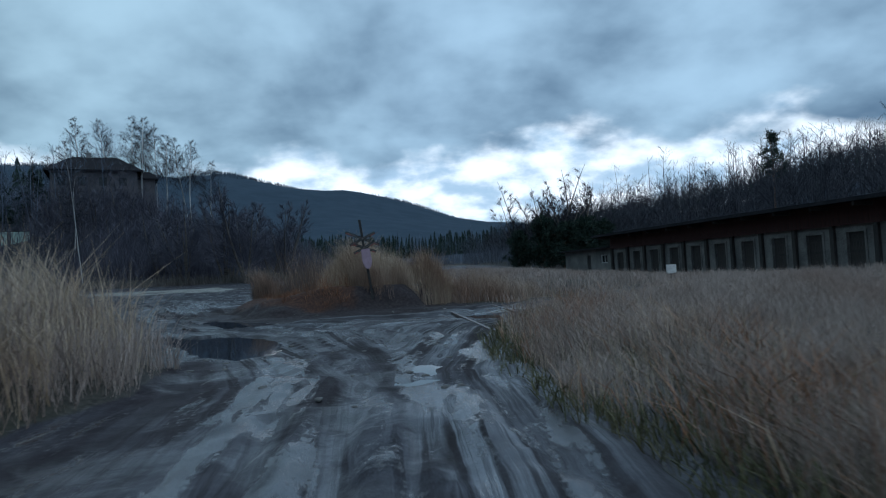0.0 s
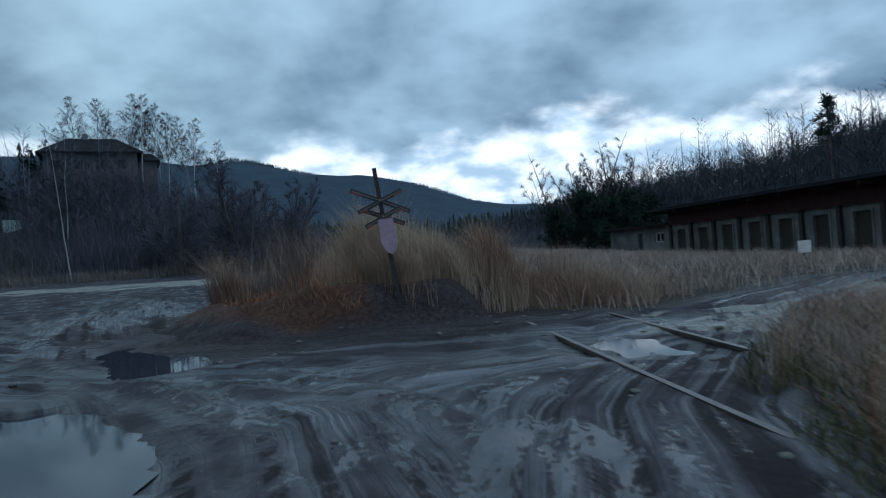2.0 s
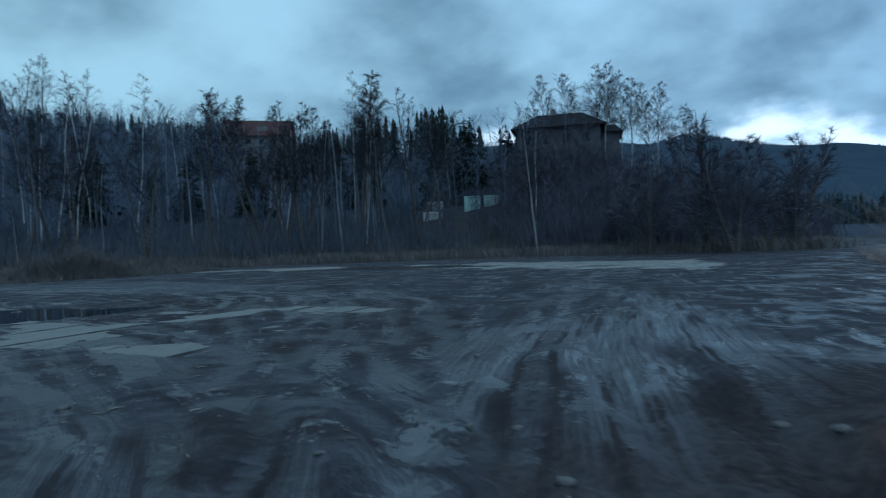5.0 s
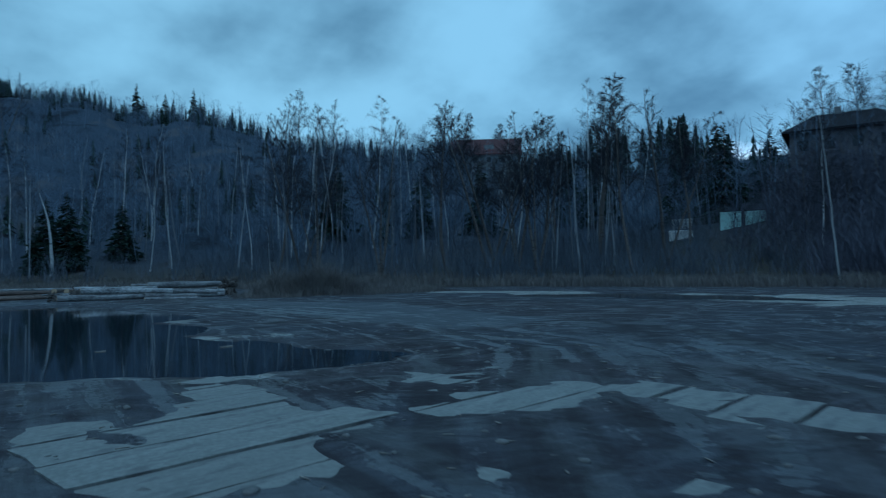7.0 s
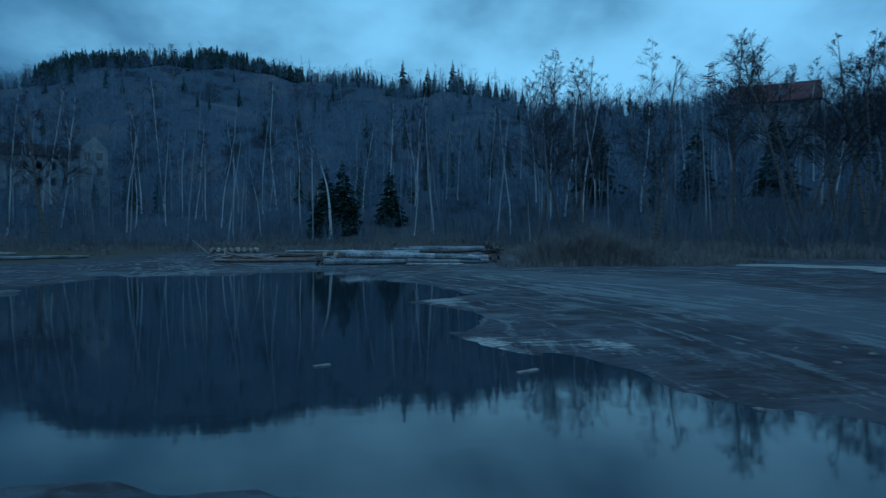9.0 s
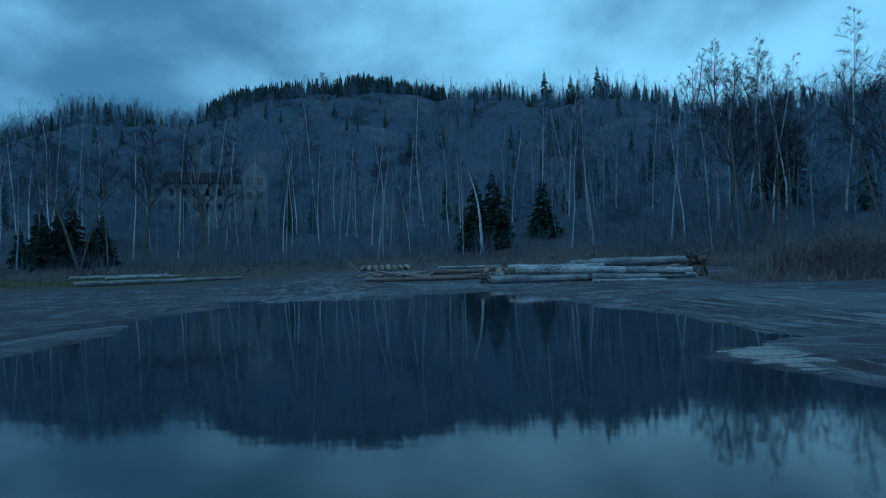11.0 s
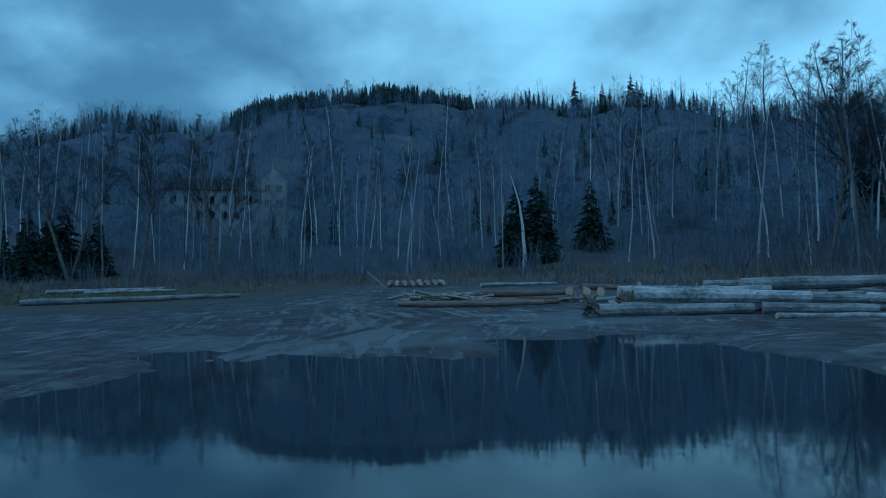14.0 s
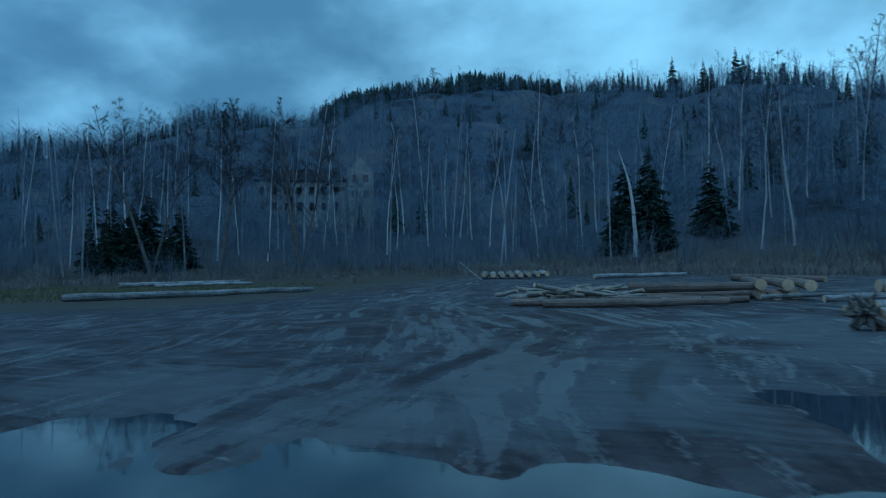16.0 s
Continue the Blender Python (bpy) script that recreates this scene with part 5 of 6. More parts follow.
plant([tree_thing("birch", bare_tree(40 + k, 17.5, 0.13, 0.42, 40, 0.7, 0.0, None, 0.40, 22, 0.011), (BIRCH, TWIG), "tall leafless birch behind the brown house", "tree", "birch trees by the house") for k in range(3)],
      [(x, y, s, 1.7 * x) for x, y, s in HOUSE_BIRCHES], [])
plant([tree_thing("bushy_tree", bare_tree(55, 20, 0.2, 0.42, 56, 0.5, 0.0, None, 0.36, 16, 0.024), (GREY_BARK, TWIG), "tall narrow bare tree with a dense crown")], [(-69.5, 75, 1.12, 0.3), (-76, 82, 0.85, 1), (-81, 78, 0.85, 2), (-64, 84, 0.82, 3), (-118, 88, 1.0, 2), (-148, 118, 0.9, 1)], [])

# fan-crowned trees that stand out on the skyline
SKYLINE = [(-225, 95, 26.0), (-236, 111, 26.0), (-79, 51, 19.4), (-75, 57, 19.5), (-71, 60, 18.7), (-70, 63, 18.7), (-69, 65, 17.8), (-71, 61, 19.4), (-68, 64, 18.8), (-62, 72, 19.8), (-61, 76, 19.8), (-244, 94, 26.0), (-93, 44, 19.3), (-90, 46, 18.4), (-88, 47, 17.5), (-107, -22, 19.5), (-104, -28, 18.3), (-111, -15, 20.8), (-294, -40, 26.0), (-296, 8, 26.0)]
plant([tree_thing("skyline_birch", bare_tree(140 + k, 20, 0.2, 0.36, 40, 0.6, 0.0, None, 0.46, 18, 0.016, forks=1 + k), (GREY_BARK, TWIG), "tall bare tree with a fan crown on the ridge", "tree", "skyline trees") for k in range(3)],
      [(x, y, h / 20.5, 1.3 * x) for x, y, h in SKYLINE], [])

def crest_spot(bearing, u, size):
    """A spot between foot and ridge on a bearing, for plant()."""
    d = float(np.interp(bearing, BEARING, FOOT) * (1 - u) + np.interp(bearing, BEARING, RIDGE) * u)
    return HUB[0] - d * math.sin(radians(bearing)), HUB[1] + d * math.cos(radians(bearing)), size, 2.1 * bearing


# spruces
dark = [tree_thing("spruce", spruce(60 + k, 12, 3.3), (PINE_BARK, NEEDLE), "dark green spruce among leafless birches", "tree", "spruces") for k in range(3)]
plant(dark, [(-118.5, 22.4, 0.92, 0), (-120, 20.0, 0.85, 1), (-116.8, 18.6, 0.55, 2), (-117.4, 23.8, 0.5, 1), (-125, 30.0, 0.8, 2), (-105, -31, 0.6, 3), (-107, -34, 0.5, 1), (-103.5, -35, 0.45, 2), (-109, -28, 0.6, 0), (-106, -27.5, 0.45, 1), (-106.6, -32.2, 0.62, 2), (-104.6, -33.2, 0.66, 0), (-108.4, -31.6, 0.7, 1), (-102.6, -32.0, 0.5, 2), (-116, 60, 0.9, 3), (-122, 64, 1.1, 1), (-103, 70, 0.9, 0.4),
             (-99, 79, 1.0, 2), (-70, 100, 1.25, 1.3), (-74, 104, 1.35, 0.3), (-78, 102, 1.3, 2.3), (-67, 106, 1.2, 4.1), (-92, 98, 1.3, 2.0), (-97, 96, 1.1, 1)], [])
plant([tree_thing("spruce", spruce(66, 13, 2.4), (PINE_BARK, NEEDLE), "tall spruce standing out on the hill crest", "tree", "spruces")],
      [crest_spot(b, u, h) for b, u, h in ((83.4, 0.93, 1.45), (82.9, 0.95, 1.1), (81.2, 0.9, 1.3), (80.6, 0.92, 1.05), (79.0, 0.88, 1.35), (78.5, 0.9, 1.2), (78.2, 0.86, 1.0), (77.4, 0.9, 0.95), (84.3, 0.95, 0.9), (87.8, 0.95, 0.9), (75.9, 0.9, 1.0))], [])

# pine, willow and dark yew-like clump beside the sheds
plant([tree_thing("pine", limbed_conifer(71, 15.5, 3.4, 14, 0.5, 0.75, 44), (PINE_BARK, (NEEDLE, PINE_BARK)), "lone pine rising above the hillside wood")], [(55.3, 106.1, 1.0, 0.5)], [])
willow = bare_tree(81, 13, 0.13, 0.3, 80, 0.05, 0.0, None, 0.30, 30, 0.010, forks=8, fan=0.62)
plant([tree_thing("willow", willow, (GREY_BARK, TWIG), "spreading leafless willow with many stems")], [(12.6, 83, 1.12, 0), (16.8, 86, 1.15, 2), (10.2, 87, 1.0, 4)], [])
plant([tree_thing("conifer_clump", limbed_conifer(84, 8, 4.2, 70, 0.04, 0.7, 36, 0.6), (PINE_BARK, (NEEDLE, PINE_BARK)), "dense dark conifer beside the sheds")], [(9.8, 72, 0.72, 0), (12.6, 74.5, 0.66, 1), (15.6, 77, 0.74, 2), (18.6, 79, 0.68, 3), (7.6, 75, 0.55, 4)], [])
# dark bare trees that close the thicket towards the valley
plant([tree_thing("dark_tree", bare_tree(91 + k, 9.5, 0.15, 0.12, 60, 0.1, 0.0, None, 0.42, 18, 0.02, forks=4, fan=0.4), (GREY_BARK, DARK_BRUSH), "dark low bare tree with a dense crown", "tree", "dark trees of the thicket") for k in range(2)],
      [(-20.2, 60, 1.0, 0), (-23, 63, 1.1, 1), (-26.5, 62, 0.9, 2), (-18, 66, 0.95, 3), (-29.5, 67, 0.95, 4), (-24.5, 70, 1.1, 5), (-33, 72, 0.9, 1), (-21, 73, 1.0, 2),
       (-44, 86, 0.9, 0), (-48, 88, 0.95, 1), (-52.5, 88, 0.85, 2), (-56, 91, 0.85, 3), (-40, 84, 0.8, 4), (-50.5, 91, 0.8, 5), (-45.5, 91, 0.85, 1), (-41, 92, 0.9, 2), (-37, 88, 0.85, 3), (-36, 80, 0.9, 0)], [])


# ---- woods that nobody could count ----
def stamp(protos, spots, name, material, label):
    """Joins many copies of small tree meshes into one object."""
    vs, fs, sizes, n = [], [], [], 0
    for k, (x, y, z, size, turn) in enumerate(spots):
        v, f, s = protos[k % len(protos)]
        c, d = math.cos(turn), math.sin(turn)
        w = v * (size, size, size) @ np.array([[c, d, 0], [-d, c, 0], [0, 0, 1]]) + (x, y, z)
        vs.append(w)
        fs.append(f + n)
        sizes.append(s)
        n += len(v)
    me = quick(name, np.concatenate(vs), np.concatenate(fs), np.concatenate(sizes), material)
    return tagged(new(name, me), label, "woods", kind="stuff")


def arrays(*meshes):
    joined = Mesh()
    for m in meshes:
        base = joined.n
        joined.v += m.v
        joined.f += [tuple(i + base for i in f) for f in m.f]
        joined.n += m.n
    return np.concatenate(joined.v), np.array([i for f in joined.f for i in f]), np.array([len(f) for f in joined.f])


def small_bare(seed):
    r = np.random.default_rng(seed)
    m = Mesh().tube(wander((0, 0, -1), (r.normal(0, 0.06), r.normal(0, 0.06), 1), 15, 4, 0.04, 0, r), [0.11, 0.09, 0.07, 0.05, 0.02], 3)
    for k in range(20):
        z, a = r.uniform(4.5, 13.5), r.uniform(0, 6.28)
        p = np.array([0, 0, z])
        d = np.array([math.cos(a), math.sin(a), r.uniform(0.5, 1.4)])
        long = r.uniform(1.4, 3.4) * (1.2 - z / 18)
        e = p + d * long
        s = np.cross(d, r.normal(0, 1, 3))
        s = s / np.linalg.norm(s) * 0.032
        m.add([p - s, p + s, e], [(0, 1, 2)])
        for _ in range(4):
            q = p + (e - p) * r.uniform(0.3, 0.95)
            g = q + (d + r.normal(0, 0.6, 3)) * long * 0.45
            m.add([q - s * 0.7, q + s * 0.7, g], [(0, 1, 2)])
    return arrays(m)


def bushy_bare(seed):
    """A low bare tree with branches nearly to the ground."""
    r = np.random.default_rng(seed)
    m = Mesh().tube(wander((0, 0, -1), (r.normal(0, 0.08), r.normal(0, 0.08), 1), 11, 3, 0.06, 0, r), [0.10, 0.08, 0.05, 0.02], 3)
    for k in range(20):
        z, a = 1.2 + 8.5 * (k + r.random()) / 20, 2.4 * k + r.normal(0, 0.4)
        p = np.array([0, 0, z])
        d = np.array([math.cos(a), math.sin(a), r.uniform(0.6, 1.5)])
        long = r.uniform(1.6, 3.4) * (1.25 - z / 12)
        e = p + d * long
        s = np.cross(d, r.normal(0, 1, 3))
        s = s / np.linalg.norm(s) * 0.035
        m.add([p - s, p + s, e], [(0, 1, 2)])
        for _ in range(5):
            q = p + (e - p) * r.uniform(0.2, 0.95)
            g = q + (d + r.normal(0, 0.55, 3)) * long * r.uniform(0.3, 0.6)
            m.add([q - s * 0.8, q + s * 0.8, g], [(0, 1, 2)])
    return arrays(m)


def small_spruce(seed):
    r = np.random.default_rng(seed)
    m = Mesh()
    for t in range(8):
        u = t / 8
        z, reach = 1.0 + 14 * u, 2.3 * (1 - u) + 0.25
        for k in range(6):
            a = 6.28 * k / 6 + r.random() + t
            d = np.array([math.cos(a), math.sin(a), 0]) * reach * r.uniform(0.7, 1.15)
            s = np.array([-d[1], d[0], 0]) * 0.45
            p = np.array([0, 0, z + 1.9])
            e = np.array([0, 0, z + r.normal(0, 0.2)]) + d
            m.add([p, e + s, e + d * 0.12 + (0, 0, -0.35), e - s], [(0, 1, 2), (0, 2, 3)])
    return arrays(m)


def hill_spots(n, lo, hi, d_lo, d_hi, seed, smin, smax, past=0.0):
    """Spots between foot and ridge, over bearings lo to hi."""
    r = np.random.default_rng(seed)
    b = r.uniform(lo, hi, n)
    u = r.uniform(d_lo, d_hi, n)
    foot, ridge = np.interp(b, BEARING, FOOT), np.interp(b, BEARING, RIDGE)
    d = foot + past + (ridge - foot) * u
    x, y = HUB[0] - d * np.sin(np.radians(b)), HUB[1] + d * np.cos(np.radians(b))
    return list(zip(x, y, land(x, y), r.uniform(smin, smax, n), r.uniform(0, 6.28, n)))


bushy_protos = [bushy_bare(k + 50) for k in range(6)]
bare_protos, spruce_protos = [small_bare(k) for k in range(6)], [small_spruce(k) for k in range(4)]


def pale_trunk(seed):
    r = np.random.default_rng(seed)
    m = Mesh().tube(wander((0, 0, -1), (r.normal(0, 0.045), r.normal(0, 0.045), 1), 14, 5, 0.035, 0, r), [0.105, 0.09, 0.075, 0.06, 0.04, 0.02], 4)
    return arrays(m)


WOODS = "leafless bluish-grey woods covering the hillside"
stamp(bushy_protos + bare_protos[:2], hill_spots(2400, 55, 142, 0.08, 1.06, 11, 0.65, 1.1), "hill_woods", HAZY_WOODS, WOODS)
stamp(bushy_protos, hill_spots(1100, 55, 142, 0.72, 1.05, 22, 0.5, 0.8), "hill_woods", HAZY_WOODS, WOODS)
stamp(bushy_protos, hill_spots(260, 110, 140, 0.8, 1.02, 25, 0.85, 1.35), "hill_woods", HAZY_WOODS, WOODS)
stamp(bushy_protos + bare_protos[:3], hill_spots(700, 20, 56, 0.10, 1.1, 12, 0.55, 1.0, 6), "hill_woods", HAZY_WOODS, WOODS)
stamp(bushy_protos + bare_protos[:2], hill_spots(1500, -75, -38, 0.12, 1.1, 13, 0.6, 1.0), "hill_woods", DARK_WOODS, WOODS)
stamp(bushy_protos, hill_spots(1700, -41, -10, 0.08, 1.1, 23, 0.5, 0.85), "hill_woods", DARK_WOODS, WOODS)
stamp([pale_trunk(k) for k in range(8)], hill_spots(320, 40, 142, 0.02, 0.42, 21, 0.6, 1.25), "birch_woods", FAR_BIRCH, "countless pale thin birch trunks on the slope")
stamp(spruce_protos, hill_spots(1100, 92, 112, 0.84, 1.03, 14, 0.45, 0.72), "spruce_woods", NEEDLE, "dark spruce wood along the hill crest")
stamp(spruce_protos, hill_spots(350, 112, 140, 0.78, 1.03, 15, 0.4, 0.6), "spruce_woods", NEEDLE, "dark spruce wood along the hill crest")
stamp(spruce_protos, hill_spots(480, 44, 92, 0.82, 1.04, 16, 0.35, 0.6), "spruce_woods", NEEDLE, "dark spruce wood along the hill crest")
stamp(spruce_protos, hill_spots(130, 55, 140, 0.12, 0.85, 24, 0.25, 0.6), "spruce_woods", NEEDLE, "dark young spruces scattered on the slope")
stamp(spruce_protos, hill_spots(60, 26, 44, 0.55, 1.05, 17, 0.6, 0.95), "spruce_woods", NEEDLE, "dark spruces on the rise behind the house")
stamp(spruce_protos, hill_spots(500, -16, 16, 0.75, 1.1, 18, 0.6, 1.05), "spruce_woods", NEEDLE, "dark spruce belt across the valley floor")
stamp(bare_protos, hill_spots(420, -16, 24, 0.3, 0.9, 19, 0.45, 0.8), "valley_woods", HAZY_WOODS, "leafless trees across the valley floor")
stamp(spruce_protos, hill_spots(60, -60, -20, 0.25, 1.05, 20, 0.25, 0.5), "spruce_woods", NEEDLE, "dark spruces scattered over the hillside wood")

stamp(bushy_protos + bare_protos[:2], hill_spots(300, -62, -19, 0.6, 1.04, 27, 0.95, 1.4), "hill_woods", DARK_WOODS, WOODS)

# the far mountain's forest
rr = np.random.default_rng(31)
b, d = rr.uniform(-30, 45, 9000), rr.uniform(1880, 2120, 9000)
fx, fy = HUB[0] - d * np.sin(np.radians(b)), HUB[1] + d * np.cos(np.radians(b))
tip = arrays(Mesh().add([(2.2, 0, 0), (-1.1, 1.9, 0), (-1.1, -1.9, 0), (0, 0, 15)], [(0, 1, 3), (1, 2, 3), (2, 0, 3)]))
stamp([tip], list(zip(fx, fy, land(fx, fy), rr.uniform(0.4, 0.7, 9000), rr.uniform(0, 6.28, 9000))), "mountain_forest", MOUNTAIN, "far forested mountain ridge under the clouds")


def shrub(seed):
    r = np.random.default_rng(seed)
    m = Mesh()
    for _ in range(14):
        a = r.uniform(0, 6.28)
        pts = wander((r.normal(0, 0.5), r.normal(0, 0.5), -0.2), (math.cos(a) * 0.35, math.sin(a) * 0.35, 1), r.uniform(1.6, 3.6), 3, 0.14, 0, r)
        s = np.array([-math.sin(a), math.cos(a), 0]) * 0.022
        m.add([pts[0] - s, pts[0] + s, pts[1] + s, pts[1] - s, pts[2] + s * 0.7, pts[2] - s * 0.7, pts[3]], [(0, 1, 2, 3), (3, 2, 4, 5), (5, 4, 6)])
        twigs(m, pts, 3, 0.9, 0.0, 0.012, r)
    return arrays(m)


shrubs = [shrub(k) for k in range(6)]


def edge_spots(n, lo, hi, a, b_, seed, smin, smax):
    r = np.random.default_rng(seed)
    b = r.uniform(lo, hi, n)
    d = np.interp(b, BEARING, FOOT) + r.uniform(a, b_, n)
    x, y = HUB[0] - d * np.sin(np.radians(b)), HUB[1] + d * np.cos(np.radians(b))
    return list(zip(x, y, land(x, y) + 0.05, r.uniform(smin, smax, n), r.uniform(0, 6.28, n)))


THICKET = "tangled bare undergrowth at the wood's edge"
stamp(shrubs, edge_spots(950, 55, 142, 4, 55, 41, 0.6, 1.3), "undergrowth", BRUSH, THICKET)
stamp(shrubs, edge_spots(520, 24, 56, 3, 36, 42, 0.6, 1.2), "undergrowth", BRUSH, THICKET)
stamp(shrubs, edge_spots(900, 2, 24, 0, 34, 43, 0.7, 1.7), "undergrowth", DARK_BRUSH, "dense dark bare thicket beyond the yard")
stamp(shrubs, edge_spots(300, -50, -8, 0, 30, 44, 0.7, 1.4), "undergrowth", BRUSH, THICKET)

# dark scrub on the bank below the brown house
rb = np.random.default_rng(46)
bx, by = rb.uniform(-64, -32, 170), rb.uniform(78, 96, 170)
keep = (np.hypot(bx + 61.5, by - 88.5) > 4.5) & (np.hypot(bx + 66.5, by - 85) > 4) & ~((bx < -57) & (by < 89))
bx, by = bx[keep], by[keep]
stamp(bushy_protos, list(zip(bx, by, land(bx, by), rb.uniform(0.45, 0.8, len(bx)), rb.uniform(0, 6.28, len(bx)))), "house_scrub", DARK_BRUSH, "dark bare scrub on the bank below the house")


# ---- buildings on the slopes ----
def gable_roof(x0, x1, y0, y1, z, rise, over, thick=0.18, hip=0.0):
    """A roof with thickness; its ridge runs along x, hip: how far the ridge ends stand in."""
    a, b, c, d = x0 - over, x1 + over, y0 - over, y1 + over
    mid, zt = (c + d) / 2, z + rise
    top = [(a, c, z), (b, c, z), (b, d, z), (a, d, z), (a + hip, mid, zt), (b - hip, mid, zt)]
    low = [(x, y, h - thick) for x, y, h in top]
    faces = [(0, 1, 5, 4), (2, 3, 4, 5), (1, 2, 5), (3, 0, 4)]
    under = [tuple(i + 6 for i in f[::-1]) for f in faces]
    rim = [(0, 6, 7, 1), (1, 7, 8, 2), (2, 8, 9, 3), (3, 9, 6, 0)]
    return Mesh().add(top + low, faces + under + rim)


def walls(w, d, h, openings, depth=0.3, drop=1.5):
    """Four walls; openings (x0, x1, z0, z1) go through the front, at y = 0."""
    m = Mesh().wall(0, w, -drop, h, 0, depth, openings)
    # the other three sides, as one bent slab that meets the front
    pts = [(0, depth), (0, d), (w, d), (w, depth), (w - depth, depth), (w - depth, d - depth), (depth, d - depth), (depth, depth)]
    n = len(pts)
    verts = [(x, y, z) for z in (-drop, h) for x, y in pts]
    caps = [(0, 1, 6, 7), (1, 2, 5, 6), (2, 3, 4, 5)]
    m.add(verts, caps + [tuple(i + n for i in f[::-1]) for f in caps] + [(i, i + n, (i + 1) % n + n, (i + 1) % n) for i in range(n)])
    return m


def facing(x, y, z, toward=(-14, 18.6)):
    """A pose whose -y side looks at a place."""
    return Matrix.Translation((x, y, z)) @ Matrix.Rotation(math.atan2(toward[0] - x, -(toward[1] - y)), 4, "Z")


def brown_house():
    x, y = -52.0, 97.0
    z, top = at_ground(x, y), 17.3
    h = thing("house", "big dark brown house with low hipped roof", "house", facing(x, y, 0))
    opens = [(0.8 + 2.7 * k, 2.0 + 2.7 * k, z2, z2 + 1.4) for k in range(4) for z2 in (top - 2.5, top - 5.3)]
    shift = Matrix.Translation((-6.2, 0, 0))
    part("wall", walls(11.5, 10, top, opens, 0.35, -z + 2.5), BROWN_WALL, h, "dark brown boarded wall", shift)
    for o in opens:
        thing_window(h, o, shift)
    part("roof", gable_roof(0, 11.5, 0, 10, top - 0.1, 2.7, 0.8, 0.22, 3.4), TARRED, h, "dark low hipped roof with wide eaves", shift)
    part("side_wing", walls(2.6, 6.0, top - 1.0, [], 0.3, -z + 2.5), BROWN_WALL, h, "", shift @ Matrix.Translation((11.5, 2.3, 0)))
    part("side_roof", gable_roof(11.5, 14.1, 2.3, 8.3, top - 1.0, 1.5, 0.5, 0.2, 1.0), TARRED, h, "", shift)
    part("chimney", Mesh().box(4.6, 5.3, 4.6, 5.3, top + 1.7, top + 3.3, bevel=0.03), OLD_WALL, h, "", shift)


def thing_window(parent, o, shift):
    x0, x1, z0, z1 = o
    w = part("window", Mesh().box(x0, x1, 0.12, 0.15, z0, z1), GLASS_DARK, parent, "", shift)
    f = Mesh()
    for a, b in ((x0, x0 + 0.07), (x1 - 0.07, x1)):
        f.box(a, b, 0.06, 0.119, z0, z1)
    for a, b in ((z0, z0 + 0.07), (z1 - 0.07, z1)):
        f.box(x0 + 0.07, x1 - 0.07, 0.07, 0.119, a, b)
    part("window_frame", f, BROWN_WALL, w)
    return w


brown_house()


def red_house():
    x, y = -141, 112
    h = thing("house", "house with a long red tiled roof uphill", "house", facing(x, y, 0))
    z, top = at_ground(x, y), 30.0
    opens = [(1.5 + 3.2 * k, 2.9 + 3.2 * k, top - 2.2, top - 0.9) for k in range(4)]
    shift = Matrix.Translation((-9.0, 0, 0))
    part("wall", walls(16, 9, top, opens, 0.35, -z + 2), OLD_WALL, h, "grey rendered wall", shift)
    for o in opens:
        thing_window(h, o, shift)
    part("roof", gable_roof(0, 16, 0, 9, top - 0.2, 4.6, 0.7, 0.25, 0.0), RED_TILE, h, "dull red tiled gable roof", shift)
    part("chimney", Mesh().box(11, 11.8, 4, 4.7, top + 3, top + 5.6, bevel=0.03), OLD_WALL, h, "", shift)
    part("dormer", walls(2.4, 2.2, top + 2.3, [], 0.2, -top), OLD_WALL, h, "pale dormer", shift @ Matrix.Translation((7.6, 0.9, 0)))


red_house()


def garage(x, y, z, w, hgt, mat, label, door=True):
    g = thing("garage", label, "garage", facing(x, y, z), "garages on the slope")
    part("wall", walls(w, 5.5, hgt, [(0.25, w - 0.25, 0.0, hgt - 0.3)] if door else [], 0.15, 1.2), mat, g, "", Matrix.Translation((-w / 2, 0, 0)))
    if door:
        d = Mesh()
        for s in (0, 1):
            a = -w / 2 + 0.25 + s * (w - 0.5) / 2
            d.box(a + 0.015, a + (w - 0.5) / 2 - 0.015, 0.03, 0.07, 0.02, hgt - 0.32)
            for zz in (0.4, hgt - 0.8):
                d.box(a + 0.1, a + (w - 0.5) / 2 - 0.1, 0.0, 0.03, zz - 0.05, zz + 0.05)
        part("door", d, mat, g, "double steel door")
    part("roof", gable_roof(-w / 2, w / 2, 0, 5.5, hgt + 0.02, 0.25, 0.05, 0.08, 0.2), TARRED if door else mat, g)


shelf = max(at_ground(-62.0, 89.0), at_ground(-59.5, 90.7)) - 0.05
garage(-62.0, 89.0, shelf, 2.3, 1.4, MINT, "mint green steel garage with double doors")
garage(-59.75, 90.5, shelf, 2.2, 1.4, MINT, "mint green steel garage with double doors")
garage(-66.3, 85.4, at_ground(-66.3, 85.4) - 0.05, 2.7, 1.05, PALE_METAL, "low pale metal container hut", False)
garage(-70.0, 90.5, at_ground(-70, 90.5) - 0.05, 2.4, 1.2, PALE_METAL, "small pale hut above the garages", False)


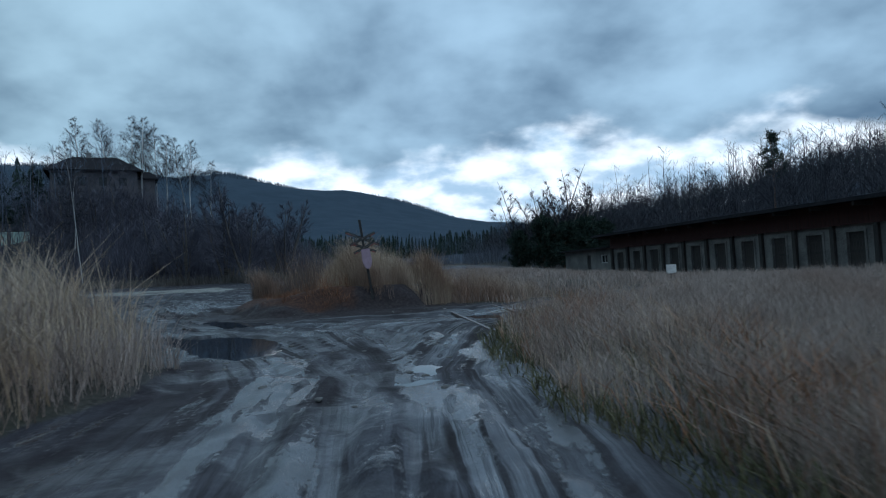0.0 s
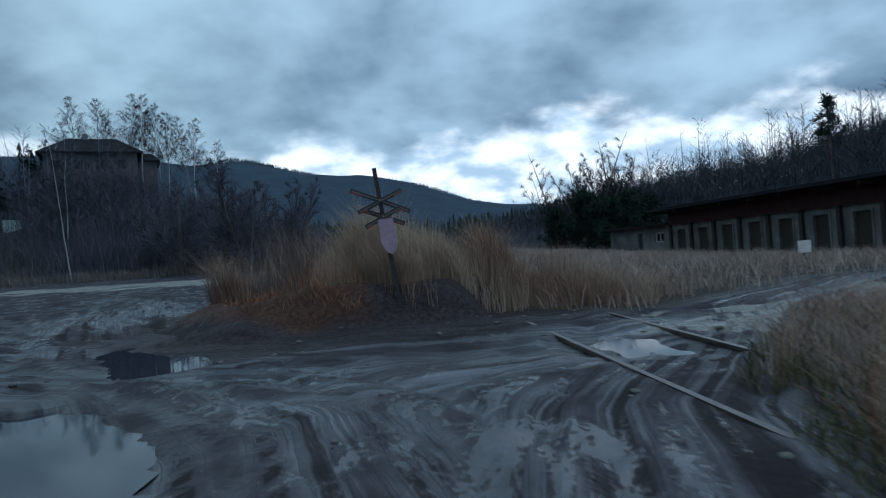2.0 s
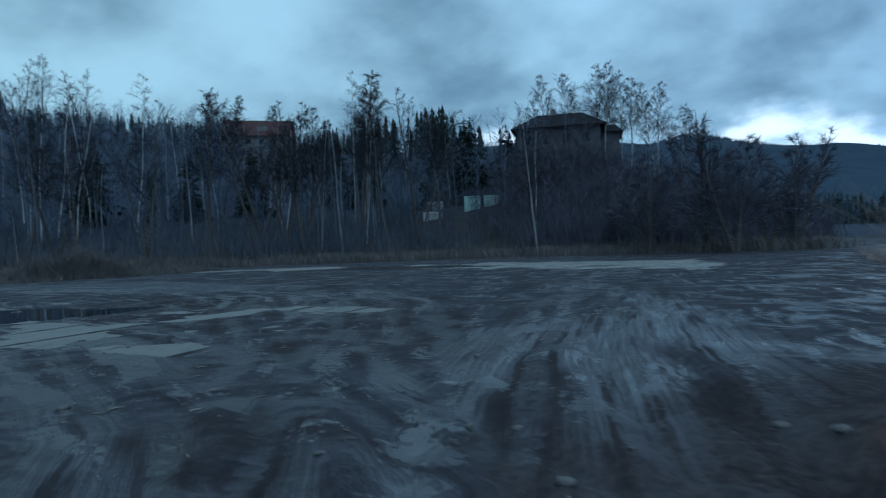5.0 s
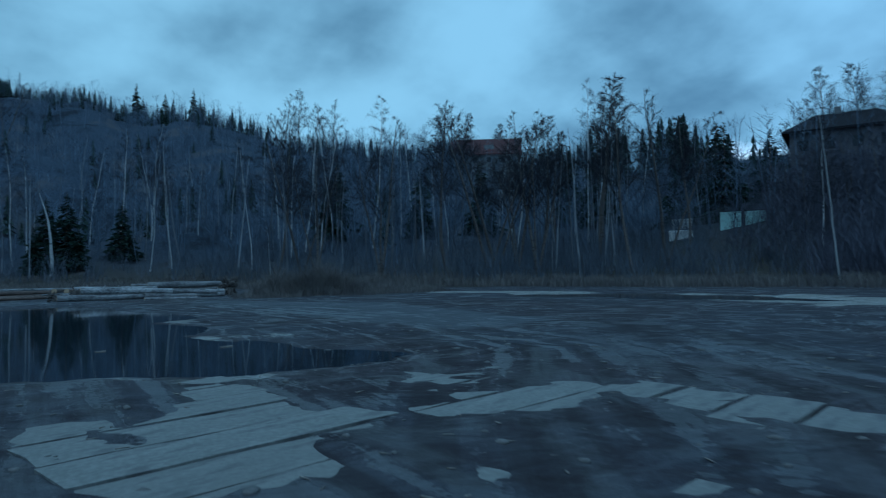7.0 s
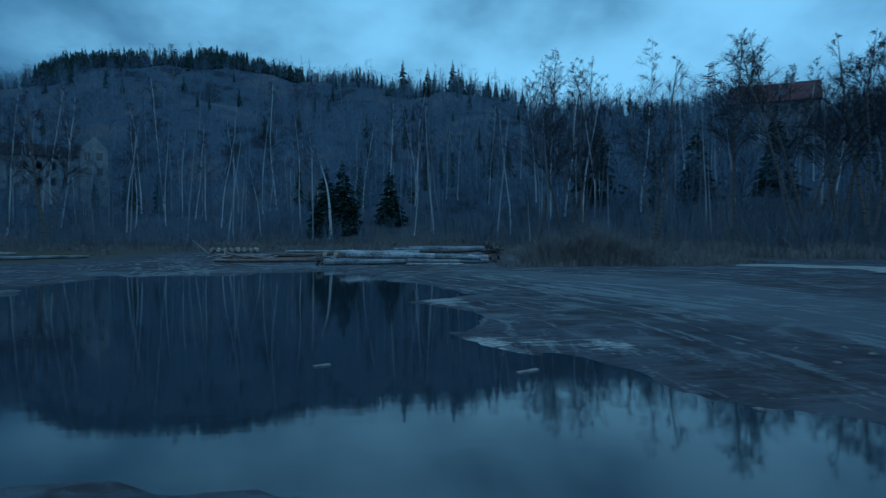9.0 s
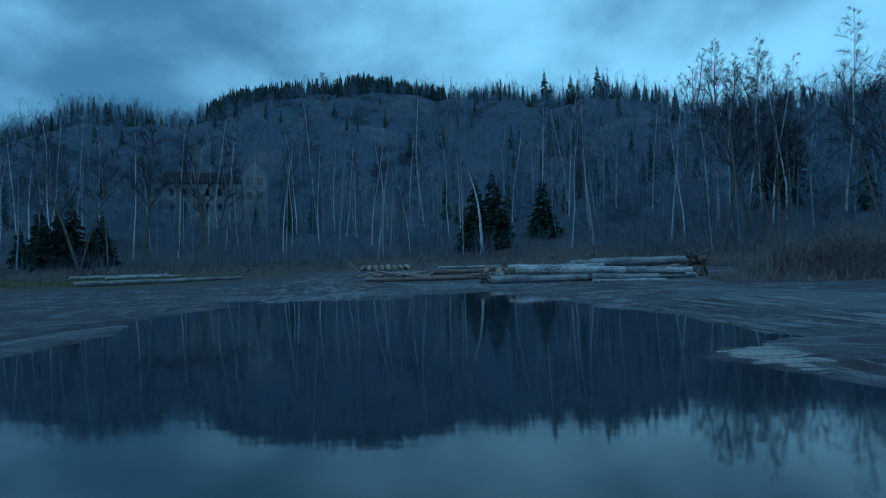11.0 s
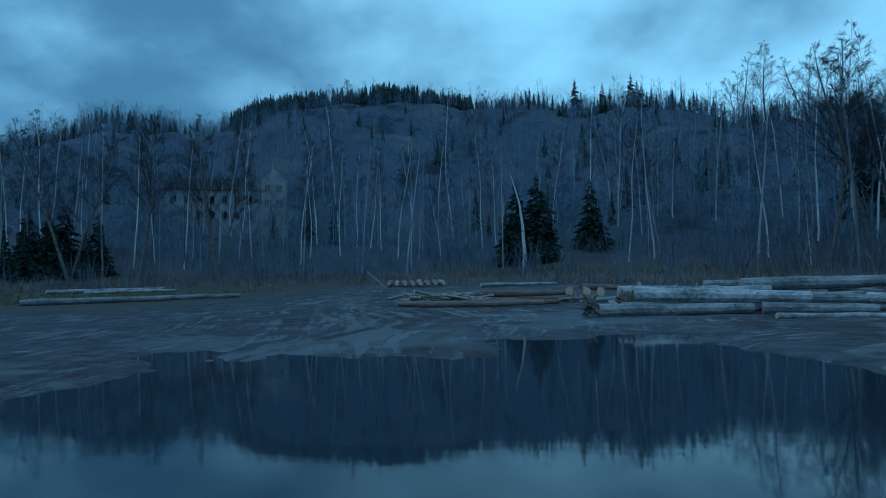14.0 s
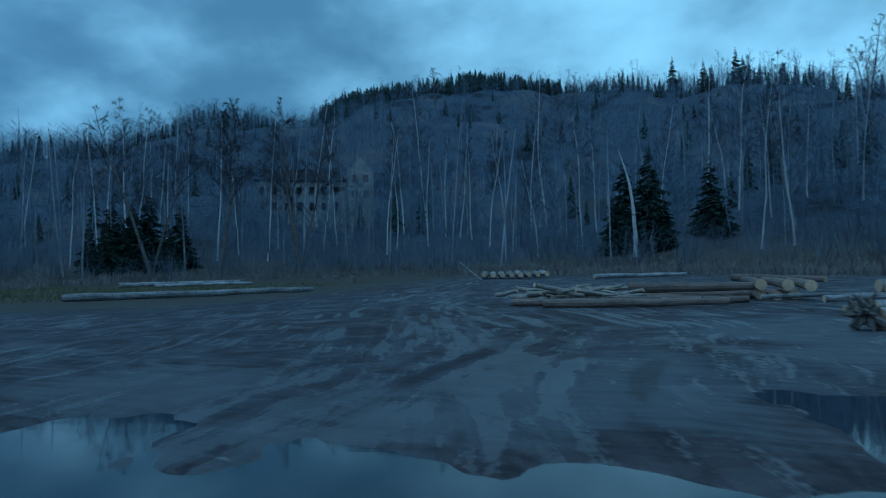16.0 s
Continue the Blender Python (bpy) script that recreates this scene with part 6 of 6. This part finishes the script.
def ruin():
    x, y = -174, -43
    z = at_ground(x, y) + 4.2
    h = thing("ruined_house", "grey ruined house with empty windows among birches", "house", facing(x, y, z, (-40, 16)))
    opens = [(1.0 + 2.6 * k, 2.1 + 2.6 * k, zz, zz + 1.7) for k in range(7) for zz in (1.0, 4.4)]
    shift = Matrix.Translation((-10, 0, 0))
    part("wall", walls(19.5, 9, 7.4, opens, 0.45, 8), OLD_WALL, h, "crumbling grey rendered wall", shift)
    part("roof", gable_roof(0, 19.5, 0, 9, 7.4, 3.0, 0.4, 0.2, 3.0), TARRED, h, "sagging dark roof", shift)
    wing = Mesh().add([(19.6, -1, -4), (25.2, -1, -4), (25.2, -1, 9.5), (22.4, -1, 12.3), (19.6, -1, 9.5), (19.6, 7, -4), (25.2, 7, -4), (25.2, 7, 9.5), (22.4, 7, 12.3), (19.6, 7, 9.5)],
                      [(0, 1, 2, 3, 4), (9, 8, 7, 6, 5), (0, 5, 6, 1), (1, 6, 7, 2), (2, 7, 8, 3), (3, 8, 9, 4), (4, 9, 5, 0)])
    w = part("gable_wing", wing, OLD_WALL, h, "taller gabled wing with pale render", shift)
    for x0 in (20.5, 22.9):
        for z0 in (3.6, 7.0):
            part("window", Mesh().box(x0, x0 + 1.2, -1.04, -1.004, z0, z0 + 1.6), GLASS_DARK, w)


ruin()


def pylon():
    x, y = -190, 128
    z = at_ground(x, y)
    p = thing("power_pylon", "steel lattice power pylon on the ridge", "pylon", pose(x, y, z, 0, 0, 30))
    m = Mesh()
    H = 19
    for sx in (-1, 1):
        for sy in (-1, 1):
            m.tube([(sx * 1.8, sy * 1.8, -1), (sx * 0.35, sy * 0.35, H)], [0.12, 0.09], 4)
    for k in range(9):
        a, b = k / 9, (k + 1) / 9
        ra, rb = 1.8 - 1.45 * a, 1.8 - 1.45 * b
        for s in (-1, 1):
            m.tube([(-ra, s * ra, H * a), (rb, s * rb, H * b)], [0.06, 0.06], 3)
            m.tube([(s * ra, -ra, H * a), (s * rb, rb, H * b)], [0.06, 0.06], 3)
    part("mast", m, SIGN_BACK, p)
    for zz, w in ((12.5, 3.0), (15.2, 2.5), (18, 1.9)):
        part("crossarm", Mesh().tube([(-w, 0, zz + 0.5), (0, 0, zz), (w, 0, zz + 0.5)], [0.1, 0.14, 0.1], 4).tube([(-w, 0, zz + 0.5), (0, 0, zz + 1.1), (w, 0, zz + 0.5)], [0.07, 0.08, 0.07], 4), SIGN_BACK, p)


pylon()


# ---- felled logs ----
def log_mesh(seed, length, radius):
    r = np.random.default_rng(seed)
    n = max(6, int(length / 0.5))
    xs = np.linspace(-length / 2, length / 2, n)
    sweep = r.normal(0, 0.012) * (xs**2 - (length / 2) ** 2) / max(length, 1)
    pts = np.stack([xs, sweep + r.normal(0, 0.012, n), r.normal(0, 0.010, n)], 1)
    rad = np.linspace(radius, radius * 0.68, n) * r.uniform(0.93, 1.07, n)
    m = Mesh().tube(pts, rad, 10, 0, 1)
    # branch stubs
    for _ in range(int(length * 1.2)):
        i, a = r.integers(0, n), r.uniform(0, 6.28)
        d = np.array([0.5, math.cos(a), math.sin(a)])
        m.tube([pts[i] + d * rad[i] * 0.7, pts[i] + d * rad[i] * r.uniform(1.2, 1.7)], [0.035, 0.022], 5, 0, 0)
    return m


LOGS = {}


def log(x, y, z, turn, length, radius, label, group, pitch=0.0, bark=None):
    radius, bark = radius * 0.86, bark or LOG_BARK
    key = (round(length, 1), round(radius, 2), bark.name)
    if key not in LOGS:
        LOGS[key] = log_mesh(len(LOGS), length, radius).data("log", bark, CUT_WOOD, smooth_shade=False)
    ob = new("log", LOGS[key])
    ob.matrix_basis = Matrix.Translation((x, y, z)) @ Matrix.Rotation(radians(turn), 4, "Z") @ Matrix.Rotation(radians(pitch), 4, "Y")
    return tagged(ob, label, "log", group)


def log_row(x, y, turn, count, layers, length, radius, label, group, seed):
    """A pile of logs side by side; turn: the way they point; they lie beside one another across it."""
    r = np.random.default_rng(seed)
    c, s = math.cos(radians(turn)), math.sin(radians(turn))
    for k in range(layers):
        for i in range(count - k):
            off = (i - (count - k - 1) / 2) * radius * 2.04
            slide = r.normal(0, 0.25)
            px, py = x - s * off + c * slide, y + c * off + s * slide
            log(px, py, at_ground(x, y) + radius * 0.93 + k * radius * 1.72, turn + r.normal(0, 1.0), length * r.uniform(0.94, 1.04), radius * r.uniform(0.88, 1.05), label, group)


BIG = "long grey-barked spruce log in a roadside pile"
THIN = "thin brown spruce log lying beside split offcuts"


def laid(a, b, z, radius, label, group, rise=0.0, bark=None):
    """A log whose axis runs from a to b at height z; rise: how much higher its end b lies."""
    length = math.dist(a, b)
    log((a[0] + b[0]) / 2, (a[1] + b[1]) / 2, z + rise / 2, math.degrees(math.atan2(b[1] - a[1], b[0] - a[0])), length, radius / 0.86, label, group, -math.degrees(math.asin(rise / length)), bark or LOG_BARK)


# the long pile by the water: front row, second row, top, and what props them up behind
for a, b, z, radius, rise in (
        ((-57.4, 20.0), (-57.8, 24.4), 0.22, 0.21, 0.0), ((-57.6, 24.6), (-56.8, 27.3), 0.20, 0.18, 0.0), ((-56.0, 24.3), (-55.9, 27.4), 0.11, 0.09, 0.0),
        ((-58.5, 21.2), (-58.2, 26.2), 0.62, 0.25, -0.14), ((-59.2, 20.9), (-59.0, 25.4), 0.66, 0.20, 0.02), ((-58.3, 26.0), (-57.9, 28.8), 0.42, 0.16, -0.05),
        ((-58.3, 20.8), (-58.3, 25.2), 0.22, 0.20, 0.0), ((-59.0, 20.6), (-58.9, 25.8), 0.23, 0.21, 0.0), ((-58.3, 25.4), (-58.0, 29.3), 0.18, 0.16, 0.0),
        ((-60.2, 25.0), (-60.0, 29.6), 0.80, 0.23, 0.06), ((-59.7, 25.0), (-59.4, 29.6), 0.40, 0.20, 0.0), ((-60.5, 24.6), (-60.3, 29.4), 0.40, 0.21, 0.0),
        ((-60.1, 22.4), (-60.3, 26.2), 0.22, 0.20, 0.0), ((-61.0, 22.0), (-60.9, 28.4), 0.25, 0.22, 0.0), ((-61.4, 24.2), (-61.2, 27.2), 0.78, 0.14, 0.05),
        ((-61.7, 22.6), (-61.6, 27.6), 0.36, 0.19, 0.0), ((-60.9, 21.4), (-61.3, 24.4), 0.62, 0.13, 0.0), ((-62.0, 26.0), (-61.2, 30.4), 0.86, 0.12, 0.10)):
    laid(a, b, z + at_ground(*a) - 0.05, radius, BIG, "long log pile", rise)
# thin poles strewn over the pile
rp = np.random.default_rng(5)
for k in range(16):
    x, y = -60.0 + rp.normal(0, 1.3), rp.uniform(21.0, 29.0)
    log(x, y, at_ground(x, y) + 0.16 + 0.35 * rp.random(), rp.normal(88, 10), rp.choice([1.6, 2.4, 3.4]), rp.choice([0.06, 0.08, 0.10]), "thin barked pole lying on the log pile", "long log pile", rp.normal(0, 3))
# thinner brown logs towards the mud tongue; the last six point at the yard with their sawn ends
for a, b, z, radius, rise in (
        ((-62.9, 14.2), (-63.3, 18.9), 0.13, 0.13, 0.0), ((-63.6, 13.3), (-63.5, 16.2), 0.11, 0.11, 0.0), ((-64.0, 15.8), (-64.2, 19.6), 0.13, 0.13, 0.0),
        ((-65.6, 16.6), (-64.9, 19.9), 0.42, 0.16, 0.03), ((-65.3, 15.2), (-65.2, 19.4), 0.15, 0.15, 0.0), ((-66.0, 16.0), (-66.1, 20.2), 0.17, 0.17, 0.0),
        ((-64.6, 20.0), (-69.0, 20.6), 0.50, 0.17, 0.0), ((-64.7, 20.7), (-69.1, 21.2), 0.49, 0.15, 0.0), ((-64.5, 21.2), (-68.8, 21.9), 0.46, 0.15, 0.0),
        ((-65.4, 20.2), (-69.0, 20.7), 0.17, 0.16, 0.0), ((-65.3, 20.6), (-69.2, 21.1), 0.16, 0.15, 0.0), ((-65.5, 21.1), (-69.0, 21.7), 0.16, 0.15, 0.0)):
    laid(a, b, z + at_ground(*a) - 0.02, radius, THIN, "thin log pile", rise, BROWN_BARK)
laid((-80.2, 22.6), (-76.0, 25.4), 0.3, 0.2, "single long felled log on the grass", "single logs", 0.0, BROWN_BARK)
# short stack whose cut ends look at the yard
log_row(-96.5, 10.0, 8, 8, 1, 4.0, 0.33, "stacked log with its sawn end to the yard", "short log stack", 8)
log(-94.0, 6.9, 0.75, 78, 2.4, 0.10, "loose pole propped against the log stack", "short log stack", 38)
# single long logs on the grass
log(-72.6, -2.4, at_ground(-72.6, -2.4) + 0.18, 124.5, 10.9, 0.21, "single long felled log on the grass", "single logs")
log(-91.5, -16, at_ground(-91.5, -16) + 0.25, 132, 9.0, 0.22, "single long felled log on the grass", "single logs")
log(-88.5, -12, at_ground(-88.5, -12) + 0.2, 139, 7.0, 0.16, "single long felled log on the grass", "single logs")
log(-90, 19, at_ground(-90, 19) + 0.2, 112, 6.5, 0.2, "single long felled log on the grass", "single logs")

r = np.random.default_rng(91)
for k in range(34):
    x, y = -65.4 + r.normal(0, 0.8), 15.0 + r.normal(0, 1.1)
    log(x, y, at_ground(x, y) + 0.12 + 0.28 * r.random(), r.uniform(40, 130), r.choice([1.0, 1.6, 2.2]), r.choice([0.05, 0.08]), "split pale offcut tossed on a heap", "offcuts", r.uniform(-12, 12), CHIP)
for k in range(7):
    x, y = -104 + 1.9 * k + r.normal(0, 0.3), -9 + 1.25 * k + r.normal(0, 0.3)
    hgt = r.uniform(0.35, 0.9)
    ob = new("stump", Mesh().tube([(0, 0, -0.2), (0, 0, 0.1), (0.03, 0, hgt)], [0.42, 0.3, 0.26], 9, 0, 1).data("stump", GREY_BARK, BROWN_BARK))
    ob.matrix_basis = pose(x, y, at_ground(x, y), r.normal(0, 6), r.normal(0, 6), r.uniform(0, 360))
    tagged(ob, "dark tree stump standing on the grass", "stump", "stumps")

# upturned root plates at the ends of the pile
def root_plate(x, y, turn, reach, seed):
    rr = np.random.default_rng(seed)
    roots = Mesh()
    for k in range(70):
        a = k * 0.9
        pts = wander((0, 0, 0), (math.cos(a), 0.4 * math.sin(2.3 * k), math.sin(a)), reach * rr.uniform(0.35, 0.95), 4, 0.3, 0, rr)
        roots.tube(pts, np.linspace(0.22, 0.05, 5) * reach, 5)
    ob = new("root_plate", roots.data("root_plate", GREY_BARK))
    ob.matrix_basis = pose(x, y, at_ground(x, y) + 0.62 * reach, 0, 0, turn)
    tagged(ob, "upturned dark root plate beside the log pile", "tree root", "root plates")


root_plate(-59.9, 30.0, 85, 0.95, 61)
root_plate(-57.4, 19.8, 95, 0.42, 62)
root_plate(-58.4, 21.0, 95, 0.5, 63)

# clods and stones in the mud, too many to count
spots, rs = [], np.random.default_rng(17)
for k in range(900):
    x, y = (rs.uniform(-13, 1), rs.uniform(6, 21)) if k < 450 else (rs.uniform(-30, -13), rs.uniform(16, 30))
    spots.append((x, y, at_ground(x, y), rs.uniform(0.2, 1.0) ** 2, rs.uniform(0, 6.28)))


def pebble(seed):
    rp = np.random.default_rng(seed)
    bm = bmesh.new()
    bmesh.ops.create_icosphere(bm, subdivisions=1, radius=0.06)
    v = np.array([(p.co.x * 1.3, p.co.y, p.co.z * 0.6) for p in bm.verts]) * rp.uniform(0.7, 1.3, (len(bm.verts), 1))
    f = [[p.index for p in face.verts] for face in bm.faces]
    bm.free()
    return v, np.array([i for face in f for i in face]), np.array([3] * len(f))


ob = stamp([pebble(k) for k in range(4)], spots, "stones", STONE, "scattered clods and small stones in mud")
tagged(ob, category="stones")


def chip(seed):
    """A flat splinter of bark or wood."""
    rc = np.random.default_rng(seed)
    a, b, t = rc.uniform(0.03, 0.08), rc.uniform(0.006, 0.016), 0.006
    v = np.array([(-a, -b, 0), (a * 0.8, -b * 0.6, 0.004), (a, b * 0.5, 0), (-a * 0.7, b, 0.003)])
    v = np.concatenate([v, v + (0, 0, t)])
    f = [(3, 2, 1, 0), (4, 5, 6, 7), (0, 1, 5, 4), (1, 2, 6, 5), (2, 3, 7, 6), (3, 0, 4, 7)]
    return v, np.array([i for q in f for i in q]), np.array([4] * 6)


rk = np.random.default_rng(23)
spots = []
for k in range(700):
    x, y = (rk.uniform(-27, -12), rk.uniform(15, 29)) if k < 480 else (rk.normal(-62, 5), rk.normal(19, 5))
    z = at_ground(x, y)
    if z < 0.02:
        continue
    spots.append((x, y, z + 0.004, rk.uniform(0.3, 1.1), rk.uniform(0, 6.28)))
ob = stamp([chip(k) for k in range(5)], spots, "wood_chips", CHIP, "pale wood chips and bark splinters trodden into mud")
tagged(ob, category="wood chips")


def floating_board(x, y, turn, length, width):
    ob = new("floating_board", Mesh().box(-length / 2, length / 2, -width / 2, width / 2, -0.015, 0.018, bevel=0.006).data("floating_board", CHIP))
    ob.matrix_basis = pose(x, y, 0.0, 0, 0, turn)
    tagged(ob, "pale split board floating on the pond", "board", "floating boards")


floating_board(-28.71, 22.35, 118, 0.3, 0.05)
floating_board(-29.46, 20.15, 112, 0.2, 0.04)


# ---- worn concrete road panels under the mud ----
def make_concrete():
    c = Shader("worn_muddy_concrete")
    coarse, grain, smear = c.noise(1.6, 5, 0.6), c.noise(18, 4, 0.65), c.noise(3.0, 5, 0.62, (2.4, 0.5, 1))
    tone = c.mix(c.ramp(c.math("ADD", c.math("MULTIPLY", coarse, 0.6), c.math("MULTIPLY", grain, 0.4)), 0.35, 0.65), (0.130, 0.130, 0.118), (0.255, 0.255, 0.232))
    tone = c.mix(c.ramp(c.rand(), 0, 1, 0, 0.35), tone, (0.13, 0.128, 0.118))
    tone = c.mix(c.ramp(c.math("ADD", c.math("MULTIPLY", smear, 0.6), c.math("MULTIPLY", coarse, 0.4)), 0.47, 0.60, 0.0, 0.85), tone, c.mix(grain, (0.030, 0.026, 0.027), (0.075, 0.068, 0.068)))
    return c.done(tone, c.ramp(smear, 0.3, 0.7, 0.75, 0.5), grain, 0.4, 0.006)


CONCRETE = make_concrete()
paving = thing("paving", "worn pale concrete road panels under scraped mud", "paving", Matrix.Translation((*PANEL_ORIGIN, PANEL_TOP)) @ Matrix.Rotation(PANEL_TURN, 4, "Z"), kind="structure")


def panel_mesh(seed):
    """One panel with chipped, uneven edges; its long side runs along y."""
    rq = np.random.default_rng(seed)
    w, l = PANEL_WIDE - 0.05, PANEL_LONG - 0.06
    rim = [(u * w, 0) for u in (0, 0.5, 1)] + [(w, v * l) for v in (0.2, 0.4, 0.6, 0.8, 1.0)] + [(u * w, l) for u in (0.5, 0)] + [(0, v * l) for v in (0.8, 0.6, 0.4, 0.2)]
    rim = [(x + rq.normal(0, 0.012), y + rq.normal(0, 0.03)) for x, y in rim]
    n = len(rim)
    verts = [(x, y, rq.normal(0, 0.002)) for x, y in rim] + [(x, y, -0.09) for x, y in rim]
    return Mesh().add(verts, [tuple(range(n))] + [(i, i + n, (i + 1) % n + n, (i + 1) % n) for i in range(n)]).data("panel", CONCRETE)


panels, rq = [panel_mesh(k) for k in range(6)], np.random.default_rng(64)
for i in range(-6, 6):
    for j in (0, 1):
        mid = [paving.matrix_basis @ Vector(((i + u) * PANEL_WIDE, (j + v) * PANEL_LONG, 0)) for u in (0.1, 0.5, 0.9) for v in (0.05, 0.35, 0.65, 0.95)]
        if min(np.min(outline_distance(np.array([p.x for p in mid]), np.array([p.y for p in mid]), poly)) for poly in BARE_PANELS) > 0.1 or np.min(outline_distance(np.array([p.x for p in mid]), np.array([p.y for p in mid]), POND)) < 0.25:
            continue
        part("panel", panels[(i + 3 * j) % 6], CONCRETE, paving, "", Matrix.Translation((i * PANEL_WIDE + 0.02 * rq.normal(), j * (PANEL_LONG + 0.1) + 0.05 * rq.normal(), rq.normal(0, 0.004))) @ Euler((rq.normal(0, 0.002), rq.normal(0, 0.006), rq.normal(0, 0.006))).to_matrix().to_4x4())
